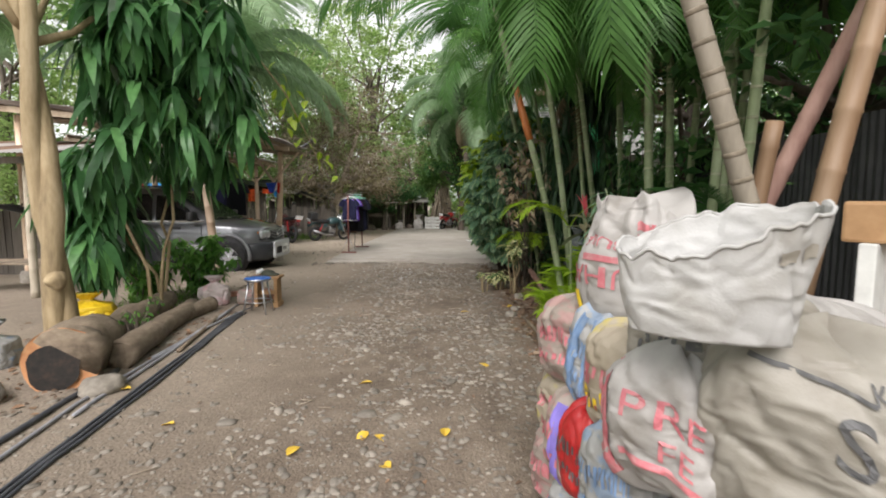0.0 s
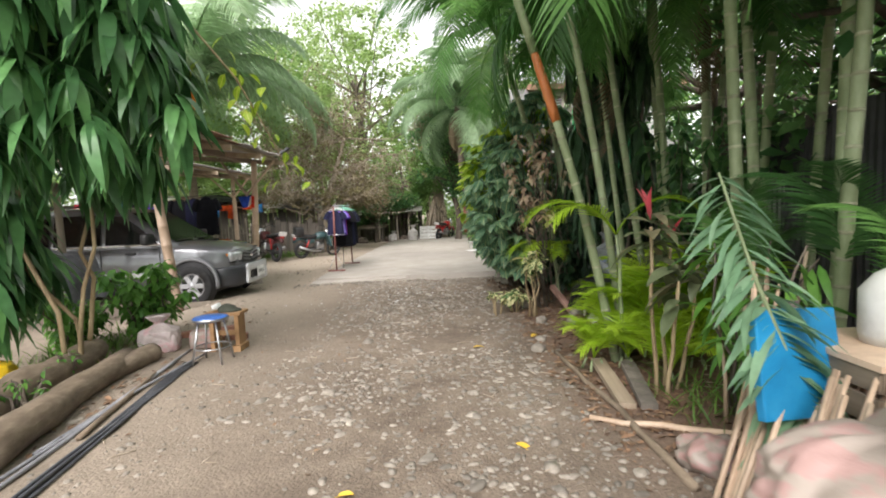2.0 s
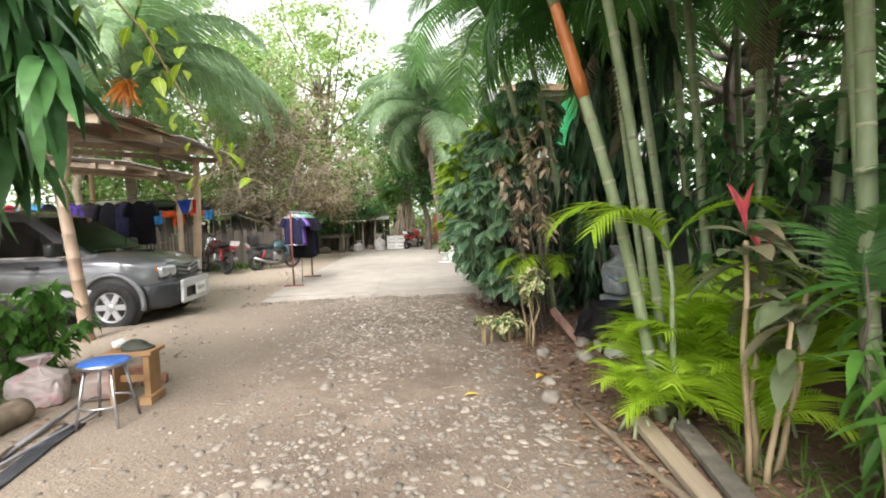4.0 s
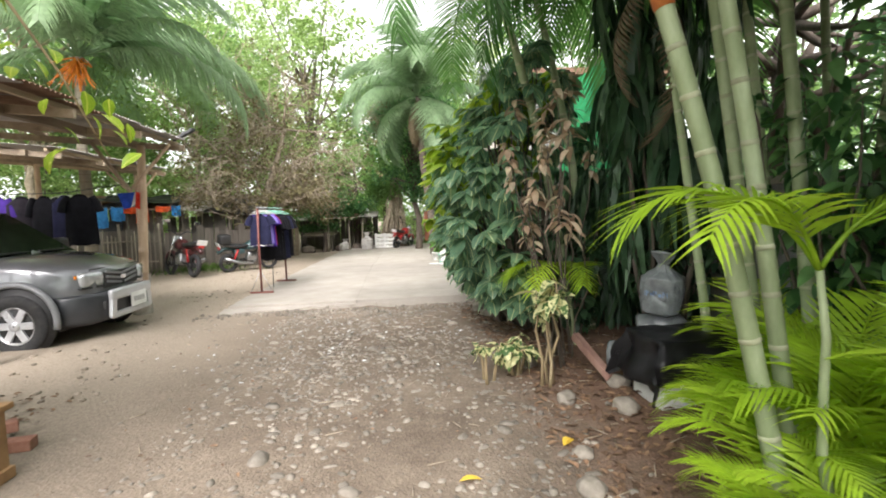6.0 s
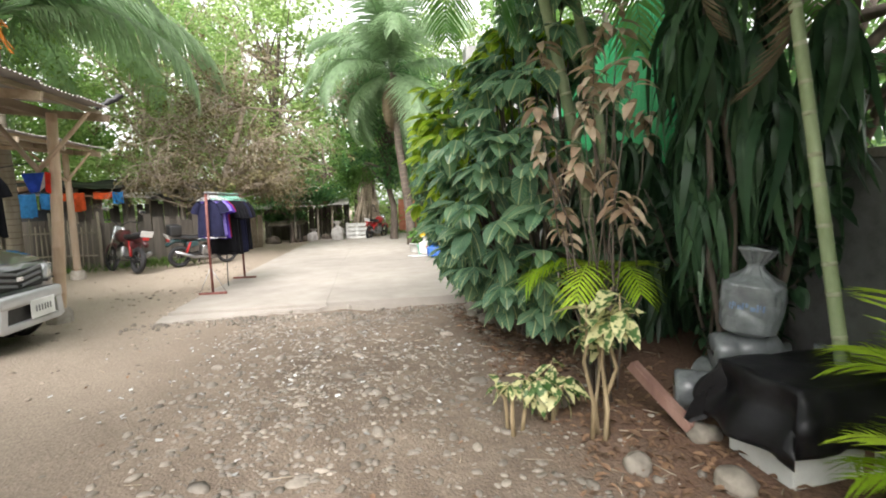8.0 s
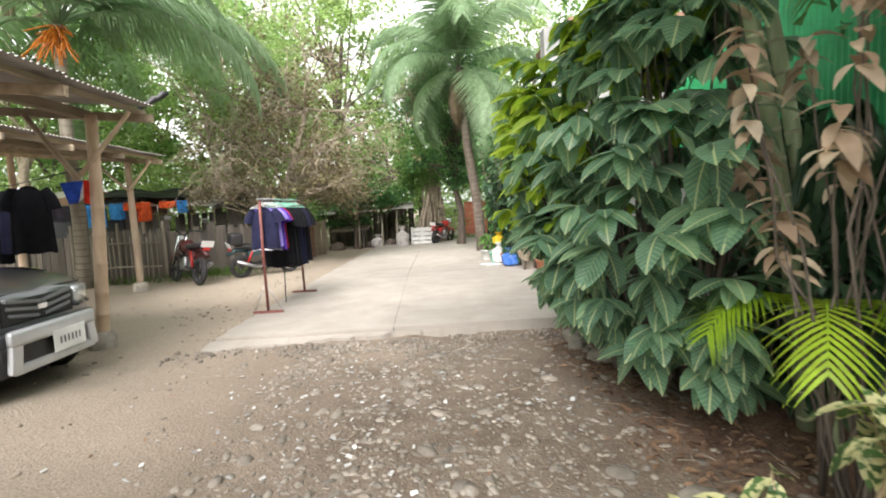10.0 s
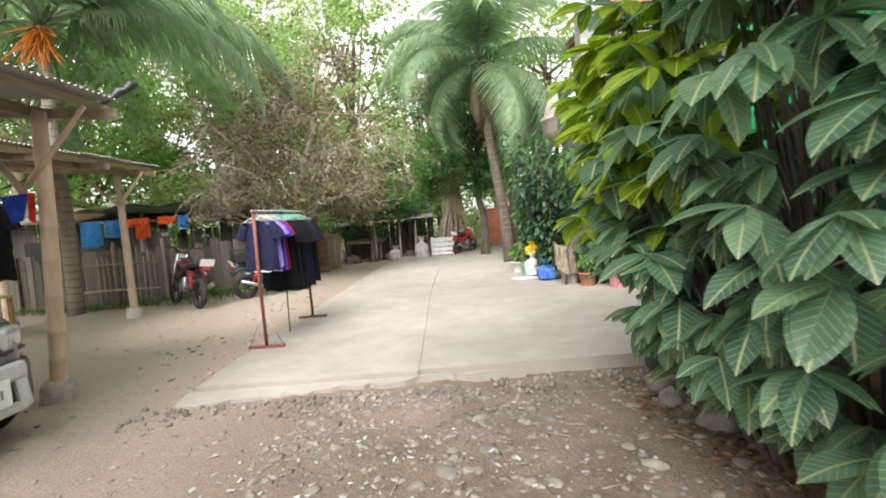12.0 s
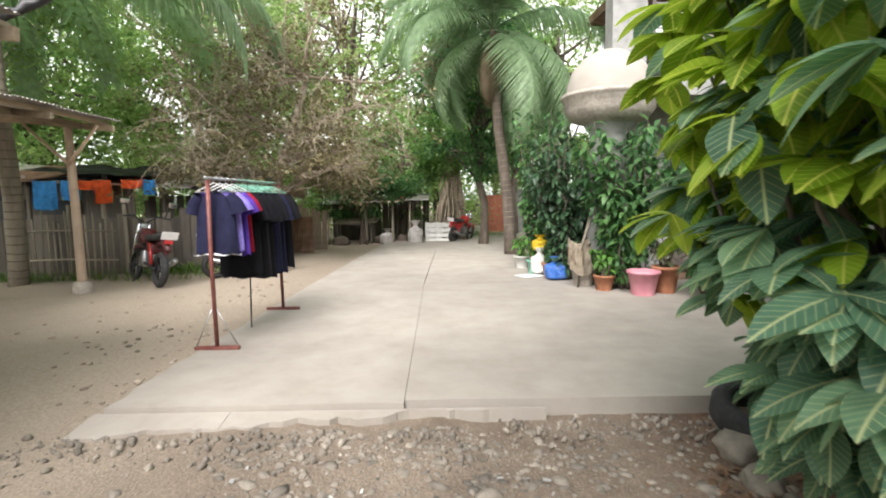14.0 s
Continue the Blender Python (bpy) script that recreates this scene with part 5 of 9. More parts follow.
def hanging_dracaena(at, seed, low, high, wide, label):
    """Old cane plant whose long dark leaves hang in tiers."""
    r = random.Random(seed)
    t = thing("dracaena", at, label, "shrub")
    V, F, U = blade(0.5, 0.07, 6, 1.3, 0.3, 0.4)
    mats, stems = [], []
    for i in range(46):
        w, k = r.uniform(0, 6.283), r.random() ** 0.5 * wide
        h = Vector((math.cos(w) * k, math.sin(w) * k, r.uniform(low, high)))
        mats += rosette_leaves(r, h, 26, 1.0, 0.5, 0.6)
        if i % 9 == 0:
            stems.append((bent((h.x * 0.3, h.y * 0.3, -0.05), h, 5, 0.06, r=r), [0.03, 0.028, 0.025, 0.022, 0.02, 0.014]))
    # L_SHADE holds shade in the leaf colour itself.
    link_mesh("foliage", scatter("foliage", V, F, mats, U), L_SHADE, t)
    tubes("stems", stems, DARK_BARK, t)


hanging_dracaena((2.45, 8.75, -0.05), 155, 1.5, 3.9, 0.55, "tall cane plant with tiers of dark hanging leaves")
# Added dark filler: stands for the deep shade behind the veined shrub.
hanging_dracaena((2.65, 10.4, -0.05), 156, 0.5, 2.0, 0.55, "added dark filler plant standing for shade behind a veined shrub")

# ---- house behind the pots ----
def build_house():
    h = thing("house", (2.75, 19.0, 0), "two storey grey concrete house with an open upper porch", "house")
    part("wall", boxed((5.0, 0.2, 3.4), (3.2, 0.6, 1.6)), GREY_WALL, h)
    part("wall", boxed((0.2, 2.2, 3.4), (0.8, 1.8, 1.6)), GREY_WALL, h)
    part("upper_floor", boxed((5.6, 3.6, 0.25), (2.95, 1.1, 3.28), bevel=0.015), GREY_WALL, h)
    part("parapet", boxed((4.2, 0.14, 0.62), (3.05, -0.62, 3.72), bevel=0.01), GREY_WALL, h)
    part("pillar", boxed((0.6, 0.4, 1.9), (0.07, -0.45, 4.32), bevel=0.012), GREY_WALL, h)
    part("pillar", boxed((0.4, 0.4, 1.6), (4.6, -0.45, 4.6), bevel=0.012), GREY_WALL, h)
    part("upper_wall", boxed((5.0, 0.15, 1.9), (3.3, 2.9, 4.35)), GREY_WALL, h)
    part("roof", boxed((5.4, 3.4, 0.18), (3.0, 0.9, 5.4), (3, 0, 0)), RUST, h)
    part("roof_beam", boxed((5.2, 0.14, 0.2), (2.9, -0.45, 5.2)), BOARD, h)
    w = part("window", boxed((0.9, 0.06, 0.08), (1.05, -0.45, 5.08)), BOARD, h)
    for x in (0.55, 1.55):
        part("window_frame", boxed((0.07, 0.08, 1.15), (x, -0.45, 4.56)), BOARD, w)
    for k in range(11):
        part("slat", boxed((0.93, 0.09, 0.01), (1.05, -0.45, 4.1 + 0.085 * k), (35, 0, 0)), GREY_WALL, w)
    part("door", boxed((0.9, 0.05, 2.0), (1.9, 0.47, 0.95)), BOARD, h)


build_house()


def build_basin():
    """Round concrete basin with a domed grey cover, on a pedestal among shrubs."""
    b = thing("covered_basin", (2.33, 17.9, -0.05), "round concrete basin under a pale dome cover", "water tank")
    lathe("pedestal", [(0.34, 0), (0.3, 2.5), (0.42, 2.67)], GREY_WALL, b)
    lathe("bowl", [(0.4, 2.66), (0.6, 2.72), (0.72, 2.88), (0.75, 3.06), (0.78, 3.08), (0.78, 3.13), (0.7, 3.13)], ROUGH_CONCRETE, b, "stained concrete bowl", 36)
    lathe("cover", [(0.7, 3.136), (0.68, 3.3), (0.6, 3.52), (0.45, 3.7), (0.24, 3.82), (0.02, 3.86)], CONCRETE, b, "pale domed cover", 36)


build_basin()
# The first shrub's leaf colour carries the shade behind the pots.
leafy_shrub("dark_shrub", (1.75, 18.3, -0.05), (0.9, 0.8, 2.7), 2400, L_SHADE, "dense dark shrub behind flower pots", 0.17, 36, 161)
leafy_shrub("dark_shrub", (2.42, 17.25, -0.05), (0.85, 0.55, 2.75), 2600, L_DARK, "dense dark shrub behind flower pots", 0.17, 30, 162)
leafy_shrub("dark_shrub", (3.3, 16.4, -0.05), (0.8, 0.8, 2.6), 1500, L_DARK, "dense dark shrub in front of a house", 0.18, 26, 163)
leafy_shrub("green_shrub", (1.7, 20.2, -0.05), (0.8, 0.8, 3.4), 1900, L_DARK, "tall green shrub beside the driveway", 0.17, 30, 164)


# ---- carports ----
def bamboo(parent, a, b, rad, material=None, name="post", label="", nodes=True, lean=0.0):
    """A culm with swollen nodes in one mesh."""
    a, b = Vector(a), Vector(b)
    length = (b - a).length
    pts, rr = [], []
    s = 0.0
    step = 0.32
    d = (b - a) / length
    bow = rnd.uniform(-0.012, 0.012) * length
    side = d.cross(Vector((0.3, 0.9, 0.1))).normalized()
    k = 0
    def put(s, r):
        pts.append(a + d * s + side * bow * math.sin(math.pi * s / length))
        rr.append(r)
    put(0, rad)
    s = step * rnd.uniform(0.3, 0.9)
    while s < length - 0.06:
        taper = 1 - 0.18 * s / length
        put(s - 0.015, rad * taper)
        put(s, rad * taper * 1.1)
        put(s + 0.015, rad * taper)
        s += step * rnd.uniform(0.85, 1.15)
    put(length, rad * 0.82)
    return tube(name, pts, rr, material or BAMBOO, parent, label, 12)


def roof_bay(parent, x_low, x_high, z_low, z_high, y0, y1, seed):
    """Sheets side by side along the eave, on purlins and rafters."""
    r = random.Random(seed)
    y = y0
    k = 0
    slope = Vector((x_high - x_low, 0, z_high - z_low))
    while y < y1 - 0.3:
        w = min(0.8, y1 - y)
        jx = r.uniform(-0.07, 0.07)
        lift = 0.012 * (k % 2)
        a = Vector((x_low + jx, y, z_low + lift))
        corrugated("roof_sheet", w + 0.04, slope.length + r.uniform(-0.1, 0.1), TIN if r.random() < 0.9 else RUST, parent, roof_sheet_pose(a, a + Vector((0, 1, 0)), a + slope), along_bumps=0.012)
        y += 0.76
        k += 1
    for i in range(5):
        p = Vector((x_low, 0, z_low - 0.05)) + slope * (0.04 + 0.92 * i / 4)
        part("purlin", boxed((0.05, y1 - y0, 0.06), (p.x, (y0 + y1) / 2, p.z - 0.01)), PLANK, parent)
    n = max(2, int((y1 - y0) / 1.3) + 1)
    for i in range(n):
        yy = y0 + 0.15 + (y1 - y0 - 0.3) * i / (n - 1)
        part("rafter", boxed((slope.length, 0.05, 0.1), ((x_low + x_high) / 2, yy, (z_low + z_high) / 2 - 0.14), (0, -math.degrees(math.atan2(slope.z, slope.x)) if slope.x > 0 else math.degrees(math.atan2(slope.z, -slope.x)), 0)), PLANK, parent)


def footed_post(parent, x, y, top, rad=0.075, lean=(0, 0)):
    z = ground_z(x, y)
    bamboo(parent, (x, y, z), (x + lean[0], y + lean[1], top), rad)
    lathe("footing", [(0.16, z - 0.06), (0.155, z + 0.14), (0.12, z + 0.2), (0.07, z + 0.2)], ROUGH_CONCRETE, parent, "concrete footing", 14, pose(x, y, 0))


def build_carports():
    c = thing("carport", (0, 0, 0), "bamboo carport with a roof of old metal sheets", "carport")
    roof_bay(c, -3.62, -8.2, 2.82, 3.25, 8.75, 13.5, 5)
    footed_post(c, -4.4, 13.15, 2.72, 0.078, (0.16, 0))
    footed_post(c, -7.6, 13.2, 3.0)
    footed_post(c, -7.7, 9.2, 3.0)
    # brace on the post, and the one on the eave
    bamboo(c, (-4.4, 13.05, 1.95), (-4.95, 13.05, 2.75), 0.035, name="brace")
    bamboo(c, (-4.4, 13.08, 2.0), (-3.75, 13.08, 2.72), 0.03, name="brace")
    part("beam", boxed((0.09, 4.6, 0.11), (-4.38, 11.15, 2.74)), PLANK, c)
    tube("gutter_scrap", [Vector((-3.86 + 0.055 * k, 13.5 + 0.02 * k, 2.84 + 0.035 * k + 0.02 * (k % 2))) for k in range(7)], [0.03, 0.045, 0.03, 0.05, 0.035, 0.05, 0.02], BLACK_PLASTIC, c, "twisted black strip at the eave", 7)
    corrugated("solar_sheet", 1.7, 1.0, TARP, c, roof_sheet_pose((-4.2, 10.6, 3.0), (-4.2, 11.6, 3.0), (-5.2, 10.6, 3.1)), 0.5, 0.003, "dark grey panel lying on the roof")
    d = thing("carport", (0, 0, 0), "second bamboo lean-to with old roof sheets", "carport")
    roof_bay(d, -6.1, -10.6, 2.84, 3.3, 14.0, 18.45, 6)
    footed_post(d, -6.72, 18.1, 2.74, 0.075, (-0.02, 0))
    footed_post(d, -8.85, 17.65, 2.95)
    footed_post(d, -10.2, 14.4, 3.1)
    bamboo(d, (-6.72, 18.0, 2.1), (-7.4, 18.0, 2.75), 0.03, name="brace")
    bamboo(d, (-6.72, 18.03, 2.1), (-6.2, 18.03, 2.72), 0.03, name="brace")
    part("beam", boxed((0.09, 4.3, 0.11), (-6.7, 16.2, 2.76)), PLANK, d)


build_carports()


def forked_post():
    t = thing("bamboo_post", (-4.45, 9.75, -0.08), "forked bamboo post propping up the carport", "post")
    bamboo(t, (0.0, 0, 0), (-0.2, 0.0, 2.05), 0.085, name="culm")
    bamboo(t, (-0.2, 0, 2.0), (-0.5, 0.02, 2.75), 0.05, name="fork")
    bamboo(t, (-0.18, 0, 2.0), (0.0, 0.0, 2.75), 0.045, name="fork")


forked_post()


# ---- the row of shanties ----
def board_wall(parent, a, b, z0, z1, seed, material=None, ragged=0.12, gap=0.006):
    r = random.Random(seed)
    a, b = Vector((*a, 0)), Vector((*b, 0))
    length = (b - a).length
    turn = math.degrees(math.atan2(b.y - a.y, b.x - a.x))
    s = 0.0
    meshes = {}
    while s < length:
        w = r.choice((0.1, 0.13, 0.16, 0.2))
        h = z1 - z0 + r.uniform(-ragged, ragged)
        key = (w, round(h, 1))
        if key not in meshes:
            bm = boxed((w - gap, 0.02, key[1]), (0, 0, key[1] / 2))
            me = bpy.data.meshes.new("board")
            bm.to_mesh(me)
            bm.free()
            meshes[key] = me
        p = a + (b - a) * ((s + w / 2) / length)
        link_mesh("board", meshes[key], material or BOARD, parent, "", pose(p.x, p.y, z0, r.uniform(-1, 1), r.uniform(-1.5, 1.5), turn) @ Matrix.Translation((0, r.uniform(-0.008, 0.008), 0)))
        s += w


def slat_fence(parent, a, b, h, seed, gap=0.11, material=None):
    r = random.Random(seed)
    a, b = Vector(a), Vector(b)
    n = int((b - a).length / gap)
    for i in range(n + 1):
        p = a.lerp(b, i / n)
        tube("slat", [p, p + Vector((r.uniform(-0.04, 0.04), 0, h * r.uniform(0.85, 1.08)))], [0.018, 0.015], material or BAMBOO_GREY, parent, sides=6)
    for z in (0.3, 0.75):
        tube("rail", [a + Vector((-0.1, -0.03, h * z)), a.lerp(b, 0.5) + Vector((0, -0.03, h * z + 0.02)), b + Vector((0.1, -0.03, h * z))], 0.02, material or BAMBOO_GREY, parent, sides=6)


def build_shanties():
    s = thing("shanty", (0, 0, 0), "row of low shanties of grey boards and old sheets", "shack")
    board_wall(s, (-11.5, 20.9), (-7.4, 20.9), -0.12, 1.95, 1)
    board_wall(s, (-7.4, 21.3), (-4.9, 22.4), -0.12, 1.6, 2)
    board_wall(s, (-13.0, 18.0), (-11.5, 20.9), -0.12, 2.0, 3)
    for k in range(7):
        a = Vector((-11.6 + 0.78 * k, 20.45 + 0.1 * max(0, k - 4), 2.02 - 0.04 * k))
        corrugated("roof_sheet", 0.84, 2.6, RUST if k % 3 else TIN, s, roof_sheet_pose(a, a + Vector((1, 0.06, -0.03)), a + Vector((0, 2.5, 0.45))), along_bumps=0.02)
    for k in range(3):
        a = Vector((-6.2 + 0.78 * k, 21.2 + 0.3 * k, 1.72 - 0.06 * k))
        corrugated("roof_sheet", 0.84, 2.2, TIN if k % 2 else RUST, s, roof_sheet_pose(a, a + Vector((1, 0.4, -0.05)), a + Vector((-0.3, 2.0, 0.3))), along_bumps=0.02)
    for x, y in ((-11.3, 20.6), (-9.6, 20.65), (-8.0, 20.7), (-6.9, 21.2), (-5.6, 21.7)):
        bamboo(s, (x, y, -0.1), (x, y, 1.95), 0.05, BAMBOO_GREY)
    # No real openings: solid black panels paint the shade inside them.
    part("doorway", boxed((0.85, 0.05, 1.6), (-9.0, 20.83, 0.7)), BLACK_PLASTIC, s, "black panel for the shade in an open doorway")
    part("window", boxed((1.3, 0.04, 0.55), (-10.4, 20.84, 1.25)), BLACK_PLASTIC, s, "black panel for the shade in an open window")
    f = thing("bamboo_fence", (0, 0, -0.1), "low fence of thin bamboo slats in front of the shanties", "fence")
    slat_fence(f, (-8.9, 19.55, 0), (-7.05, 19.5, 0), 1.3, 4, 0.13)
    g = thing("board_fence", (0, 0, -0.1), "weathered grey board fence beside the motorbike", "fence")
    board_wall(g, (-6.9, 20.3), (-4.7, 21.6), 0, 1.3, 15)
    board_wall(g, (-12.0, 19.75), (-6.95, 20.25), 0, 1.25, 16)
    for k in range(5):
        bamboo(g, (-11.6 + 1.1 * k, 19.72 + 0.11 * k, 0), (-11.6 + 1.1 * k, 19.72 + 0.11 * k, 1.5), 0.04, BAMBOO_GREY)
    # low sheet and board front further up the row
    p = thing("shed_front", (0, 0, -0.1), "low shed front of worn boards and rusty sheet", "shed")
    board_wall(p, (-4.9, 24.5), (-4.1, 24.9), 0, 1.25, 6, PLANK)
    corrugated("sheet", 0.7, 1.05, RUST, p, roof_sheet_pose((-4.85, 24.2, 0), (-4.15, 24.0, 0), (-4.85, 24.2, 1)))


build_shanties()


def draped(name, at, w, h, material, label, category, turn=0.0, sag=0.06, fold=0.03, seed=0, nx=22, ny=16, group=""):
    """A hanging piece of cloth with folds and thickness, x across, hanging down."""
    bm = bmesh.new()
    grid = {}
    for j in range(ny + 1):
        for i in range(nx + 1):
            u, v = i / nx, j / ny
            x = (u - 0.5) * w * (1 + 0.08 * v * noise.noise((u * 3, seed, 0)))
            y = fold * v ** 0.5 * math.sin(u * 9 + 2 * noise.noise((u * 2, v, seed)) + seed) + fold * noise.noise((u * 4, v * 2, seed + 5))
            z = -h * v - sag * math.sin(math.pi * u) - 0.04 * h * noise.noise((u * 5, 7, seed)) * v
            grid[i, j] = bm.verts.new((x, y, z))
    for j in range(ny):
        for i in range(nx):
            bm.faces.new((grid[i, j], grid[i + 1, j], grid[i + 1, j + 1], grid[i, j + 1]))
    bmesh.ops.solidify(bm, geom=bm.faces[:], thickness=0.006)
    ob = part(name, bm, material, smooth=True, m=pose(*at, 0, 0, turn))
    return tagged(ob, label, category, group)


def canopy(name, corners, material, label, sag=0.25, seed=0, category="tarp", n=14):
    """A tarp stretched between four corners that sags between them."""
    a, b, c, d = [Vector(p) for p in corners]
    bm = bmesh.new()
    g = {}
    for j in range(n + 1):
        for i in range(n + 1):
            u, v = i / n, j / n
            p = (a.lerp(b, u)).lerp(d.lerp(c, u), v)
            p.z -= sag * math.sin(math.pi * u) * math.sin(math.pi * v) + 0.09 * noise.noise((u * 4, v * 4, seed))
            g[i, j] = bm.verts.new(p)
    for j in range(n):
        for i in range(n):
            bm.faces.new((g[i, j], g[i + 1, j], g[i + 1, j + 1], g[i, j + 1]))
    bmesh.ops.solidify(bm, geom=bm.faces[:], thickness=0.008)
    return tagged(part(name, bm, material, smooth=True), label, category)


canopy("dark_tarp", [(-9.6, 20.2, 2.15), (-6.9, 20.6, 2.0), (-6.9, 22.6, 2.3), (-9.6, 22.6, 2.4)], BLACK_TARP, "black tarp spread over a shanty roof", 0.1, 1)
canopy("dark_tarp", [(-6.9, 23.2, 1.75), (-5.0, 23.6, 1.5), (-5.4, 25.5, 2.35), (-7.2, 25.5, 2.5)], TARP, "dark grey tarp stretched as an awning", 0.12, 2)
canopy("dark_tarp", [(-6.3, 21.0, 1.75), (-5.0, 21.6, 1.6), (-5.0, 23.0, 1.95), (-6.5, 22.8, 2.1)], TARP, "dark grey tarp stretched as an awning", 0.1, 3)
for x, w, h, mt, lab in ((-9.0, 0.5, 0.62, C_BLUE, "sky blue shirt hung on the shanty eave"), (-8.45, 0.4, 0.42, C_BLUE, "sky blue cloth hung on the shanty eave"), (-8.0, 0.55, 0.2, C_ORANGE, "orange cloth strip hung on the shanty eave"),
                         (-7.75, 0.35, 0.5, C_ORANGE, "orange cloth hung on the shanty eave"), (-7.1, 0.5, 0.18, C_ORANGE, "orange cloth strip hung on the shanty eave"), (-6.75, 0.26, 0.32, C_BLUE, "small blue cloth hung on the shanty eave"), (-9.9, 0.6, 0.4, C_GREY, "dark cloth hung on the shanty eave")):
    draped("hung_cloth", (x, 20.38, 1.93), w, h, mt, lab, "cloth", 0, 0.02, 0.03, x)


# ---- open shed at the end of the drive ----
def build_open_shed():
    s = thing("open_shed", (0, 0, -0.12), "low open shed of dark poles and sheets", "shed")
    for x in (-4.3, -3.0, -2.1, -1.5):
        for y in (26.6, 28.6):
            bamboo(s, (x, y, 0), (x, y, 1.45), 0.045, BAMBOO_GREY)
    for k in range(5):
        a = Vector((-4.6 + 0.74 * k, 26.2, 1.42 + 0.02 * k))
        corrugated("roof_sheet", 0.8, 2.8, RUST if k % 2 else TIN, s, roof_sheet_pose(a, a + Vector((1, 0, 0)), a + Vector((0, 2.7, 0.25))), along_bumps=0.02)
    board_wall(s, (-4.6, 28.8), (-0.9, 28.8), 0, 1.5, 8)
    part("bench", boxed((1.4, 0.5, 0.05), (-3.5, 27.2, 0.7)), BOARD, s)
    part("bench_leg", boxed((0.06, 0.4, 0.7), (-4.1, 27.2, 0.35)), BOARD, s)
    part("bench_leg", boxed((0.06, 0.4, 0.7), (-2.9, 27.2, 0.35)), BOARD, s)
    for k in range(6):
        part("stacked_stick", boxed((1.3, 0.05, 0.05), (-3.5 + 0.05 * k, 27.0 + 0.07 * k, 0.76 + 0.055 * (k % 3)), (0, 0, 4 * (k % 3) - 4)), BAMBOO_GREY, s)
    f = thing("rusty_gate", (2.1, 31.0, -0.1), "rust red corrugated gate beside a white post", "gate")
    corrugated("sheet", 1.1, 1.65, RED_SHEET, f, roof_sheet_pose((-0.6, 0, 0), (0.5, 0, 0), (-0.6, 0, 1)))
    part("door", boxed((0.5, 0.05, 1.85), (0.8, 0, 0.93)), GREY_WALL, f)
    part("post", boxed((0.28, 0.28, 2.4), (1.35, -0.2, 1.2), bevel=0.01), WHITE_PAINT, f)


RED_SHEET = surf("rust_red_sheet", [(0.3, 0.09, 0.05), (0.42, 0.15, 0.09), (0.5, 0.24, 0.16)], 6, 0.7, bump=0.2)
build_open_shed()


# ---- open shelter on the west side ----
def build_west_shelter():
    s = thing("shelter", (0, 0, -0.05), "open shelter of dark poles with a low old roof", "shed")
    for x, y in ((-6.3, 7.6), (-6.3, 9.8), (-9.4, 7.6), (-9.4, 9.8)):
        bamboo(s, (x, y, 0), (x, y, 2.2), 0.06, BAMBOO_GREY)
    for k in range(5):
        a = Vector((-9.9 + 0.78 * k, 7.2, 2.2))
        corrugated("roof_sheet", 0.84, 3.2, RUST if k % 2 else TIN, s, roof_sheet_pose(a, a + Vector((1, 0, 0)), a + Vector((0, 3.1, 0.5))), along_bumps=0.02)
    part("beam", boxed((4.0, 0.08, 0.1), (-8.0, 7.5, 2.12)), BOARD, s)
    part("beam", boxed((4.0, 0.08, 0.1), (-8.0, 9.9, 2.5)), BOARD, s)
    board_wall(s, (-10.4, 10.1), (-7.6, 10.1), 0, 1.3, 11)
    for k in range(3):
        part("bench_plank", boxed((1.9, 0.16, 0.035), (-7.2, 7.9 + 0.2 * k, 0.52), (0, 0, 2 * k)), PLANK, s)
    for x in (-8.0, -6.4):
        part("bench_leg", boxed((0.08, 0.5, 0.5), (x, 8.1, 0.25)), PLANK, s)
    canopy("grey_tarp_cover", [(-7.9, 8.3, 1.4), (-5.3, 8.3, 1.02), (-5.25, 9.05, 0.98), (-7.9, 9.4, 1.4)], TARP, "grey tarp thrown over a low frame", 0.1, 7)
    canopy("grey_tarp_cover", [(-5.3, 8.28, 1.04), (-5.25, 9.05, 0.98), (-4.98, 8.95, 0.4), (-5.0, 8.1, 0.35)], TARP, "grey tarp hanging over a low frame", -0.12, 8)
    f = thing("tarp_frame", (0, 0, -0.05), "low bamboo frame under a tarp", "frame")
    for x, y in ((-7.8, 8.4), (-5.4, 8.4), (-5.4, 8.95), (-7.8, 9.3)):
        bamboo(f, (x, y, 0), (x, y, 1.33 if x < -7 else 0.98), 0.035, BAMBOO_GREY)


build_west_shelter()

# ---- parked car ----
def mirror_loft(stations, ring):
    """Loft of cross-sections along x, each mirrored in y. ring(station) gives half a section, bottom to top."""
    bm = bmesh.new()
    rows = []
    for st in stations:
        half = ring(st)
        pts = [(-y, z) for y, z in half] + [(y, z) for y, z in reversed(half)]
        rows.append([bm.verts.new((st[0], y, z)) for y, z in pts])
    n = len(rows[0])
    for a, b in zip(rows, rows[1:]):
        for i in range(n):
            bm.faces.new((a[i], a[(i + 1) % n], b[(i + 1) % n], b[i]))
    bm.faces.new(rows[0])
    bm.faces.new(rows[-1][::-1])
    bmesh.ops.recalc_face_normals(bm, faces=bm.faces)
    return bm


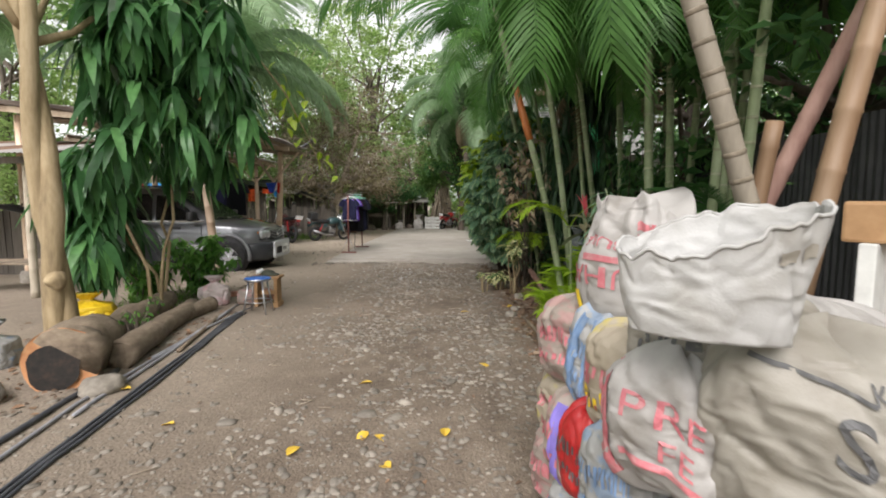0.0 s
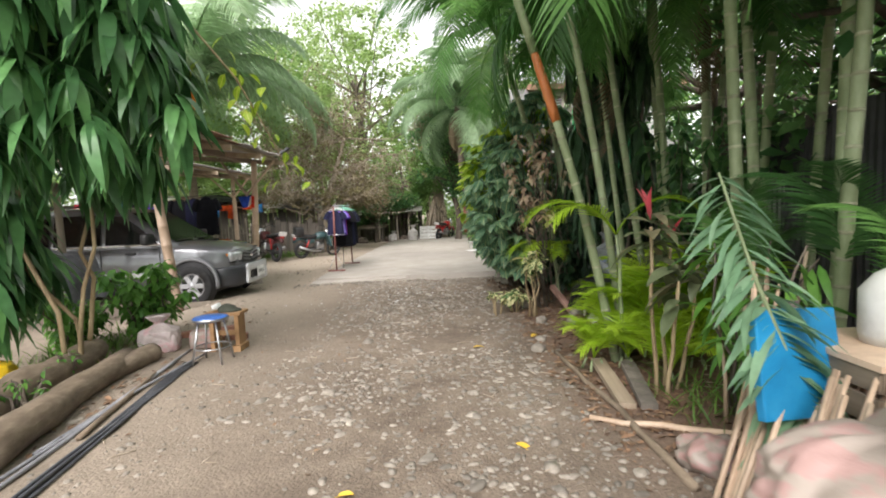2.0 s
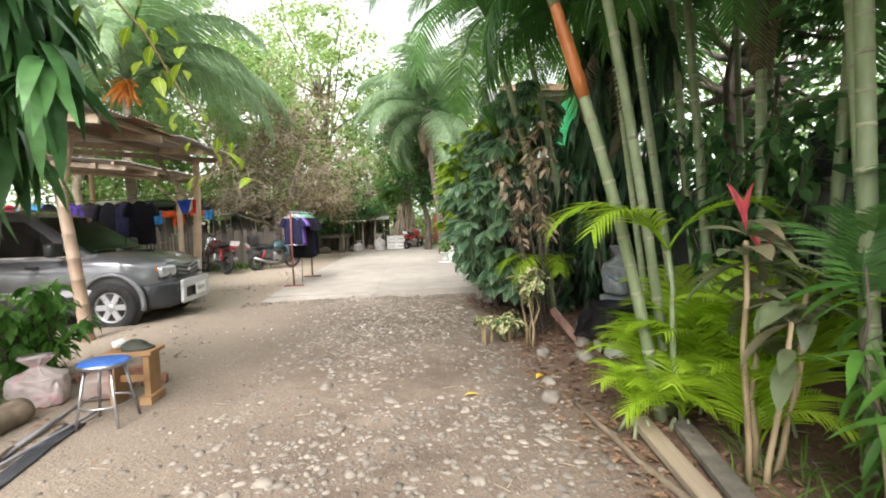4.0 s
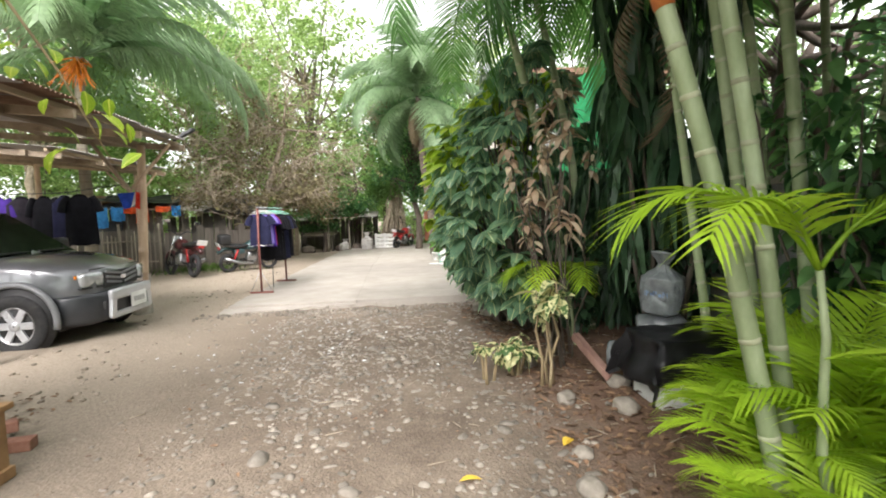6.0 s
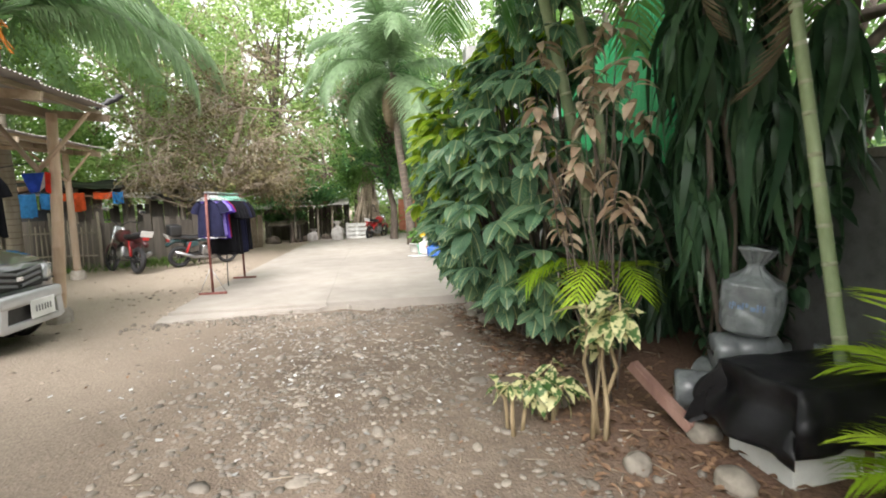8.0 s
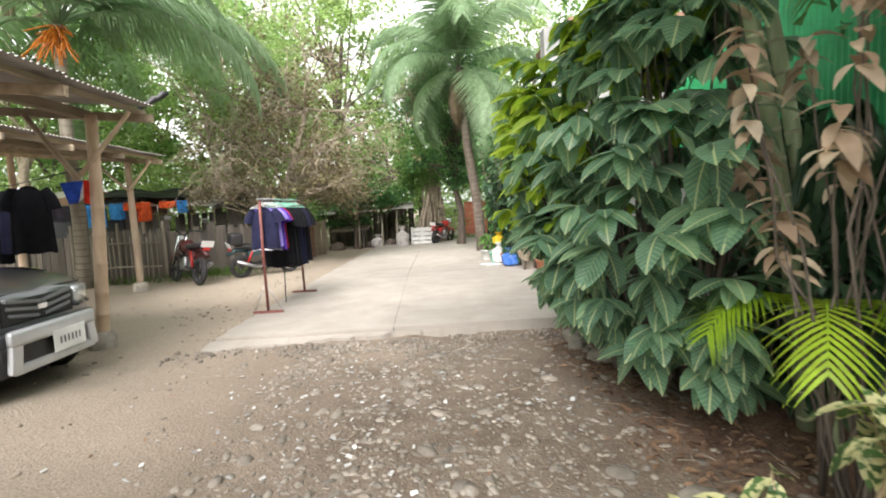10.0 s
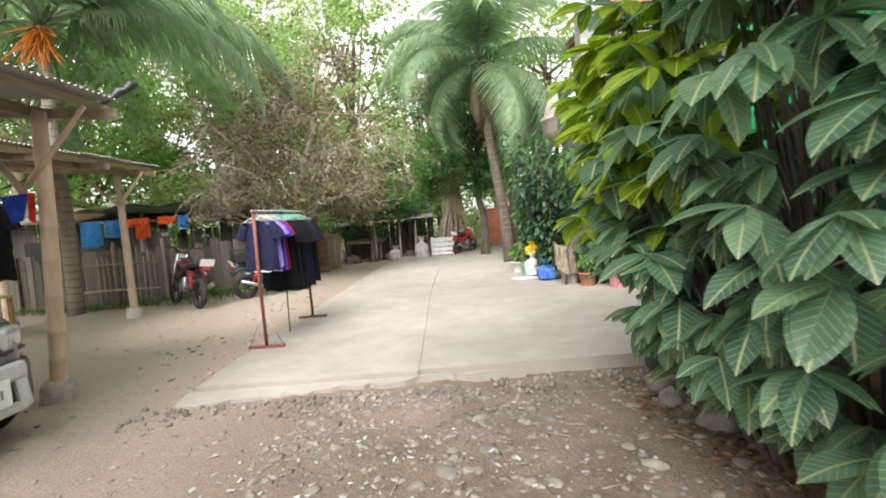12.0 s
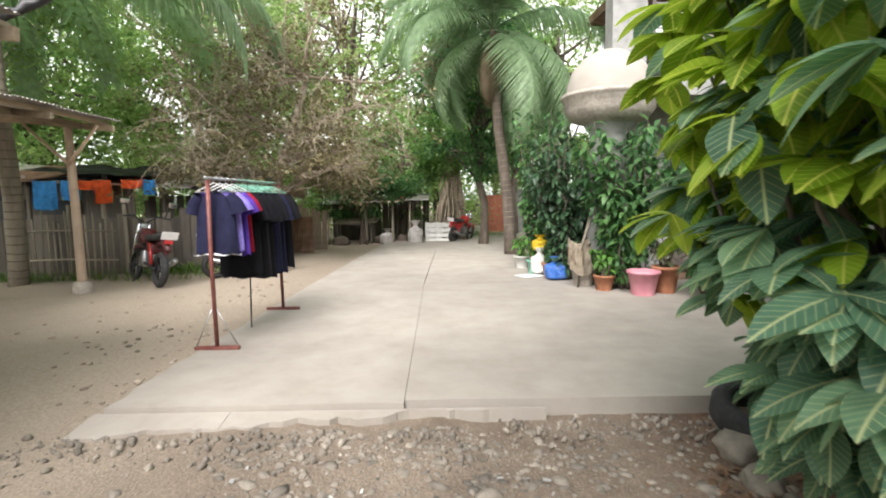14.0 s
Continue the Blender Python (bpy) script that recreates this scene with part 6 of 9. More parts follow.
def wheel_part(parent, x, y, z, r=0.34, width=0.2):
    side = 1 if y > 0 else -1
    m = pose(x, y, z, 90, 0, 0)
    prof = [(r * 0.62, -width / 2), (r * 0.9, -width / 2), (r * 0.98, -width * 0.4), (r, -width * 0.2), (r, width * 0.2), (r * 0.98, width * 0.4), (r * 0.9, width / 2), (r * 0.62, width / 2), (r * 0.6, width * 0.3), (r * 0.6, -width * 0.3), (r * 0.62, -width / 2)]
    w = lathe("wheel", prof, RUBBER, parent, "", 32, m)
    zo = -side * width * 0.36
    lathe("rim", [(r * 0.6, zo + side * 0.03), (r * 0.63, zo - side * 0.02), (r * 0.56, zo - side * 0.015), (r * 0.54, zo + side * 0.05), (0.01, zo + side * 0.06)], STEEL, w, "silver alloy rim", 28)
    for k in range(6):
        a = 2 * math.pi * k / 6
        part("spoke", boxed((r * 0.5, 0.075, 0.03), (r * 0.31 * math.cos(a), r * 0.31 * math.sin(a), zo - side * 0.004), (0, 0, math.degrees(a)), 0.006), CAR_TRIM, w)
    lathe("hub", [(0.01, zo - side * 0.03), (0.055, zo - side * 0.028), (0.065, zo)], CAR_TRIM, w, "", 14)
    return w


def build_car():
    c = thing("car", (-5.98, 11.56, -0.14), "dark grey parked utility wagon with a silver front guard", "car")
    st = [(-2.15, 0.42, 0.93, 0.76), (-2.08, 0.34, 1.0, 0.81), (-1.8, 0.3, 1.03, 0.84), (-0.6, 0.29, 1.04, 0.85), (0.6, 0.29, 1.05, 0.85), (0.95, 0.29, 1.06, 0.85), (1.25, 0.3, 1.05, 0.85), (1.6, 0.31, 1.01, 0.84),
          (1.88, 0.33, 0.95, 0.8), (2.02, 0.36, 0.9, 0.74), (2.1, 0.42, 0.84, 0.66)]
    def ring(s):
        x, zb, zt, w = s
        zm = (zb + zt) / 2
        return [(0.0, zb), (w * 0.8, zb), (w * 0.96, zb + 0.06), (w * 0.99, zm - 0.1), (w, zm + 0.04), (w * 0.985, zt - 0.13), (w * 0.94, zt - 0.045), (w * 0.82, zt - 0.005), (w * 0.4, zt + 0.028), (0.0, zt + 0.035)]
    body = part("body", mirror_loft(st, ring), CAR_PAINT, c, smooth=True)
    gh = [(-2.06, 1.0, 1.02, 0.79, 0.79), (-1.98, 1.0, 1.5, 0.79, 0.72), (-1.85, 1.0, 1.66, 0.79, 0.67), (-0.9, 1.0, 1.71, 0.8, 0.67), (-0.1, 1.0, 1.69, 0.8, 0.67), (0.12, 1.0, 1.63, 0.8, 0.68), (0.55, 1.0, 1.34, 0.8, 0.72), (1.0, 1.0, 1.04, 0.8, 0.78)]
    def gring(s):
        x, zb, zt, wb, wt = s
        return [(0.0, zb), (wb, zb), (wb, zb + 0.02), (wb + (wt - wb) * 0.9, zt - 0.08 if zt > zb + 0.2 else zt), (wt * 0.9, zt - 0.01 if zt > zb + 0.2 else zt + 0.005), (wt * 0.5, zt + 0.015), (0.0, zt + 0.02)]
    part("cabin", mirror_loft(gh, gring), CAR_PAINT, c, smooth=True)
    # windows lie on the sloping cabin sides
    def pane(name, pts, mat=CAR_GLASS):
        bm = bmesh.new()
        f = bm.faces.new([bm.verts.new(p) for p in pts])
        bmesh.ops.solidify(bm, geom=[f], thickness=0.012)
        bmesh.ops.recalc_face_normals(bm, faces=bm.faces)
        return part(name, bm, mat, c)
    for s in (-1, 1):
        lo, hi = 0.815 * s, 0.715 * s
        pane("side_window", [(-1.88, lo, 1.08), (-1.1, lo, 1.08), (-1.1, hi, 1.57), (-1.8, hi, 1.54)])
        pane("side_window", [(-1.02, lo, 1.08), (-0.24, lo, 1.08), (-0.24, hi, 1.585), (-1.02, hi, 1.585)])
        pane("side_window", [(-0.16, lo, 1.08), (0.72, lo, 1.08), (0.36, hi + 0.02 * s, 1.38), (0.12, hi, 1.55), (-0.16, hi, 1.57)])
        part("window_line", boxed((2.7, 0.012, 0.02), (-0.55, 0.822 * s, 1.06)), CHROME, c)
        part("side_strip", boxed((2.3, 0.03, 0.09), (-0.15, 0.86 * s, 0.56), bevel=0.008), CAR_TRIM, c, "silver side strip")
        part("sill", boxed((2.1, 0.05, 0.08), (-0.1, 0.83 * s, 0.31), bevel=0.01), BLACK_PLASTIC, c)
        for x in (-0.35, 0.62):
            part("door_handle", boxed((0.16, 0.03, 0.035), (x - 0.35, 0.862 * s, 0.93), bevel=0.008), BLACK_PLASTIC, c)
            part("door_gap", boxed((0.008, 0.01, 0.62), (x + 0.12, 0.851 * s, 0.72)), BLACK_PLASTIC, c)
        mir = part("wing_mirror", boxed((0.13, 0.24, 0.19), (0.62, 0.95 * s, 1.16), bevel=0.045), BLACK_PLASTIC, c, smooth=True)
        part("mirror_glass", boxed((0.006, 0.16, 0.11), (0.568, 0.94 * s, 1.15)), CHROME, mir)
        part("mirror_lamp", boxed((0.05, 0.012, 0.03), (0.62, 1.032 * s, 1.13)), RED_PLASTIC, mir)
        # wheel wells and flares
        for x in (1.25, -1.32):
            lathe("wheel_well", [(0.01, 0), (0.405, 0), (0.405, 0.05), (0.01, 0.05)], BLACK_PLASTIC, c, "", 28, pose(x, 0.815 * s if s > 0 else -0.862, 0.38, -90 if s > 0 else -90, 0, 0))
            pts = [Vector((x + 0.42 * math.cos(a), 0.862 * s, 0.38 + 0.42 * math.sin(a))) for a in [math.radians(-12 + 204 * i / 18) for i in range(19)]]
            tube("arch_flare", pts, 0.035, CAR_PAINT if x < 0 else GREY_FLARE, c, sides=8)
            wheel_part(c, x, 0.80 * s, 0.35)
        # lamps
        hl = part("headlight", boxed((0.3, 0.3, 0.17), (1.955, 0.585 * s, 0.8), (0, 6, 24 * s), 0.045), LAMP_GLASS, c, "clear headlight", True)
        part("indicator", boxed((0.12, 0.07, 0.13), (1.9, 0.71 * s, 0.79), (0, 0, 34 * s), 0.02), AMBER, hl)
        part("lamp_bezel", boxed((0.3, 0.33, 0.025), (1.955, 0.585 * s, 0.7), (0, 0, 24 * s), 0.008), BLACK_PLASTIC, hl)
        part("tail_light", boxed((0.05, 0.14, 0.5), (-2.12, 0.7 * s, 0.85), bevel=0.01), RED_PLASTIC, c)
        part("roof_rail", boxed((1.7, 0.03, 0.03), (-0.9, 0.58 * s, 1.74), bevel=0.008), BLACK_PLASTIC, c)
        part("fog_lamp", boxed((0.05, 0.17, 0.1), (2.19, 0.56 * s, 0.48), bevel=0.02), BLACK_PLASTIC, c)
    pane("windscreen", [(0.96, -0.7, 1.085), (0.96, 0.7, 1.085), (0.2, 0.6, 1.61), (0.2, -0.6, 1.61)])
    pane("rear_window", [(-2.06, -0.66, 1.1), (-2.06, 0.66, 1.1), (-1.97, 0.6, 1.5), (-1.97, -0.6, 1.5)])
    # front: grille with bars, bumper, silver guard, plate
    g = part("grille", boxed((0.05, 0.92, 0.2), (2.09, 0, 0.76), bevel=0.02), BLACK_PLASTIC, c)
    for k in range(3):
        for side in (-1, 1):
            part("grille_bar", boxed((0.04, 0.42 - 0.03 * k, 0.028), (2.12, 0.215 * side, 0.835 - 0.058 * k), (7 * side, 0, 0), 0.008), GREY_FLARE, g)
    part("badge", boxed((0.015, 0.12, 0.05), (2.14, 0, 0.77), bevel=0.006), CHROME, g)
    bst = [(1.62, 0.3, 0.62, 0.855), (1.9, 0.28, 0.63, 0.84), (2.08, 0.28, 0.63, 0.78), (2.17, 0.3, 0.62, 0.66), (2.2, 0.34, 0.58, 0.6)]
    part("bumper", mirror_loft(bst, lambda q: [(0.0, q[1]), (q[3] * 0.95, q[1]), (q[3], q[1] + 0.06), (q[3], q[2] - 0.04), (q[3] * 0.97, q[2]), (0.0, q[2])]), DARK_PAINT, c, "dark front bumper", True)
    bull = part("front_guard", boxed((0.08, 1.16, 0.13), (2.245, 0, 0.585), bevel=0.035), CAR_TRIM, c, "silver front guard", True)
    part("guard_bar", boxed((0.06, 1.12, 0.075), (2.24, 0, 0.34), bevel=0.025), CAR_TRIM, bull)
    for y in (-0.52, 0.52):
        part("guard_upright", boxed((0.065, 0.13, 0.3), (2.243, y, 0.46), (10 if y > 0 else -10, 0, 0), 0.025), CAR_TRIM, bull)
    part("guard_opening", boxed((0.03, 0.92, 0.2), (2.222, 0, 0.46), bevel=0.01), BLACK_PLASTIC, bull, "dark opening in the guard")
    plate = part("number_plate", boxed((0.012, 0.46, 0.18), (2.29, 0.14, 0.47), bevel=0.004), WHITE_PLATE, c, "white number plate")
    for k in range(6):
        part("plate_bar", boxed((0.004, 0.022, 0.06), (2.299, 0.0 + 0.055 * k, 0.47)), GREY_FLARE, plate)
    part("bonnet_gap", boxed((0.01, 1.3, 0.012), (2.045, 0, 0.905)), BLACK_PLASTIC, c)
    for y in (-0.35, 0.3):
        part("wiper", boxed((0.03, 0.55, 0.015), (0.93, y, 1.12), (0, 0, 6)), BLACK_PLASTIC, c)
    part("underbody", boxed((3.4, 1.5, 0.14), (0, 0, 0.3)), BLACK_PLASTIC, c)


    c.scale = (1.1, 1.1, 1.1)
    for ob in c.children_recursive:
        # short nose ahead of the front axle
        if ob.type == "MESH" and ob.name.split(".")[0] not in ("wheel", "rim", "spoke", "hub", "wheel_well", "arch_flare"):
            for v in ob.data.vertices:
                if v.co.x > 1.25:
                    v.co.y *= 1 - 0.2 * min(1.0, (v.co.x - 1.25) / 0.95) ** 2
                    v.co.x = 1.25 + (v.co.x - 1.25) * 0.77


GREY_FLARE = surf("grey_flare", [(0.16, 0.165, 0.175), (0.2, 0.205, 0.215), (0.24, 0.245, 0.255)], 5, 0.4, metal=0.2, bump=0.0, coarse=0.1)
build_car()


# ---- motorbike and scooter ----
def bike_wheel(parent, x, r, fat):
    V = [(r + fat * math.cos(a), fat * math.sin(a)) for a in [2 * math.pi * k / 10 for k in range(11)]]
    w = lathe("wheel", V, RUBBER, parent, "", 28, pose(x, 0, r + fat, 90, 0, 0))
    lathe("rim", [(r - fat * 0.5, -0.02), (r - fat * 0.3, -0.025), (r - fat * 0.3, 0.025), (r - fat * 0.5, 0.02), (r - fat * 0.5, -0.02)], STEEL, w, "", 28)
    for k in range(10):
        a = 2 * math.pi * k / 10
        tube("spoke", [(0, 0, 0.02 * (-1) ** k), (math.cos(a) * (r - fat * 0.4), math.sin(a) * (r - fat * 0.4), 0)], 0.004, STEEL, w, sides=4)
    lathe("hub", [(0.045, -0.05), (0.05, 0.0), (0.045, 0.05)], BLACK_PLASTIC, w, "", 12)


def motorbike(at, turn, colour, label, scooter=False, lean=8, size=1.0):
    t = thing("motorbike", at, label, "motorbike")
    t.matrix_world = pose(*at, lean, 0, turn) @ Matrix.Diagonal((size, size, size, 1))
    bike_wheel(t, 0.64, 0.24, 0.045)
    bike_wheel(t, -0.62, 0.23, 0.055)
    for s in (-1, 1):
        tube("fork", [(0.64, 0.09 * s, 0.29), (0.5, 0.09 * s, 0.62), (0.36, 0.08 * s, 1.0)], 0.022, CHROME, t)
        tube("swing_arm", [(-0.62, 0.08 * s, 0.29), (-0.1, 0.08 * s, 0.36)], 0.02, BLACK_PLASTIC, t)
        tube("shock", [(-0.5, 0.1 * s, 0.36), (-0.38, 0.1 * s, 0.68)], 0.028, RED_PLASTIC, t)
        tube("handlebar", [(0.34, 0.02 * s, 1.02), (0.33, 0.18 * s, 1.13), (0.22, 0.36 * s, 1.11)], 0.014, BLACK_PLASTIC, t)
        stalk = tube("mirror_stalk", [(0.26, 0.28 * s, 1.12), (0.24, 0.32 * s, 1.27), (0.2, 0.36 * s, 1.33)], 0.007, BLACK_PLASTIC, t)
        part("mirror", boxed((0.03, 0.14, 0.09), (0.19, 0.37 * s, 1.36), (0, -15, 0), 0.012), CHROME, stalk)
        part("footrest", boxed((0.05, 0.12, 0.03), (0.0, 0.22 * s, 0.33)), BLACK_PLASTIC, t)
    tube("down_tube", [(0.36, 0, 0.86), (0.2, 0, 0.55), (0.1, 0, 0.33), (-0.15, 0, 0.33)], 0.03, BLACK_PLASTIC, t)
    tube("top_tube", [(0.36, 0, 0.88), (0.05, 0, 0.72), (-0.3, 0, 0.62), (-0.75, 0, 0.72)], 0.03, BLACK_PLASTIC, t)
    tank = mirror_loft([(0.34, 0.74, 0.84, 0.07), (0.25, 0.68, 0.92, 0.13), (0.05, 0.66, 0.92, 0.15), (-0.14, 0.67, 0.82, 0.09)], lambda q: [(0.0, q[1]), (q[3] * 0.8, q[1]), (q[3], (q[1] + q[2]) / 2), (q[3] * 0.6, q[2]), (0.0, q[2] + 0.01)])
    part("tank", tank, colour, t, smooth=True)
    seat = mirror_loft([(-0.05, 0.76, 0.84, 0.09), (-0.2, 0.73, 0.82, 0.13), (-0.5, 0.75, 0.85, 0.13), (-0.78, 0.82, 0.88, 0.08)], lambda q: [(0.0, q[1]), (q[3], q[1]), (q[3], q[2] - 0.03), (q[3] * 0.8, q[2]), (0.0, q[2])])
    part("seat", seat, BLACK_PLASTIC, t, smooth=True)
    part("engine", boxed((0.3, 0.22, 0.26), (0.06, 0, 0.42), (0, 10, 0), 0.04), STEEL, t, smooth=True)
    for k in range(5):
        part("cooling_fin", boxed((0.2, 0.26, 0.008), (0.12, 0, 0.46 + 0.03 * k), (0, 10, 0)), BLACK_PLASTIC, t)
    tube("exhaust", [(0.15, -0.12, 0.36), (0.05, -0.14, 0.25), (-0.3, -0.15, 0.28), (-0.78, -0.16, 0.45)], [0.02, 0.02, 0.04, 0.045], STEEL, t)
    fender = [Vector((0.64 + 0.31 * math.cos(a), 0, 0.29 + 0.31 * math.sin(a))) for a in [math.radians(20 + 130 * i / 10) for i in range(11)]]
    tube("front_fender", fender, 0.045, colour, t, sides=8)
    tube("rear_fender", [(-0.45, 0, 0.68), (-0.75, 0, 0.72), (-0.95, 0, 0.6)], [0.05, 0.06, 0.05], colour, t, sides=8)
    part("side_panel", boxed((0.3, 0.22, 0.16), (-0.32, 0, 0.62), (0, -10, 0), 0.03), colour, t, smooth=True)
    hl = part("headlight", boxed((0.12, 0.18, 0.18), (0.46, 0, 0.92), bevel=0.05), LAMP_GLASS, t, smooth=True)
    part("tail_light", boxed((0.05, 0.12, 0.06), (-0.9, 0, 0.74), bevel=0.01), RED_PLASTIC, t)
    part("number_plate", boxed((0.012, 0.24, 0.13), (-0.93, 0, 0.84), (0, -25, 0)), WHITE_PLATE, t, "white number plate")
    if scooter:
        part("leg_shield", boxed((0.06, 0.4, 0.5), (0.4, 0, 0.62), (0, -20, 0), 0.03), colour, t, smooth=True)
        part("box", boxed((0.3, 0.32, 0.28), (-0.75, 0, 1.0), bevel=0.05), BLACK_PLASTIC, t, smooth=True)
    tube("side_stand", [(0.0, 0.1, 0.3), (-0.05, 0.22, 0.03)], 0.012, BLACK_PLASTIC, t)


MAROON = surf("maroon_plastic", [(0.05, 0.012, 0.013), (0.085, 0.018, 0.02), (0.13, 0.04, 0.04)], 8, 0.4, bump=0.05)
motorbike((-6.15, 19.0, -0.12), 136, MAROON, "dark red trail motorbike parked on its stand by a slat fence", size=1.14)
TEAL_PAINT = surf("dark_teal_paint", [(0.02, 0.05, 0.055), (0.03, 0.07, 0.075), (0.05, 0.09, 0.095)], 8, 0.3, bump=0.0)
motorbike((-4.55, 19.9, -0.12), 40, TEAL_PAINT, "dark teal and silver scooter parked under the bare tree", True)


# ---- clothes rack ----
def garment_mesh(name, w, h, seed, sleeves=True, flare=1.15, depth=0.05):
    """A hung blouse or dress: shoulders, sleeves and folds, closed all round."""
    V, F = [], []
    n, rows = 40, 16
    for j in range(rows + 1):
        v = j / rows
        half = w / 2 * (0.32 + 0.68 * min(1, v / 0.12)) * (1 + (flare - 1) * v) if v < 0.12 else w / 2 * (1 + (flare - 1) * v)
        for i in range(n):
            a = 2 * math.pi * i / n
            fold = 1 + 0.28 * v * math.sin(a * 6 + seed + 1.5 * noise.noise((a, v * 2, seed)))
            x = half * math.copysign(abs(math.cos(a)) ** 0.8, math.cos(a))
            y = depth * (0.5 + v) * math.sin(a) * fold
            z = -h * v - 0.05 * abs(x) / (w / 2) * (1 - v) + 0.012 * math.sin(a * 6 + seed) * v
            V.append((x, y, z))
    for j in range(rows):
        for i in range(n):
            k = (i + 1) % n
            F.append((j * n + i, j * n + k, (j + 1) * n + k, (j + 1) * n + i))
    F.append(tuple(range(n)))
    if sleeves:
        for s in (-1, 1):
            pts = [Vector((s * w * 0.4, 0, -0.05)), Vector((s * w * 0.55, 0.01, -0.14 * h - 0.04)), Vector((s * w * 0.62, 0.02, -0.36 * h))]
            v, f = tube_data(pts, [0.055, 0.07, 0.085], 10, False)
            F += [tuple(q + len(V) for q in ff) for ff in f]
            V += v
    return py_mesh(name, V, F, True)


def hanger_on(parent_name, at, turn, material, label):
    h = thing("hanger", at, label, "hanger", "hangers on the rack", turn=turn)
    tube("hook", [(0, 0, 0.0), (0.0, 0, 0.03), (0.02, 0, 0.055), (0.04, 0, 0.04)], 0.005, material, h, sides=5)
    tube("shoulder_bar", [(0, 0, 0), (-0.19, 0, -0.09), (0.19, 0, -0.09), (0, 0, 0)], 0.006, material, h, sides=5)


def build_rack():
    z = SLAB_Z
    t = thing("clothes_rack", (-2.72, 14.31, z), "maroon steel clothes rack standing on the driveway edge", "clothes rack")
    dy = 1.78
    top = 1.68
    for y, m in ((0.0, RUST_PAINT), (dy, RUST_PAINT)):
        x = 0.0 if y == 0 else 0.1
        part("foot", boxed((0.44, 0.05, 0.035), (x, y, 0.018), bevel=0.005), m, t)
        tube("upright", [(x, y, 0.02), (x - 0.01, y, top * 0.5), (x, y, top)], 0.021, m, t)
    tube("rail", [(0.0, -0.06, top), (0.1, dy + 0.06, top)], 0.016, STEEL, t)
    tube("stay", [(0.02, 0.85, 0.0), (0.05, 0.88, top)], 0.009, BLACK_PLASTIC, t)
    tube("stay", [(-0.2, -0.02, 0.03), (-0.01, 0.0, 0.45)], 0.006, STEEL, t)
    tube("stay", [(0.2, 0.02, 0.03), (-0.01, 0.0, 0.45)], 0.006, STEEL, t)
    rows = [(0.12, C_NAVY, "navy blouse with a pale hem", 0.62, True), (0.24, C_LILAC, "lilac blouse", 0.6, True), (0.36, C_PURPLE, "purple blouse", 0.66, True), (0.5, C_RED, "crimson blouse", 0.64, True), (0.62, C_BLACK, "black dress", 0.9, True),
            (0.75, C_BLACK, "black dress", 0.95, True), (0.88, C_GREY, "charcoal dress", 0.98, False), (1.0, C_BLACK, "black dress", 1.0, True), (1.14, C_NAVY, "navy dress", 0.96, False), (1.28, C_BLACK, "black dress", 0.98, True), (1.42, C_NAVY, "navy dress", 1.0, True), (1.56, C_BLACK, "black dress", 0.96, True)]
    for k, (y, mt, lab, h, sl) in enumerate(rows):
        x = -2.72 + 0.1 * y / dy
        mint = k > 3
        hanger_on("hanger", (x, 14.31 + y, z + top - 0.04), rnd.uniform(-14, 14), MINT if mint else WHITE_PLATE, "mint green plastic hanger on the rack" if mint else "white plastic hanger on the rack")
        g = link_mesh("blouse" if h < 0.7 else "dress", garment_mesh("garment", 0.38 + 0.03 * (k % 3), h, k * 1.7, sl), mt, None, "", pose(x, 14.31 + y, z + top - 0.115, 0, 0, rnd.uniform(-16, 16)))
        tagged(g, lab + " hung on the steel rack", "clothes", "clothes on the rack")
    hem = link_mesh("hem_trim", garment_mesh("hem_trim", 0.455, 0.03, 0.0, False, 1.0, 0.078), C_WHITE, None, "", pose(-2.713, 14.43, z + top - 0.115 - 0.6, 0, 0, 6))
    tagged(hem, "pale lace hem strip pinned under a navy blouse", "cloth")


build_rack()


# ---- clothes under the carports ----
def carport_line():
    l = thing("clothes_line", (0, 0, 0), "sagging line strung under the carports", "clothes line")
    tube("rope", [(-9.6, 14.6, 2.12), (-8.0, 14.5, 2.04), (-6.3, 14.45, 2.04), (-4.45, 13.2, 2.1)], 0.008, BLACK_PLASTIC, l, sides=5)
    items = [(-9.2, C_RED, 1.2), (-8.75, C_RED, 1.1), (-8.3, C_BLUE, 0.8), (-7.95, C_BLACK, 1.15), (-7.5, C_PURPLE, 1.1), (-7.1, C_GREY, 1.0), (-6.7, C_BLACK, 1.1), (-6.3, C_NAVY, 0.95), (-5.85, C_BLACK, 0.95)]
    names = {C_RED: "crimson", C_BLUE: "sky blue", C_BLACK: "black", C_PURPLE: "purple", C_NAVY: "navy", C_GREY: "charcoal"}
    for k, (x, mt, h) in enumerate(items):
        y = 14.5 if x < -6.3 else 14.45 - (x + 6.3) * 0.68
        g = link_mesh("dress", garment_mesh("garment", 0.46, h, k * 2.3 + 1, k % 2 == 0), mt, None, "", pose(x, y, 2.0, 0, 0, rnd.uniform(-25, 25)))
        tagged(g, names[mt] + " garment hung under the carport roof", "clothes", "clothes under the carport")
    b = thing("table", (-8.4, 16.4, -0.12), "small wooden table under the carport", "table")
    part("tabletop", boxed((1.2, 0.6, 0.04), (0, 0, 0.75), bevel=0.006), L_TABLE, b)
    for x in (-0.52, 0.52):
        for y in (-0.24, 0.24):
            part("leg", boxed((0.06, 0.06, 0.73), (x, y, 0.365)), WOOD, b)


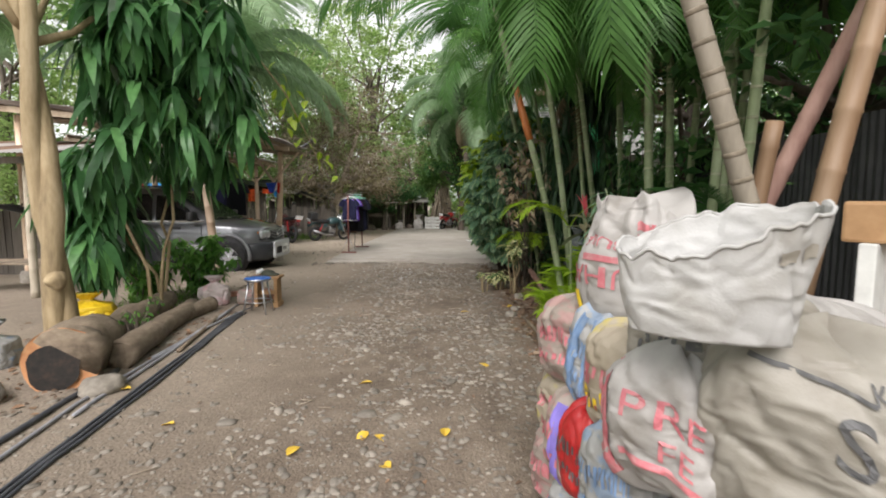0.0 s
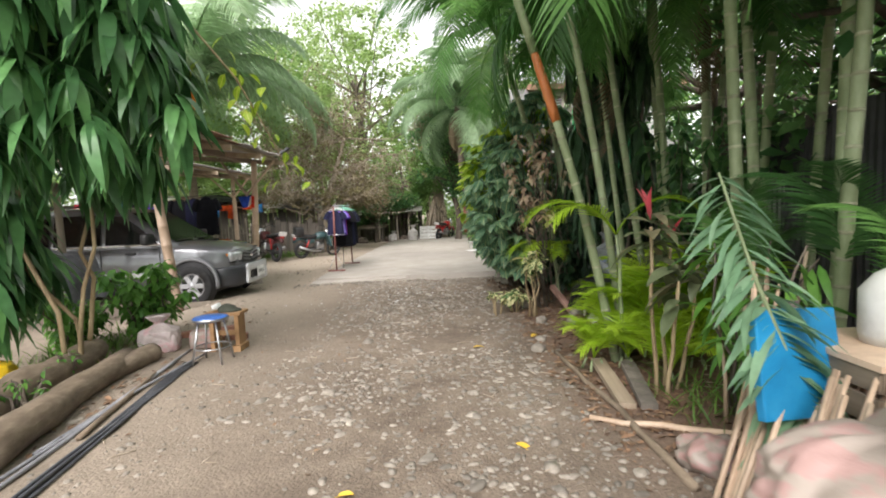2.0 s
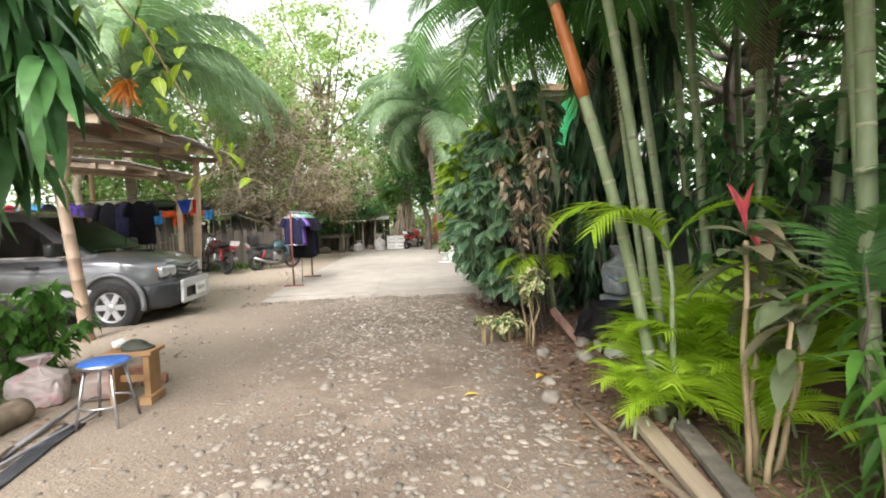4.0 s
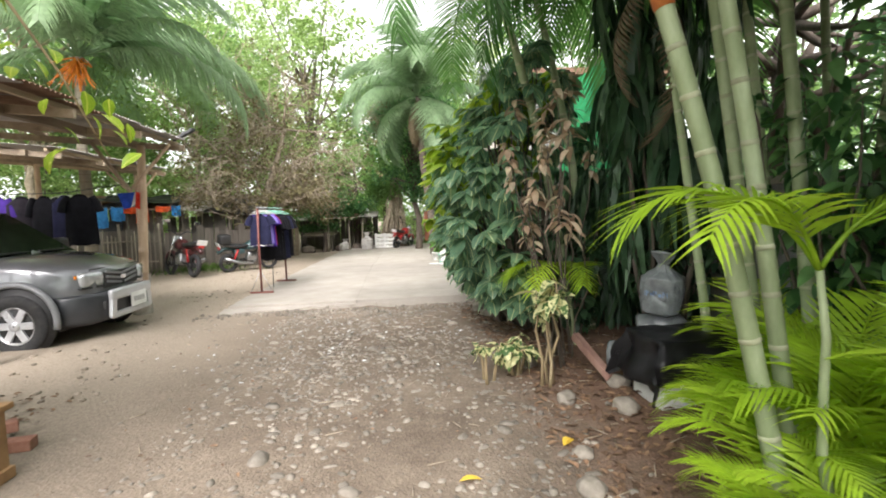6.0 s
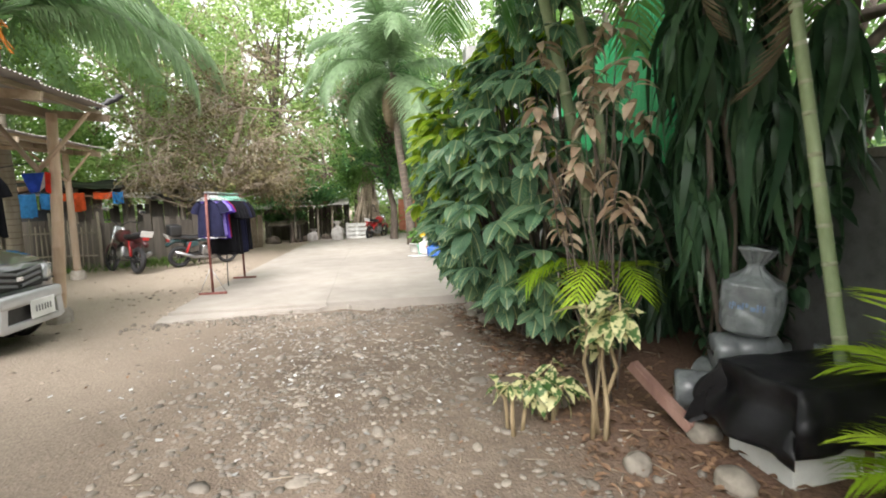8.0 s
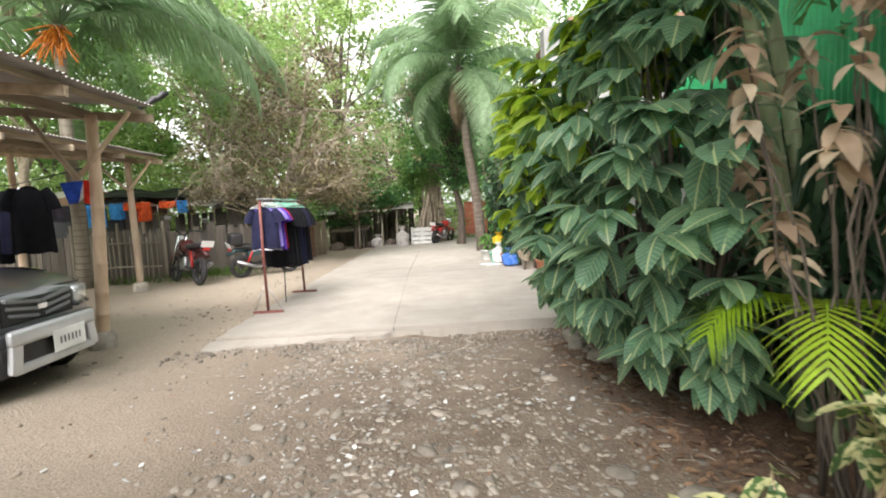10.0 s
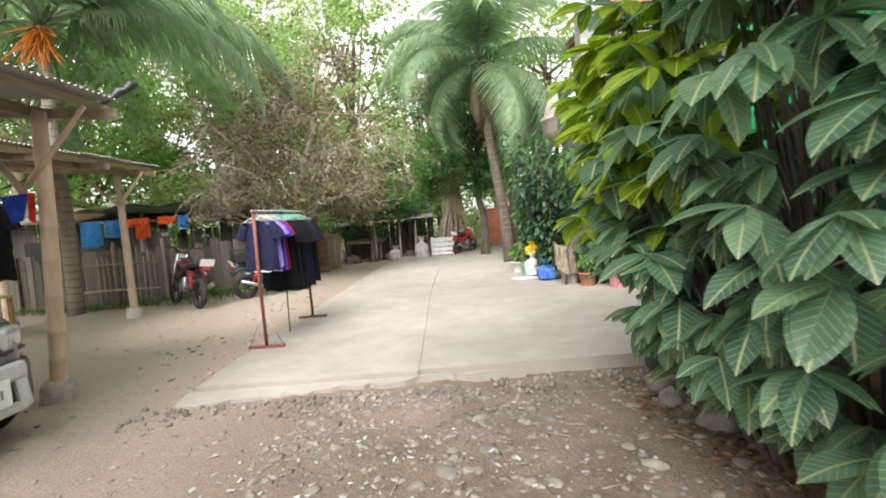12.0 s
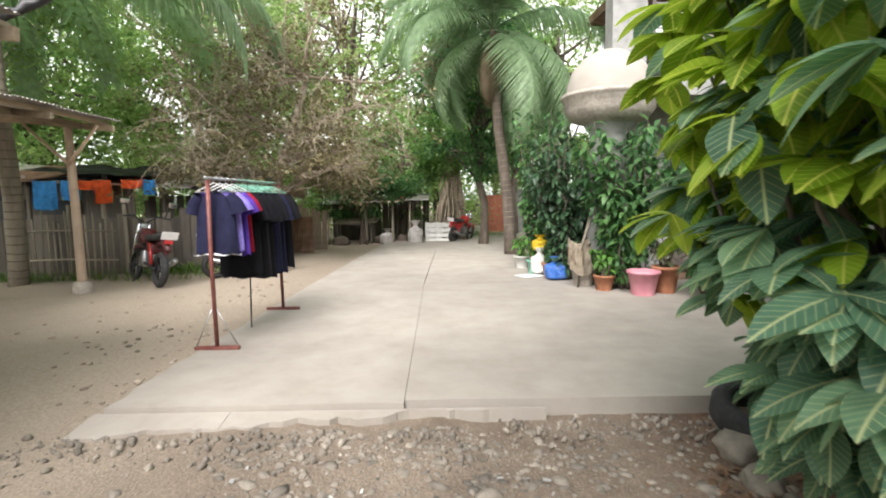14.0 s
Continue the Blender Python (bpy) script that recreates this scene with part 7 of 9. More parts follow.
L_TABLE = surf("lime_table_top", [(0.3, 0.34, 0.1), (0.4, 0.45, 0.14), (0.48, 0.52, 0.2)], 6, 0.5, bump=0.05)
carport_line()


def pennant():
    """Small flag of blue, white and red tied to the carport post."""
    f = thing("pennant", (-4.27, 13.02, 1.92), "small blue white and red pennant tied to a post", "flag")
    f.scale = (0.76, 0.9, 0.8)
    def tri_cloth(name, pts, mat, lab):
        bm = bmesh.new()
        fc = bm.faces.new([bm.verts.new(p) for p in pts])
        bmesh.ops.solidify(bm, geom=[fc], thickness=0.006)
        bmesh.ops.recalc_face_normals(bm, faces=bm.faces)
        part(name, bm, mat, f, lab)
    tri_cloth("blue_field", [(-0.42, -0.03, 0.0), (-0.06, -0.02, 0.02), (-0.16, -0.03, -0.3), (-0.3, -0.04, -0.32)], C_ROYAL, "blue field")
    tri_cloth("white_field", [(-0.06, -0.02, 0.02), (0.0, -0.015, 0.02), (-0.02, -0.02, -0.18), (-0.16, -0.03, -0.3)], C_WHITE, "white field")
    tri_cloth("red_field", [(0.0, -0.1, 0.02), (0.09, -0.1, 0.0), (0.07, -0.105, -0.34), (-0.02, -0.105, -0.3)], C_SCARLET, "red field")


pennant()


# ---- sacks ----
def sack_point(L, W, D, seed, u, v, lift=0.0, style="tied"):
    """Surface of a filled sack along z: u round it, v from base to top. Tied sacks gather near the top, pillows close evenly, open ones flare."""
    c, s = math.cos(u), math.sin(u)
    if style == "pillow":
        prof = max(0.0, 1 - abs(2 * v - 1) ** 3.4) ** (1 / 2.6)
    else:
        prof = min(1.0, (v / 0.1) ** 0.5 if v < 0.1 else 1.0) * (0.88 + 0.14 * math.sin(math.pi * min(1, v / 0.8)))
        low = 0.9 if style == "open" else 0.28
        if v > 0.62:
            prof *= 1.0 - (1 - low) * math.sin(math.pi / 2 * min(1, (v - 0.62) / 0.2))
        if v > 0.82:
            prof *= 1 + (-0.12 if style == "open" else 1.6) * (v - 0.82) / 0.18
    rx = W / 2 * prof * math.copysign(abs(c) ** 0.7, c)
    ry = D / 2 * prof * math.copysign(abs(s) ** 0.7, s)
    p = Vector((rx, ry, L * v))
    q = Vector((c * 0.9, s * 0.9, v * L * 3.0)) + Vector((seed * 3.1, seed, 0))
    wr = 0.035 * noise.noise(q * 1.1)
    # sharp folds that run across and down the cloth
    wr -= 0.024 * (1 - abs(noise.noise(Vector((c * 1.8 + v, s * 1.8, v * 2.6)) + Vector((seed, 0, 3))))) ** 8
    wr -= 0.014 * (1 - abs(noise.noise(Vector((c * 3.2 - v * 2.0, s * 3.2, v * 3.0 + seed))))) ** 7
    wr += 0.006 * noise.noise(Vector((c * 7, s * 7 + v * 3.0, v * 9.0 + seed)))
    if style == "open" and v < 0.72:
        wr *= 0.4
    if style == "pillow":
        wr += 0.012 * (1 - abs(noise.noise(Vector((c * 2.4, s * 2.4 + v * 2, v * 4 + seed))))) ** 6
        p.z += L * 0.12 * noise.noise(Vector((c * 1.5 + seed, s * 1.5, 2)))
    elif v > 0.6:
        wr += 0.05 * noise.noise(Vector((c * 4, s * 4, seed + v))) * min(1, (v - 0.6) / 0.2)
        if style == "open":
            p.z += (0.3 * L * noise.noise(Vector((c * 1.9, s * 1.9, seed))) + 0.08 * L * noise.noise(Vector((c * 6, s * 6, seed)))) * (v - 0.6) / 0.4
    return p + Vector((c, s, 0)) * (wr * min(W, D) * 2.0 * min(1, prof * 2) + lift)


def sack_shape(L, W, D, seed, style):
    V, F = [], []
    nu, nv = 84, 60
    for j in range(nv + 1):
        v = j / nv
        for i in range(nu):
            V.append(sack_point(L, W, D, seed, 2 * math.pi * i / nu, v, 0.0, style))
    for j in range(nv):
        for i in range(nu):
            k = (i + 1) % nu
            F.append((j * nu + i, j * nu + k, (j + 1) * nu + k, (j + 1) * nu + i))
    F.append(tuple(range(nu))[::-1])
    F.append(tuple(nv * nu + k for k in range(nu)))
    return py_mesh("sack", V, F, True)


def text_mesh(words):
    cu = bpy.data.curves.new("print", "FONT")
    cu.body, cu.size, cu.align_x = words, 1.0, "CENTER"
    cu.resolution_u = 3
    ob = bpy.data.objects.new("print", cu)
    scene.collection.objects.link(ob)
    me = bpy.data.meshes.new_from_object(ob.evaluated_get(bpy.context.evaluated_depsgraph_get()))
    bpy.data.objects.remove(ob)
    bpy.data.curves.remove(cu)
    bm = bmesh.new()
    bm.from_mesh(me)
    bpy.data.meshes.remove(me)
    bmesh.ops.triangulate(bm, faces=bm.faces[:])
    for _ in range(2):
        bmesh.ops.subdivide_edges(bm, edges=[e for e in bm.edges if e.calc_length() > 0.14], cuts=1)
        bmesh.ops.triangulate(bm, faces=bm.faces[:])
    return bm


def print_on(parent, L, W, D, seed, words, u0, v0, size, mat, flip=False, mirror=False, style="tied"):
    """Words wrapped on a sack's side about angle u0 and height v0."""
    bm = text_mesh(words)
    r = (W + D) / 4
    for v in bm.verts:
        x, y = v.co.x * size, (v.co.y - 0.35) * size
        if flip:
            x, y = -x, -y
        if mirror:
            x = -x
        v.co = sack_point(L, W, D, seed, u0 + x / r, max(0.02, min(0.97, v0 + y / L)), 0.006, style)
    part("print", bm, mat, parent, "printed lettering")


def band_on(parent, L, W, D, seed, u0, u1, v0, v1, mat, name="print_band", label="", style="tied"):
    bm = bmesh.new()
    n, k = 16, 8
    g = {}
    for j in range(k + 1):
        for i in range(n + 1):
            g[i, j] = bm.verts.new(sack_point(L, W, D, seed, u0 + (u1 - u0) * i / n, v0 + (v1 - v0) * j / k, 0.005, style))
    for j in range(k):
        for i in range(n):
            bm.faces.new((g[i, j], g[i + 1, j], g[i + 1, j + 1], g[i, j + 1]))
    part(name, bm, mat, parent, label, True)


def lettering_on(parent, L, W, D, seed, u0, u1, v0, v1, mat, style):
    """A row of upright bars of the size of worn lettering."""
    r = random.Random(seed * 17 + int(v0 * 100))
    bm = bmesh.new()
    u = u0
    while u < u1 - 0.03:
        w = r.uniform(0.03, 0.07)
        top = v1 - (v1 - v0) * r.choice((0, 0, 0.1, 0.45))
        low = v0 + (v1 - v0) * r.choice((0, 0, 0.0, 0.4))
        g = {}
        for j in range(5):
            for i in range(3):
                g[i, j] = bm.verts.new(sack_point(L, W, D, seed, u + w * i / 2, low + (top - low) * j / 4, 0.005, style))
        for j in range(4):
            for i in range(2):
                bm.faces.new((g[i, j], g[i + 1, j], g[i + 1, j + 1], g[i, j + 1]))
        u += w + r.uniform(0.02, 0.06)
    tagged(part("lettering", bm, mat, parent, "row of worn printed bars", True), kind="stuff")


def sack(at, rot, L, W, D, seed, mat, label, group="sacks in the pile", words=(), bands=(), style="tied"):
    ob = link_mesh("sack", sack_shape(L, W, D, seed, style), mat, None, "", pose(*at, *rot))
    tagged(ob, label, "sack", group)
    for w, u0, v0, size, ink, flip, mirror in words:
        print_on(ob, L, W, D, seed, w, u0, v0, size, ink, flip, mirror, style)
    for u0, u1, v0, v1, ink in bands:
        if v1 - v0 > 0.07 and u1 - u0 > 0.9:
            lettering_on(ob, L, W, D, seed, u0, u1, v0, v1, ink, style)
        else:
            band_on(ob, L, W, D, seed, u0, u1, v0, v1, ink, style=style)
    return ob


C_BLUE_INK = surf("faded_blue_print", [(0.12, 0.2, 0.36), (0.18, 0.28, 0.45), (0.28, 0.36, 0.48)], 26, 0.6, bump=0.1)
S = -math.pi / 2
def build_sack_pile():
    z0 = -0.05
    P = "pillow"
    def put(x, y, z, turn, W, D, H, seed, mat, label, words=(), bands=(), tilt=0.0):
        ink = INK_RED if mat in (SACK_PINK, SACK_RED, SACK_YELLOW) else (C_BLUE_INK if mat is SACK_BLUE else INK_BLACK)
        extra = () if words else ((F - 0.7, F + 0.75, 0.52, 0.68, ink), (F - 0.5, F + 0.5, 0.3, 0.4, ink))
        sack((x, y, z), (tilt, 0, turn), H, W, D, seed, mat, label, words=words, bands=bands + extra, style=P)
    F = S + 0.15
    # foot of the pile
    for k, (x, y, mt, lab) in enumerate(((0.72, 2.4, SACK_PINK, "faded pink printed woven sack at the foot of the pile"), (0.72, 1.98, SACK_BLUE, "white and blue woven sack at the foot of the pile"), (0.8, 1.56, SACK_RED, "white woven sack with red print at the foot of the pile"),
                                         (0.98, 1.15, SACK_PINK, "faded pink printed woven sack at the foot of the pile"), (1.2, 0.8, SACK_RED, "white woven sack with red print at the foot of the pile"))):
        put(x, y, z0, -62, 0.5, 0.5, 0.42, k + 1, mt, lab)
    # second layer
    put(0.74, 2.36, 0.3, -66, 0.48, 0.46, 0.4, 11, SACK_YELLOW, "cream and yellow woven sack in the pile")
    put(0.62, 2.02, 0.3, -66, 0.3, 0.34, 0.42, 12, SACK_PINK, "striped pink and white sack in the pile", bands=((F - 0.3, F - 0.1, 0.1, 0.9, C_LILAC),))
    put(0.58, 1.84, 0.34, -70, 0.22, 0.24, 0.38, 13, RED_PLASTIC, "bright red plastic bag wedged in the pile")
    put(0.66, 1.66, 0.3, -66, 0.3, 0.32, 0.44, 14, SACK_BLUE, "white sack with faint grey print in the pile")
    put(0.7, 1.42, 0.63, -50, 0.42, 0.36, 0.44, 15, SACK_WHITE, "white woven sack with a red printed block", words=(("PRE", F, 0.62, 0.11, INK_RED, False, False), ("FE", F + 0.1, 0.4, 0.09, INK_RED, False, False)), bands=((F - 1.1, F - 0.75, 0.1, 0.9, INK_RED), (F - 0.5, F + 0.45, 0.24, 0.29, INK_RED)))
    put(1.0, 1.02, 0.34, -52, 0.56, 0.48, 0.4, 16, SACK_GREY, "grey woven sack in the pile")
    put(1.22, 0.72, 0.36, -52, 0.5, 0.48, 0.46, 17, SACK_RED, "white woven sack with red print in the pile")
    # third layer
    put(0.7, 2.32, 0.62, -66, 0.44, 0.44, 0.44, 21, SACK_PINK, "cream woven sack with worn pink print")
    put(0.66, 2.0, 0.66, -70, 0.3, 0.34, 0.42, 22, SACK_BLUE, "slim white sack with blue stripes in the pile", bands=((F - 0.35, F - 0.12, 0.08, 0.9, C_BLUE_INK), (F + 0.1, F + 0.2, 0.08, 0.9, C_BLUE_INK)), tilt=-8)
    put(0.7, 1.74, 0.66, -66, 0.32, 0.32, 0.42, 23, SACK_YELLOW, "cream woven sack with pink and yellow print in the pile", bands=((F - 0.6, F + 0.4, 0.3, 0.5, YELLOW_PLASTIC),))
    put(0.86, 1.5, 0.87, -50, 0.5, 0.42, 0.38, 24, SACK_GREY, "grey woven sack with a red printed edge", bands=((F - 0.6, F + 0.7, 0.2, 0.27, INK_RED),))
    put(0.93, 1.18, 0.65, -50, 0.54, 0.44, 0.54, 25, SACK_GREY, "big grey woven sack with faded black print", words=(("S", F + 0.15, 0.66, 0.17, INK_BLACK, False, False), ("KG", F + 0.45, 0.88, 0.06, INK_BLACK, False, False)), bands=((F - 0.45, F + 0.3, 0.83, 0.85, INK_BLACK),))
    put(1.3, 0.95, 0.78, -50, 0.56, 0.46, 0.44, 26, SACK_GREY, "grey woven sack lying across the pile", words=(("KG", F + 0.2, 0.6, 0.13, INK_BLACK, True, False),))
    # back rows that carry the top
    for k, (x, y, z) in enumerate(((1.15, 2.2, z0), (1.25, 1.7, z0), (1.45, 1.25, z0), (1.15, 2.2, 0.33), (1.2, 1.7, 0.36), (1.5, 1.25, 0.36), (1.1, 2.15, 0.7), (1.2, 1.65, 0.74))):
        put(x, y, z, -60, 0.54, 0.5, 0.44, 40 + k, SACK_WHITE, "white woven sack at the back of the pile")
    # standing sack with lettering on top
    sack((0.82, 2.05, 0.97), (0, 0, -62), 0.5, 0.48, 0.42, 13, SACK_WHITE, "white sack with red lettering and a yellow base corner", words=(("MABUHAY", F + 0.1, 0.45, 0.12, INK_RED, True, False), ("MABUHAY", F - 0.2, 0.72, 0.055, INK_RED, True, False)), bands=((F - 0.55, F + 0.55, 0.575, 0.625, INK_RED), (F - 1.2, F - 0.75, 0.04, 0.3, YELLOW_PLASTIC), (F - 1.3, F - 1.2, 0.04, 0.7, INK_RED), (F + 0.95, F + 1.12, 0.1, 0.8, INK_RED), (F + 0.3, F + 0.75, 0.78, 0.83, INK_RED)), style="open")
    # wide open empty sack crumpled on top
    V, Fc = [], []
    nu, nv = 140, 30
    for j in range(nv + 1):
        v = j / nv
        for i in range(nu):
            a = 2 * math.pi * i / nu
            rx, ry = 0.07 + 0.035 * v, 0.17 + 0.05 * v
            n = Vector((math.cos(a), math.sin(a), v * 1.2))
            k = 1 + 0.07 * noise.noise(n * 1.2) - 0.09 * (1 - abs(noise.noise(Vector((n.x * 1.3 + n.z * 0.5, n.y * 1.3, n.z * 0.7))))) ** 9 - 0.05 * (1 - abs(noise.noise(Vector((n.x * 2.2, n.y * 2.2 - n.z, n.z * 3.0 + 7))))) ** 10
            top = 0.25 + 0.035 * math.cos(a) - 0.055 * math.sin(a) + 0.03 * noise.noise((math.cos(a) * 2.5, math.sin(a) * 2.5, 3)) + 0.014 * noise.noise((math.cos(a) * 7, math.sin(a) * 7, 6))
            V.append((math.cos(a) * rx * k, math.sin(a) * ry * k, top * v))
    for j in range(nv):
        for i in range(nu):
            k = (i + 1) % nu
            Fc.append((j * nu + i, j * nu + k, (j + 1) * nu + k, (j + 1) * nu + i))
    Fc.append(tuple(range(nu))[::-1])
    bm = bmesh.new()
    me = py_mesh("tmp", V, Fc)
    bm.from_mesh(me)
    bpy.data.meshes.remove(me)
    bmesh.ops.solidify(bm, geom=bm.faces[:], thickness=0.004)
    rim = [Vector(V[nv * nu + i]) for i in range(nu)]
    empty = part("empty_sack", bm, SHEER, None, "", True, pose(0.62, 1.14, 1.185, 0, 0, 62))
    tube("hem", rim + rim[:1], 0.005, SHEER, empty, "folded white hem", 5)
    for i0, i1, j0, j1 in ((84, 89, 21, 24), (91, 95, 21, 24)):
        bm2 = bmesh.new()
        g = {(i, j): bm2.verts.new(Vector(V[j * nu + i]) * 1.0 + Vector((math.cos(2 * math.pi * i / nu), math.sin(2 * math.pi * i / nu), 0)) * 0.007) for i in range(i0, i1 + 1) for j in range(j0, j1 + 1)}
        for i in range(i0, i1):
            for j in range(j0, j1):
                bm2.faces.new((g[i, j], g[i + 1, j], g[i + 1, j + 1], g[i, j + 1]))
        part("print", bm2, SACK_GREY, empty, "faded grey print", True)
    tagged(empty, "open empty white sack crumpled on top of the pile", "sack", "sacks in the pile")


build_sack_pile()
SACK_PINKER = printed("washed_pink_sack", (0.58, 0.5, 0.48), (0.56, 0.3, 0.32), 6, 0.55)
sack((-3.42, 7.35, -0.1), (0, 0, 20), 0.46, 0.46, 0.36, 31, SACK_PINKER, "small pink and white sack slumped beside logs", "")
sack((-4.1, 4.35, -0.06), (0, 0, 20), 0.46, 0.5, 0.42, 32, SACK_BLUE, "white and blue woven sack behind the burnt log", "")
sack((-4.35, 6.0, -0.06), (0, 0, 30), 0.42, 0.56, 0.4, 33, YELLOW_PLASTIC, "bright yellow plastic bag behind the logs", "")
sack((-4.05, 5.6, -0.06), (70, 0, 60), 0.4, 0.42, 0.3, 34, YELLOW_PLASTIC, "bright yellow plastic bag behind the logs", "")
sack((-1.3, 26.2, -0.13), (0, 0, 0), 0.85, 0.5, 0.44, 35, SACK_WHITE, "tall white sack standing by the open shed", "")
sack((-2.3, 26.7, -0.13), (0, 0, 30), 0.55, 0.5, 0.4, 36, SACK_WHITE, "white sack inside the open shed", "")

# ---- logs, pipes and stools on the west side ----
def log(a, b, r0, r1, label, seed, char=False, bark=None):
    a, b = Vector(a), Vector(b)
    t = thing("log", a, label, "log", "logs beside the path")
    n = 12
    d = b - a
    pts = [d * (i / n) + Vector((noise.noise((i * 0.5, seed, 0)), 0, noise.noise((i * 0.5, seed, 4)))) * 0.03 for i in range(n + 1)]
    v, f = tube_data(pts, [r0 + (r1 - r0) * i / n for i in range(n + 1)], 20)
    mid = lambda p: min(pts, key=lambda q: (q - p).length)
    out = []
    for p in v:
        c = mid(p)
        w = (p - c)
        out.append(c + w * (1 + 0.3 * noise.noise(p * 3 + Vector((seed, 0, 0))) + 0.07 * noise.noise(p * 9)))
    link_mesh("bark", py_mesh("bark", out, f, True), bark or LOG_BARK, t)
    # cut face
    dn = d.normalized()
    bm = bmesh.new()
    bmesh.ops.create_circle(bm, cap_ends=True, segments=24, radius=r0 * 0.93)
    bmesh.ops.transform(bm, matrix=Vector((0, 0, 1)).rotation_difference(-dn).to_matrix().to_4x4(), verts=bm.verts)
    bmesh.ops.inset_region(bm, faces=bm.faces[:], thickness=r0 * 0.3)
    for vv in bm.verts:
        vv.co += -dn * (0.012 + 0.03 * noise.noise(vv.co * 7 + Vector((seed, 0, 0))))
    face = part("cut_face", bm, CUT_WOOD if char else LOG_BARK, t, "pale and reddish sawn face" if char else "weathered brown end")
    if char:
        bm = bmesh.new()
        bmesh.ops.create_circle(bm, cap_ends=True, segments=20, radius=r0 * 0.64)
        for vv in bm.verts:
            vv.co *= 1 + 0.3 * noise.noise(vv.co * 6)
        bmesh.ops.transform(bm, matrix=pose(0, 0, 0) @ Vector((0, 0, 1)).rotation_difference(-dn).to_matrix().to_4x4(), verts=bm.verts)
        for vv in bm.verts:
            vv.co += -dn * 0.05 + Vector((-0.05, 0, -0.05))
        part("charred_face", bm, CHARRED, t, "charred black heart")
    return t


log((-3.1, 3.95, 0.18), (-3.42, 4.8, 0.14), 0.3, 0.22, "thick burnt log end lying beside the path", 1, True)
log((-3.0, 4.5, 0.05), (-3.42, 6.75, 0.04), 0.14, 0.11, "mossy log lying beside the path", 2)
log((-3.5, 4.75, 0.1), (-3.85, 6.9, 0.1), 0.17, 0.13, "thick log lying behind another", 3)
log((-3.3, 6.2, 0.02), (-3.3, 6.95, 0.02), 0.1, 0.1, "short cut log beside a small sack", 4)


def pipe_run(name, line, rad, material, label, group):
    pts = []
    P = [Vector((x, y, ground_z(x, y) + rad + h)) for x, y, h in line]
    for a, b in zip(P, P[1:]):
        for i in range(6):
            q = a.lerp(b, i / 6)
            q.z = max(q.z, ground_z(q.x, q.y) + rad)
            pts.append(q)
    pts.append(P[-1])
    ob = tube(name, pts, rad, material, sides=9)
    return tagged(ob, label, "pipe", group)


for k in range(5):
    o = (k - 2) * 0.019
    pipe_run("water_pipe", [(-1.9 + o, 0.6, 0.0), (-2.28 + o, 2.45, 0.015 * (k % 2)), (-2.5 + o, 4.4, 0.03 * (k % 2)), (-2.66 + o, 5.6, 0.0), (-2.82 + o * 1.6, 6.85, 0.0)], 0.0125, PVC_BLACK, "long black plastic water pipe lying on the ground", "bundle of black pipes")
for k, (line, rad, mt, lab) in enumerate((([(-2.55, 2.4, 0), (-2.74, 3.6, 0), (-2.85, 5.2, 0), (-3.05, 7.3, 0)], 0.014, PVC_GREY, "long grey pipe lying on the ground"),
                                          ([(-2.62, 3.4, 0), (-2.8, 5.0, 0), (-2.98, 6.9, 0.02)], 0.016, PVC_GREY, "long grey pipe lying on the ground"),
                                          ([(-2.6, 1.8, 0), (-2.78, 3.0, 0), (-2.95, 4.4, 0)], 0.02, PVC_BLACK, "dark pipe lying in the dirt"),
                                          ([(-2.72, 5.0, 0), (-2.95, 6.4, 0)], 0.022, LOG_BARK, "thin stick lying by the pipes"),
                                          ([(-2.88, 4.8, 0), (-2.85, 6.0, 0.01), (-2.78, 7.1, 0.02)], 0.013, PVC_GREY, "long grey pipe lying on the ground"))):
    pipe_run("water_pipe", line, rad, mt, lab, "loose pipes by the logs")


def round_stool():
    t = thing("round_stool", (-2.58, 6.86, ground_z(-2.58, 6.86)), "round blue topped stool with steel legs", "stool")
    lathe("seat", [(0.0, 0.455), (0.165, 0.455), (0.178, 0.465), (0.178, 0.485), (0.165, 0.497), (0.0, 0.502)], BLUE_SEAT, t, "worn blue seat", 32)
    lathe("seat_rim", [(0.18, 0.462), (0.184, 0.468), (0.184, 0.482), (0.18, 0.488)], STEEL, t, "", 32)
    for k in range(4):
        a = math.pi / 4 + math.pi / 2 * k
        tube("leg", [(0.13 * math.cos(a), 0.13 * math.sin(a), 0.46), (0.18 * math.cos(a), 0.18 * math.sin(a), 0.2), (0.22 * math.cos(a), 0.22 * math.sin(a), 0.0)], 0.012, STEEL, t, sides=8)
    pts = [(0.185 * math.cos(2 * math.pi * i / 20), 0.185 * math.sin(2 * math.pi * i / 20), 0.17) for i in range(21)]
    tube("ring", pts, 0.008, STEEL, t, sides=6)


round_stool()


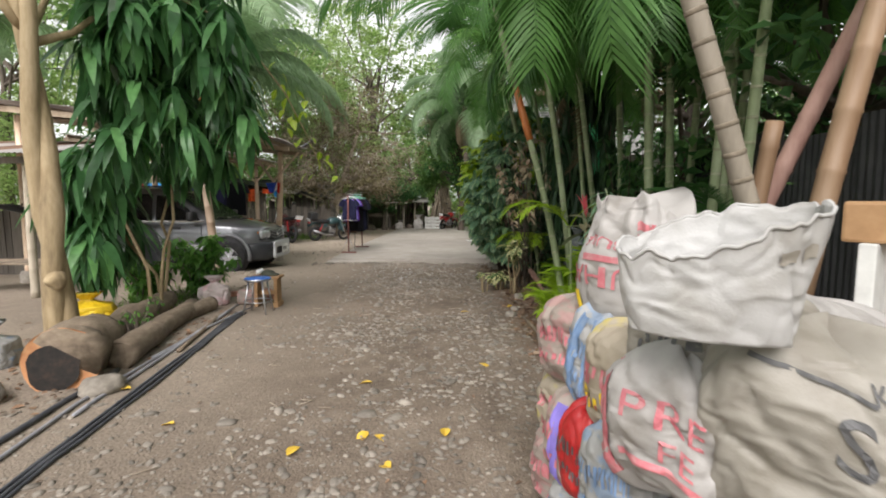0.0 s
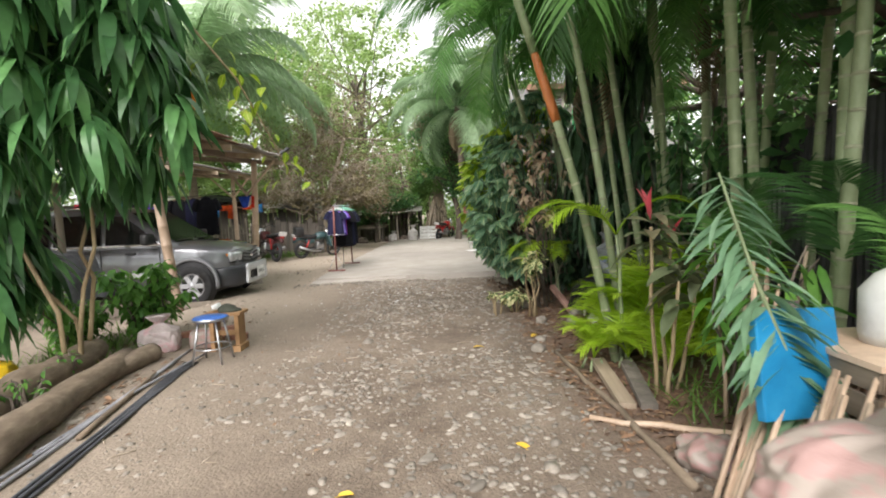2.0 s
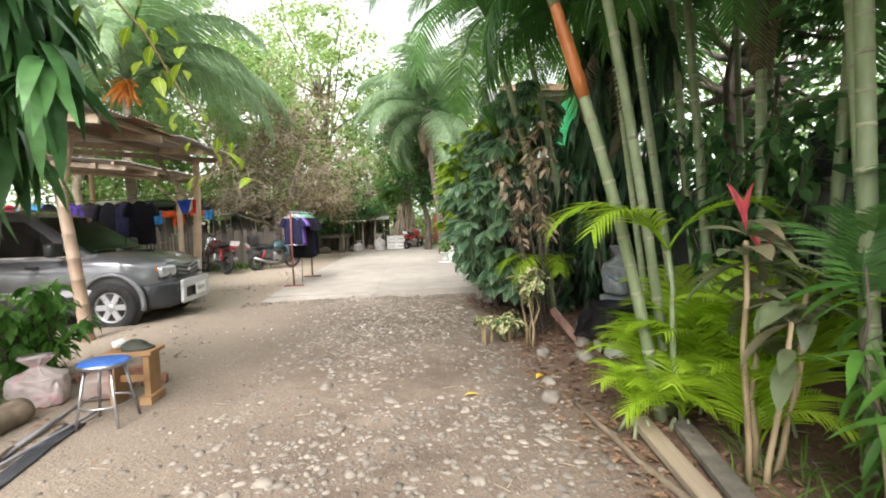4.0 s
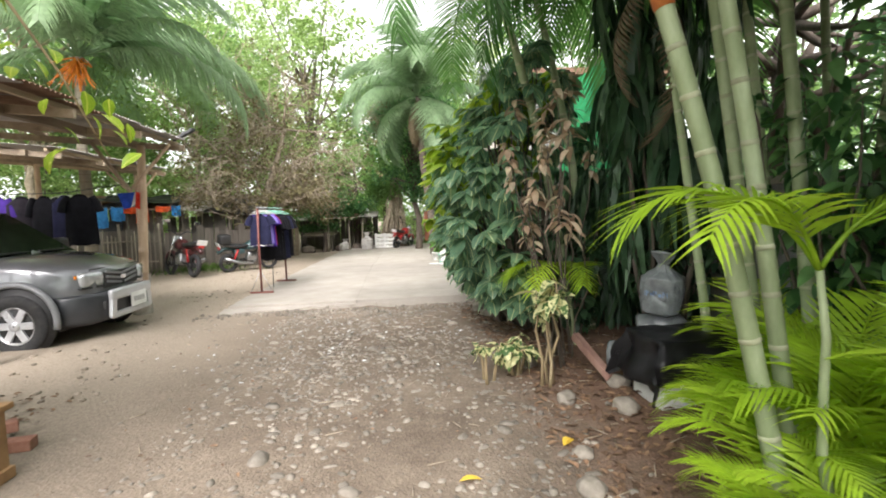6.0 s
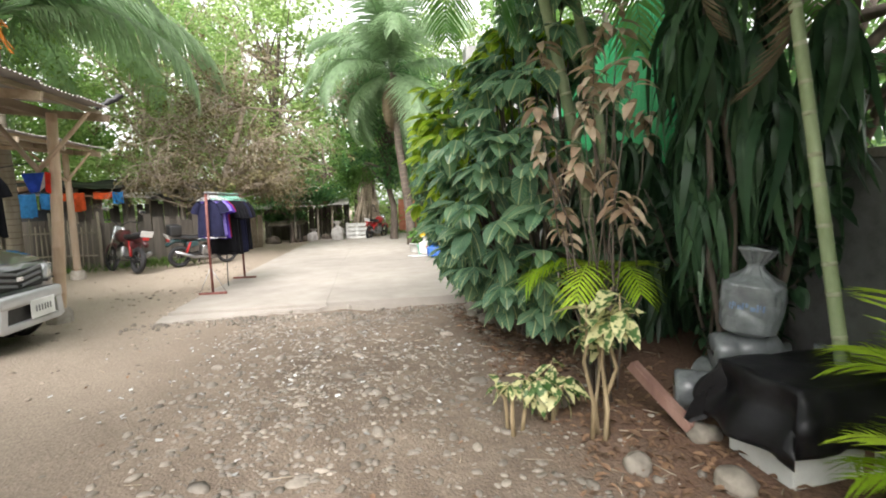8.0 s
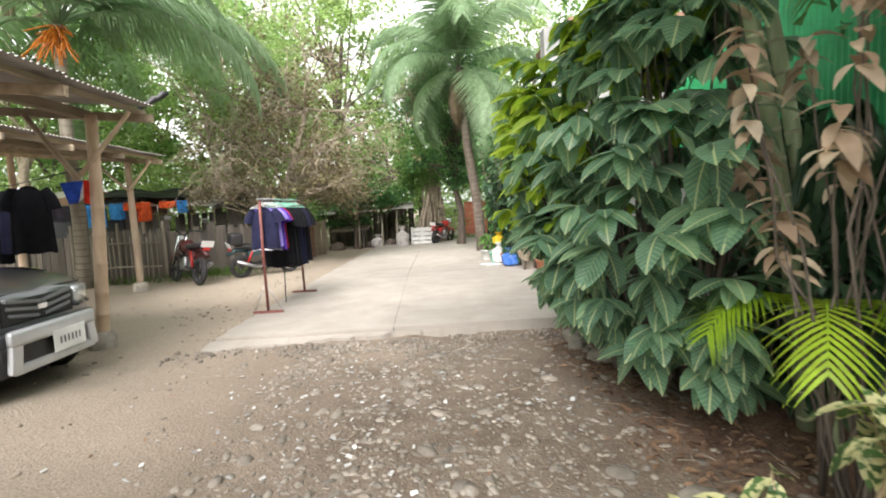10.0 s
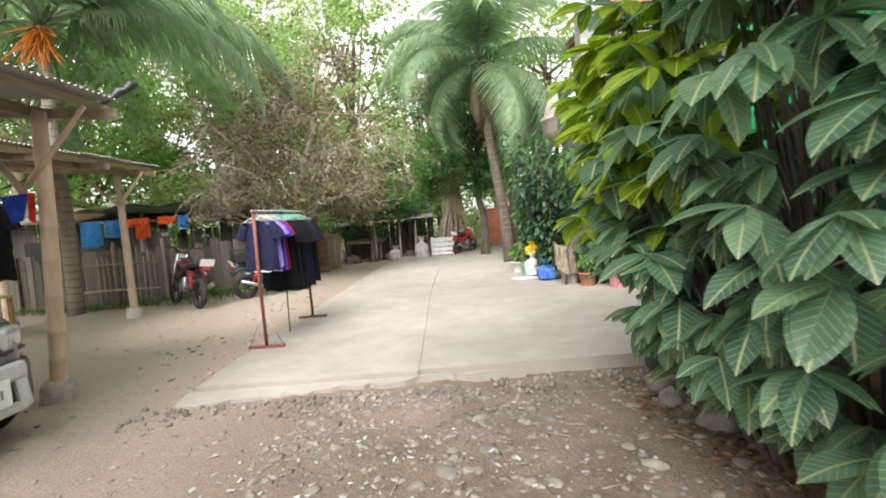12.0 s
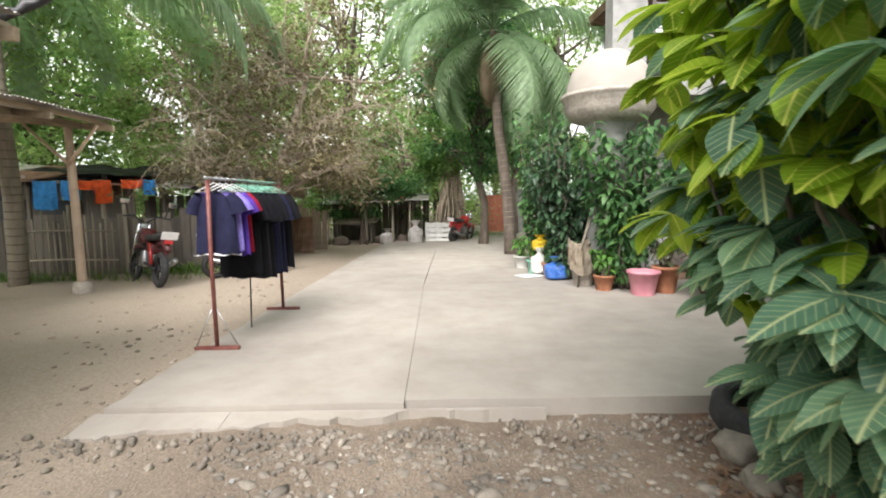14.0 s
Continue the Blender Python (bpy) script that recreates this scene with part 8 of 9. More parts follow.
def wooden_bench():
    t = thing("wooden_stool", (-2.62, 7.35, ground_z(-2.42, 7.3)), "small brown wooden stool holding a cap and a cup", "stool")
    part("top", boxed((0.42, 0.26, 0.035), (0, 0, 0.44), bevel=0.006), WOOD, t)
    for x in (-0.14, 0.15):
        part("leg", boxed((0.05, 0.2, 0.42), (x, 0, 0.21), bevel=0.005), WOOD, t)
    part("stretcher", boxed((0.25, 0.03, 0.06), (0, 0, 0.2), bevel=0.004), WOOD, t)
    part("base_block", boxed((0.1, 0.26, 0.07), (0.15, -0.02, 0.035), bevel=0.006), WOOD, t)
    b = thing("sun_hat", (-2.6, 7.36, ground_z(-2.42, 7.3) + 0.459), "crumpled dark green cap on the wooden stool", "cap")
    bm = bmesh.new()
    bmesh.ops.create_uvsphere(bm, u_segments=20, v_segments=12, radius=0.11)
    for v in bm.verts:
        v.co.z = max(0, v.co.z * 0.75)
        v.co += v.normal * 0.02 * noise.noise(v.co * 12)
        if v.co.x > 0.06 and v.co.z < 0.02:
            v.co.x *= 1.6
    part("crown", bm, CAP, b, smooth=True)
    c = thing("white_cup", (-2.77, 7.32, ground_z(-2.42, 7.3) + 0.459), "white plastic cup lying on a wooden stool", "cup")
    lathe("cup", [(0.03, 0), (0.042, 0.1), (0.045, 0.1), (0.032, -0.0)], WHITE_PLATE, c, "", 16, pose(0, 0, 0.045, 0, 80, 30))


CAP = cloth("olive_cloth", (0.06, 0.065, 0.05))
wooden_bench()


def bricks_by_stool():
    g = "loose bricks by the stools"
    for k, (x, y, z, turn) in enumerate(((-2.95, 7.75, 0, 20), (-3.12, 7.95, 0, 70), (-2.9, 7.98, 0.07, 40), (-2.7, 7.85, 0, 10), (-3.4, 8.0, 0, 30))):
        ob = part("brick", boxed((0.22, 0.11, 0.075), (0, 0, 0.037), bevel=0.008), BRICK, m=pose(x, y, ground_z(x, y) + z, 0, 0, turn))
        tagged(ob, "worn red brick lying by the wooden stool", "brick", g)
    b = part("pink_basin_bag", boxed((0.34, 0.28, 0.22), (0, 0, 0.11), bevel=0.06), SACK_PINK, m=pose(-2.95, 7.5, ground_z(-2.95, 7.5), 0, 0, 15), smooth=True)
    tagged(b, "crumpled pink plastic bag behind the stool", "bag")


bricks_by_stool()


def rock(x, y, s, seed, label, mat=None, squash=0.6):
    bm = bmesh.new()
    bmesh.ops.create_icosphere(bm, subdivisions=3, radius=1)
    for v in bm.verts:
        n = v.co.copy()
        v.co = Vector((n.x * s, n.y * s * 0.85, n.z * s * squash)) * (1 + 0.3 * noise.noise(n * 1.4 + Vector((seed, 0, 0))) + 0.08 * noise.noise(n * 5))
    tagged(part("rock", bm, mat or STONE, smooth=True, m=pose(x, y, ground_z(x, y) + s * squash * 0.45, 0, 0, seed * 40)), label, "rock", "rocks beside the path")


for k, (x, y, s) in enumerate(((-3.4, 3.3, 0.14), (-2.75, 3.9, 0.17), (-3.2, 3.0, 0.12), (-3.5, 3.6, 0.2), (-2.95, 2.9, 0.07), (1.25, 8.05, 0.09), (1.6, 7.75, 0.11), (1.05, 7.2, 0.07), (1.75, 8.2, 0.1), (1.35, 12.4, 0.2), (1.2, 12.0, 0.12),
                               (0.95, 6.8, 0.09), (1.3, 11.5, 0.14), (0.95, 9.2, 0.1), (1.15, 8.95, 0.13))):
    rock(x, y, s, k + 1, "rough grey brown stone lying on the soil")


# ---- planks and sticks on the east side ----
def lying_stick(name, a, b, r0, r1, material, label, category="stick", sway=0.03):
    a, b = Vector((*a, ground_z(*a) + r0)), Vector((*b, ground_z(*b) + r1))
    pts = bent(a, b, 8, sway)
    for p in pts:
        p.z = max(ground_z(p.x, p.y) + r0 * 0.9, p.z - 0.01)
    tagged(tube(name, pts, [r0 + (r1 - r0) * i / 8 for i in range(9)], material, sides=9), label, category, "sticks beside the planting")


lying_stick("branch", (1.1, 6.62), (1.2, 4.0), 0.02, 0.028, LOG_BARK, "long thin bare branch lying on the ground")
lying_stick("bamboo_piece", (0.92, 4.9), (1.75, 4.45), 0.02, 0.024, BAMBOO, "split bamboo pole lying on the ground", "pole", 0.01)
lying_stick("bamboo_piece", (1.25, 4.3), (1.8, 4.2), 0.03, 0.03, BAMBOO, "split bamboo pole lying on the ground", "pole", 0.01)
for x0, y0, x1, y1, mt in ((1.38, 6.15, 1.25, 5.05, PLANK), (1.6, 6.0, 1.38, 4.98, BOARD)):
    L = math.hypot(x1 - x0, y1 - y0)
    ob = part("plank", boxed((0.12, L, 0.05), (0, 0, 0.03), bevel=0.006), mt, m=pose((x0 + x1) / 2, (y0 + y1) / 2, ground_z((x0 + x1) / 2, (y0 + y1) / 2) + 0.015, 0, 0, math.degrees(math.atan2(y1 - y0, x1 - x0)) - 90))
    tagged(ob, "weathered grey plank lying in the soil", "plank", "planks by the planting")


def slat_bundle():
    """Stack of split bamboo slats that leans on a blue board."""
    t = thing("bamboo_bundle", (1.58, 3.62, -0.03), "bundle of split bamboo slats leaning on its side", "bundle")
    r = random.Random(5)
    for k in range(60):
        x = r.uniform(-0.18, 0.4)
        y = r.uniform(-0.35, 0.35)
        a = Vector((x - 0.28, y - 0.15, 0.02))
        b = Vector((x + 0.22 + r.uniform(-0.06, 0.06), y + 0.2, 0.56 + r.uniform(-0.1, 0.16)))
        tube("slat", [a, a.lerp(b, 0.5) + Vector((0, 0, 0.02)), b], [0.015, 0.016, 0.013], BAMBOO, t, sides=5)
    b = thing("blue_board", (1.62, 3.86, 0.0), "bright blue plastic sheet behind bamboo slats", "sheet")
    part("sheet", boxed((0.5, 0.05, 0.52), (0, 0, 0.66), (-12, 4, 14), 0.01), BLUE_PLASTIC, b)
    part("prop", boxed((0.05, 0.05, 0.95), (0.1, 0.14, 0.45), (-6, 0, 0)), BOARD, b)
    j = thing("plastic_jug", (2.15, 3.9, 0.72), "clear plastic bags and jugs piled on a crate", "jug")
    lathe("jug", [(0.01, 0), (0.15, 0.0), (0.16, 0.05), (0.16, 0.26), (0.1, 0.34), (0.04, 0.38), (0.04, 0.42)], WHITE_PAINT, j, "", 20)
    c = thing("crate", (2.15, 3.9, -0.03), "rough wooden crate under plastic jugs", "crate")
    for k in range(5):
        part("slat", boxed((0.7, 0.02, 0.12), (0, -0.3, 0.08 + 0.15 * k)), PLANK, c)
        part("slat", boxed((0.02, 0.6, 0.12), (-0.35, 0, 0.08 + 0.15 * k)), PLANK, c)
    part("top", boxed((0.74, 0.64, 0.03), (0, 0, 0.735)), BAMBOO, c)
    w = thing("rag_heap", (1.42, 4.25, -0.03), "crumpled white and pink rags on the ground", "rag")
    bm = bmesh.new()
    bmesh.ops.create_icosphere(bm, subdivisions=4, radius=0.17)
    for v in bm.verts:
        v.co.z = max(-0.02, v.co.z * 0.9)
        v.co *= 1 + 0.4 * noise.noise(v.co * 9) + 0.15 * noise.noise(v.co * 22)
    part("rag", bm, SACK_PINK, w, smooth=True)


slat_bundle()


# ---- leaning poles behind the sacks ----
def leaning_poles():
    g = "poles leaning behind the sacks"
    data = [((1.45, 2.25, 0.0), (2.22, 2.3, 3.6), 0.058, RUSTPOLE, "thick tan bamboo pole leaning on the fence"), ((1.6, 2.05, 0.0), (2.5, 2.1, 3.3), 0.055, RUSTPOLE, "thick tan bamboo pole leaning on the fence"),
            ((1.05, 2.62, 0.2), (2.15, 2.5, 2.7), 0.05, REDPOLE, "reddish brown pole leaning on the fence"), ((1.55, 1.9, 0.1), (2.6, 1.9, 2.6), 0.06, PLANKPOLE, "split grey brown pole leaning on the fence"),
            ((1.7, 1.75, 0.0), (2.7, 1.7, 2.5), 0.07, BAMBOO, "thick tan bamboo pole leaning on the fence"), ((1.55, 2.55, 0.9), (1.5, 2.3, 1.86), 0.045, RUSTPOLE, "short cut bamboo pole end standing up")]
    for a, b, r, mt, lab in data:
        a = (a[0], a[1], -0.03)
        if "short" in lab:
            a = (1.3, 2.5, -0.03)
        t = thing("pole", (0, 0, 0), lab, "pole", g)
        bamboo(t, a, b, r, mt, "culm")
    t = thing("ringed_palm", (1.92, 2.35, -0.03), "leaning pale palm trunk with dark rings", "palm tree")
    ringed_stem(t, [Vector((0, 0, -0.05)).lerp(Vector((-1.3, -0.15, 3.6)), i / 10) + Vector((0.03 * math.sin(3.1 * i / 10), 0, 0)) for i in range(11)], 0.052, 0.043, BAMBOO_GREY, RING_DARK, 0.12, "trunk")
    crown_of_fronds(t, Vector((-1.3, -0.15, 3.6)), 7, FRONDS, L_PALM, random.Random(3), 1.0, (-0.3, 0.9))
    p = thing("white_board", (1.43, 1.76, -0.04), "dirty white board standing behind the sacks", "board")
    part("board", boxed((0.4, 0.05, 1.4), (0.12, 0, 0.7), (0, 0, 40), 0.006), WHITE_PAINT, p)
    q = part("timber_block", boxed((0.34, 0.16, 0.14), (0, 0, 0.07), bevel=0.012), WOOD, m=pose(1.55, 1.76, 1.36, 0, 0, 40))
    tagged(q, "short block of brown timber on a white board", "timber")


PLANKPOLE = surf("split_pole", [(0.2, 0.14, 0.09), (0.33, 0.25, 0.17), (0.44, 0.35, 0.25)], 8, 0.85, bump=0.5, stretch=(1, 1, 0.15))
RUSTPOLE = surf("weathered_brown_bamboo", [(0.2, 0.115, 0.06), (0.31, 0.19, 0.105), (0.42, 0.29, 0.18)], 5, 0.6, bump=0.25, stretch=(1, 1, 0.15), vary="object")
leaning_poles()


# ---- water jugs and covered box by the wall ----
def jugs_and_box():
    prof = [(0.02, 0), (0.12, 0.0), (0.135, 0.02), (0.135, 0.12), (0.126, 0.14), (0.135, 0.16), (0.135, 0.32), (0.1, 0.39), (0.032, 0.43), (0.032, 0.47), (0.0, 0.47)]
    for k, (x, y, z, rx, rz) in enumerate(((2.62, 8.3, -0.05, 0, 0), (1.84, 8.62, 0.085, 90, 60), (2.2, 8.85, 0.085, 90, 20), (2.28, 8.5, 0.085, 90, 100), (2.12, 8.62, 0.31, 84, 70))):
        o = thing("water_jug", (x, y, z), "scuffed clear plastic water jug in a heap", "jug", "water jugs by the wall")
        lathe("jug", prof, JUGM, o, "", 22, pose(0, 0, 0, rx, 0, rz))
    sack((2.3, 8.52, 0.44), (6, 4, -40), 0.6, 0.36, 0.3, 58, JUGM, "grey translucent plastic sack standing on the jugs", "", bands=((S - 0.6, S + 0.3, 0.36, 0.44, C_BLUE_INK),))
    b = thing("covered_box", (2.12, 7.85, -0.06), "white box under a black plastic sheet", "box")
    part("box", boxed((0.62, 0.44, 0.5), (0, 0, 0.25), bevel=0.015), WHITE_PAINT, b)
    part("rust_stain", boxed((0.05, 0.006, 0.2), (0.1, -0.224, 0.16)), REDPOLE, b, "rusty strap")
    bm = bmesh.new()
    n = 44
    g = {}
    for j in range(n + 1):
        for i in range(n + 1):
            x, y = (i / n - 0.5) * 1.36, (j / n - 0.5) * 1.12
            ox, oy = max(0.0, abs(x) - 0.33), max(0.0, abs(y) - 0.24)
            over = max(ox, oy) + 0.35 * min(ox, oy)
            wave = 0.03 * math.sin(x * 17 + 2 * noise.noise((x * 4, y * 4, 2))) + 0.03 * math.sin(y * 15 + 1.0)
            flare = 0.16 * over + wave * min(1.0, over * 7)
            px = math.copysign(min(abs(x), 0.33) + (flare + 0.02 if ox > 0 else 0), x)
            py = math.copysign(min(abs(y), 0.24) + (flare + 0.02 if oy > 0 else 0), y)
            z = 0.515 - over + 0.016 * noise.noise((x * 7, y * 7, 1)) - 0.02 * abs(math.sin(x * 6 + y * 3)) * (over == 0) + 0.02
            g[i, j] = bm.verts.new((px, py, z))
    for j in range(n):
        for i in range(n):
            bm.faces.new((g[i, j], g[i + 1, j], g[i + 1, j + 1], g[i, j + 1]))
    bmesh.ops.solidify(bm, geom=bm.faces[:], thickness=0.004)
    part("cover", bm, BLACK_TARP, b, "black plastic cover", True)
    t = part("tile_offcut", boxed((0.07, 0.5, 0.06), (0, 0, 0.2), (35, 0, 25), 0.005), REDPOLE, m=pose(1.6, 8.4, -0.05))
    tagged(t, "reddish clay offcut leaning by the jugs", "offcut")


JUGM = surf("scuffed_clear_plastic", [(0.11, 0.12, 0.125), (0.18, 0.195, 0.2), (0.28, 0.3, 0.305)], 9, 0.28, bump=0.1)
jugs_and_box()


# ---- pots and buckets at the house ----
def pot(at, r, h, mat, label, name="flower_pot", plant=None, seed=0, leaf=0.14, size=(0.25, 0.25, 0.5)):
    o = thing(name, at, label, "pot")
    lathe("pot", [(r * 0.7, 0), (r * 0.95, h * 0.88), (r * 1.05, h * 0.88), (r * 1.05, h), (r * 0.9, h), (r * 0.85, h * 0.85), (0.01, h * 0.82)], mat, o, "", 24)
    if plant:
        leafy_shrub("potted_plant", (at[0], at[1], at[2] + h * 0.82), size, 90, plant, "leafy plant growing in a pot", leaf, 7, seed)
    return o


pot((2.5, 16.75, SLAB_Z), 0.23, 0.36, PINK_PLASTIC, "pink plastic bucket on the driveway", "bucket")
pot((2.05, 17.15, SLAB_Z), 0.16, 0.24, TERRACOTTA, "small terracotta pot with a leafy plant", plant=L_SHRUB, seed=171)
pot((1.32, 19.0, SLAB_Z), 0.15, 0.26, MINT, "pale green plastic pot with a leafy plant", plant=L_SHRUB, seed=172)
pot((1.55, 18.5, SLAB_Z), 0.19, 0.26, TERRACOTTA, "dark clay pot with a leafy plant", plant=L_DARK, seed=173)
pot((1.85, 17.6, SLAB_Z), 0.2, 0.3, ROUGH_CONCRETE, "round concrete pot with a leafy plant", plant=L_DARK, seed=174)
pot((2.9, 16.9, SLAB_Z), 0.2, 0.4, TERRACOTTA, "clay pot behind a bucket", plant=L_CORDY, seed=175)
pot((1.2, 19.8, SLAB_Z), 0.16, 0.25, WHITE_PAINT, "white pot at the driveway edge", plant=L_SHRUB, seed=176)
sack((1.36, 18.75, SLAB_Z + 0.02), (0, 0, 0), 0.5, 0.3, 0.26, 41, WHITE_PAINT, "white cement bag among the pots", "")
sack((1.4, 18.85, SLAB_Z + 0.45), (0, 0, 0), 0.3, 0.3, 0.26, 42, YELLOW_PLASTIC, "yellow plastic bag on top of a pot", "")
sack((1.55, 18.2, SLAB_Z), (0, 0, 0), 0.42, 0.4, 0.3, 43, BLUE_SEAT, "blue and white plastic bag among the pots", "")
for k in range(3):
    draped("drying_rag", (1.72 + 0.03 * k, 17.42 - 0.05 * k, 0.78 - 0.06 * k), 0.34, 0.42, C_CREAM, "cream rag hung over a stake by the pots", "cloth", 20 * k, 0.1, 0.06, k)
tagged(tube("stake", [(1.72, 17.42, -0.05), (1.76, 17.4, 0.6), (1.92, 17.4, 1.2)], 0.02, BAMBOO_GREY), "thin wooden stake among the pots", "stake")
part_sheet = part("newspaper", boxed((0.45, 0.35, 0.01), (0, 0, 0.01)), WHITE_PLATE, m=pose(1.15, 18.55, SLAB_Z + 0.012, 0, 0, 25))
tagged(part_sheet, "flat white paper lying on the driveway", "paper")
tyre = lathe("old_tyre", [(0.2, 0.0), (0.28, -0.01), (0.31, 0.03), (0.31, 0.13), (0.28, 0.17), (0.2, 0.16), (0.19, 0.12), (0.19, 0.04), (0.2, 0.0)], RUBBER, None, "", 28, pose(1.55, 12.55, -0.06, 12, 0, 0))
tagged(tyre, "old tyre lying under the veined shrub", "tyre")


# ---- things by the open shed ----
def crate_white():
    c = thing("plastic_crate", (-0.55, 27.0, -0.1), "white plastic crate standing by the open shed", "crate")
    for s in (-1, 1):
        for k in range(4):
            part("slat", boxed((0.8, 0.03, 0.12), (0, 0.3 * s, 0.1 + 0.17 * k)), WHITE_PAINT, c)
        for x in (-0.4, 0.0, 0.4):
            part("upright", boxed((0.06, 0.04, 0.7), (x, 0.325 * s, 0.36)), WHITE_PAINT, c)
        part("side", boxed((0.03, 0.6, 0.66), (0.4 * s, 0, 0.35)), WHITE_PAINT, c)
    motorbike((0.25, 27.0, -0.1), 60, RED_PLASTIC, "red motorbike parked by the rooted tree")


crate_white()
for k, (x, y, s) in enumerate(((-3.9, 26.6, 0.3), (-2.6, 27.3, 0.25), (-1.8, 27.2, 0.3))):
    rock(x, y, s, 50 + k, "dark heap of scrap inside the open shed", DARK_BARK, 0.7)


# ---- gravel, shards, leaf litter, grass ----
def gravel():
    r = random.Random(201)
    groups = [[], [], []]
    for _ in range(27000):
        y = r.uniform(-0.5, 13.0)
        x = r.gauss(-0.6, 1.35)
        if x < -3.2 or x > 1.7 or y > 12.75:
            continue
        if x < -1.8 and y > 6.5 and r.random() < 0.93:
            continue
        dens = 0.5 + 0.9 * noise.noise((x * 0.9, y * 0.6, 5.0))
        if r.random() > dens + 0.25 * (y > 9):
            continue
        s = 0.006 + 0.026 * r.random() ** 3.2
        if y > 3.0 and r.random() < 0.06:
            s *= 1.9
        z = ground_z(x, y) - s * 0.02
        m = Matrix.Translation((x, y, z)) @ Matrix.Rotation(r.uniform(0, 6.28), 4, "Z") @ Matrix.Rotation(r.uniform(-0.3, 0.3), 4, "X") @ Matrix.Diagonal((s * r.uniform(1, 1.8), s, s * r.uniform(0.3, 0.7), 1))
        groups[r.randint(0, 2)].append(m)
    for k, g in enumerate(groups):
        v, f = stone_template(2 if k == 0 else 1, k * 3.0)
        ob = link_mesh("gravel", scatter("gravel", v, f, g), STONE)
        tagged(ob, "loose grey brown gravel trodden into the earth", "gravel", kind="stuff")
    dust = []
    for _ in range(2600):
        x, y = -2.7 - abs(r.gauss(0, 1.7)), r.uniform(7.5, 19.0)
        if noise.noise((x * 0.7, y * 0.7, 2.0)) < r.uniform(-0.3, 0.4):
            continue
        s = 0.005 + 0.03 * r.random() ** 4
        dust.append(Matrix.Translation((x, y, ground_z(x, y) + s * 0.1)) @ Matrix.Rotation(r.uniform(0, 6.28), 4, "Z") @ Matrix.Diagonal((s * r.uniform(1, 1.7), s, s * r.uniform(0.4, 0.8), 1)))
    v, f = stone_template(1, 4.0)
    tagged(link_mesh("yard_stones", scatter("yard_stones", v, f, dust), DUST_STONE), "small pale stones and clods in the dusty yard", "gravel", kind="stuff")
    tv = [(-0.5, -0.35, 0), (0.45, -0.4, 0.05), (0.5, 0.3, 0), (-0.4, 0.4, 0.08)]
    shards = []
    for _ in range(330):
        x, y = r.gauss(-0.9, 0.75), r.gauss(10.7, 0.9)
        if y > 12.3 or x > 0.9:
            continue
        s = r.uniform(0.012, 0.05)
        shards.append(Matrix.Translation((x, y, ground_z(x, y) + 0.012)) @ Euler((r.uniform(-0.3, 0.3), r.uniform(-0.3, 0.3), r.uniform(0, 6.28))).to_matrix().to_4x4() @ Matrix.Diagonal((s, s * r.uniform(0.4, 1), s, 1)))
    tagged(link_mesh("white_shards", scatter("white_shards", tv, [(0, 1, 2, 3)], shards), SHARD), "small pale shards scattered on the earth", "shards", kind="stuff")
    v, f, u = blade(1.0, 0.42, 3, 0.15, 0.5, 0.45)
    lit = []
    for _ in range(3600):
        if r.random() < 0.8:
            y = r.uniform(4.4, 12.2)
            x = 1.1 + abs(r.gauss(0, 0.7)) - 0.25 * r.random()
        else:
            y, x = r.uniform(2.0, 9.0), -2.9 - abs(r.gauss(0, 0.9))
        s = r.uniform(0.03, 0.1)
        lit.append(Matrix.Translation((x, y, ground_z(x, y) + 0.012)) @ Euler((r.uniform(-0.4, 0.4), r.uniform(-0.4, 0.4), r.uniform(0, 6.28))).to_matrix().to_4x4() @ Matrix.Diagonal((s, s, s, 1)))
    for _ in range(260):
        x, y = r.uniform(-2.6, 1.2), r.uniform(0.8, 12)
        s = r.uniform(0.02, 0.06)
        lit.append(Matrix.Translation((x, y, ground_z(x, y) + 0.012)) @ Euler((r.uniform(-0.4, 0.4), r.uniform(-0.4, 0.4), r.uniform(0, 6.28))).to_matrix().to_4x4() @ Matrix.Diagonal((s, s, s, 1)))
    tagged(link_mesh("leaf_litter", scatter("leaf_litter", v, f, lit, u), LITTER), "dry brown leaf litter on the soil", "leaves", kind="stuff")
    tw = []
    for _ in range(260):
        x, y = (r.uniform(1.0, 2.4), r.uniform(4.2, 11.5)) if r.random() < 0.6 else (r.uniform(-2.6, 1.0), r.uniform(1, 12))
        a = r.uniform(0, 6.28)
        L = r.uniform(0.04, 0.16)
        p = Vector((x, y, ground_z(x, y) + 0.008))
        tw.append(([p, p + Vector((math.cos(a) * L, math.sin(a) * L, 0.006))], [0.004, 0.003]))
    tagged(tubes("twigs", tw, DEAD_BARK, sides=4), "thin dry twigs scattered on the ground", "twigs", kind="stuff")
    # rubble at the slab's edge
    st = []
    for _ in range(900):
        x, y = r.uniform(-3.3, 1.7), 12.6 + 0.08 * r.random() + abs(r.gauss(0, 0.2)) * -1
        s = 0.006 + 0.032 * r.random() ** 3.5
        st.append(Matrix.Translation((x, y + (0.28 if x > -0.1 else 0.0), ground_z(x, y) + s * 0.3)) @ Euler((r.uniform(0, 3), r.uniform(0, 3), r.uniform(0, 6.28))).to_matrix().to_4x4() @ Matrix.Diagonal((s, s * 0.8, s * 0.6, 1)))
    v, f = stone_template(1, 9.0)
    tagged(link_mesh("rubble", scatter("rubble", v, f, st), STONE), "broken concrete rubble along the slab edge", "rubble", kind="stuff")


gravel()


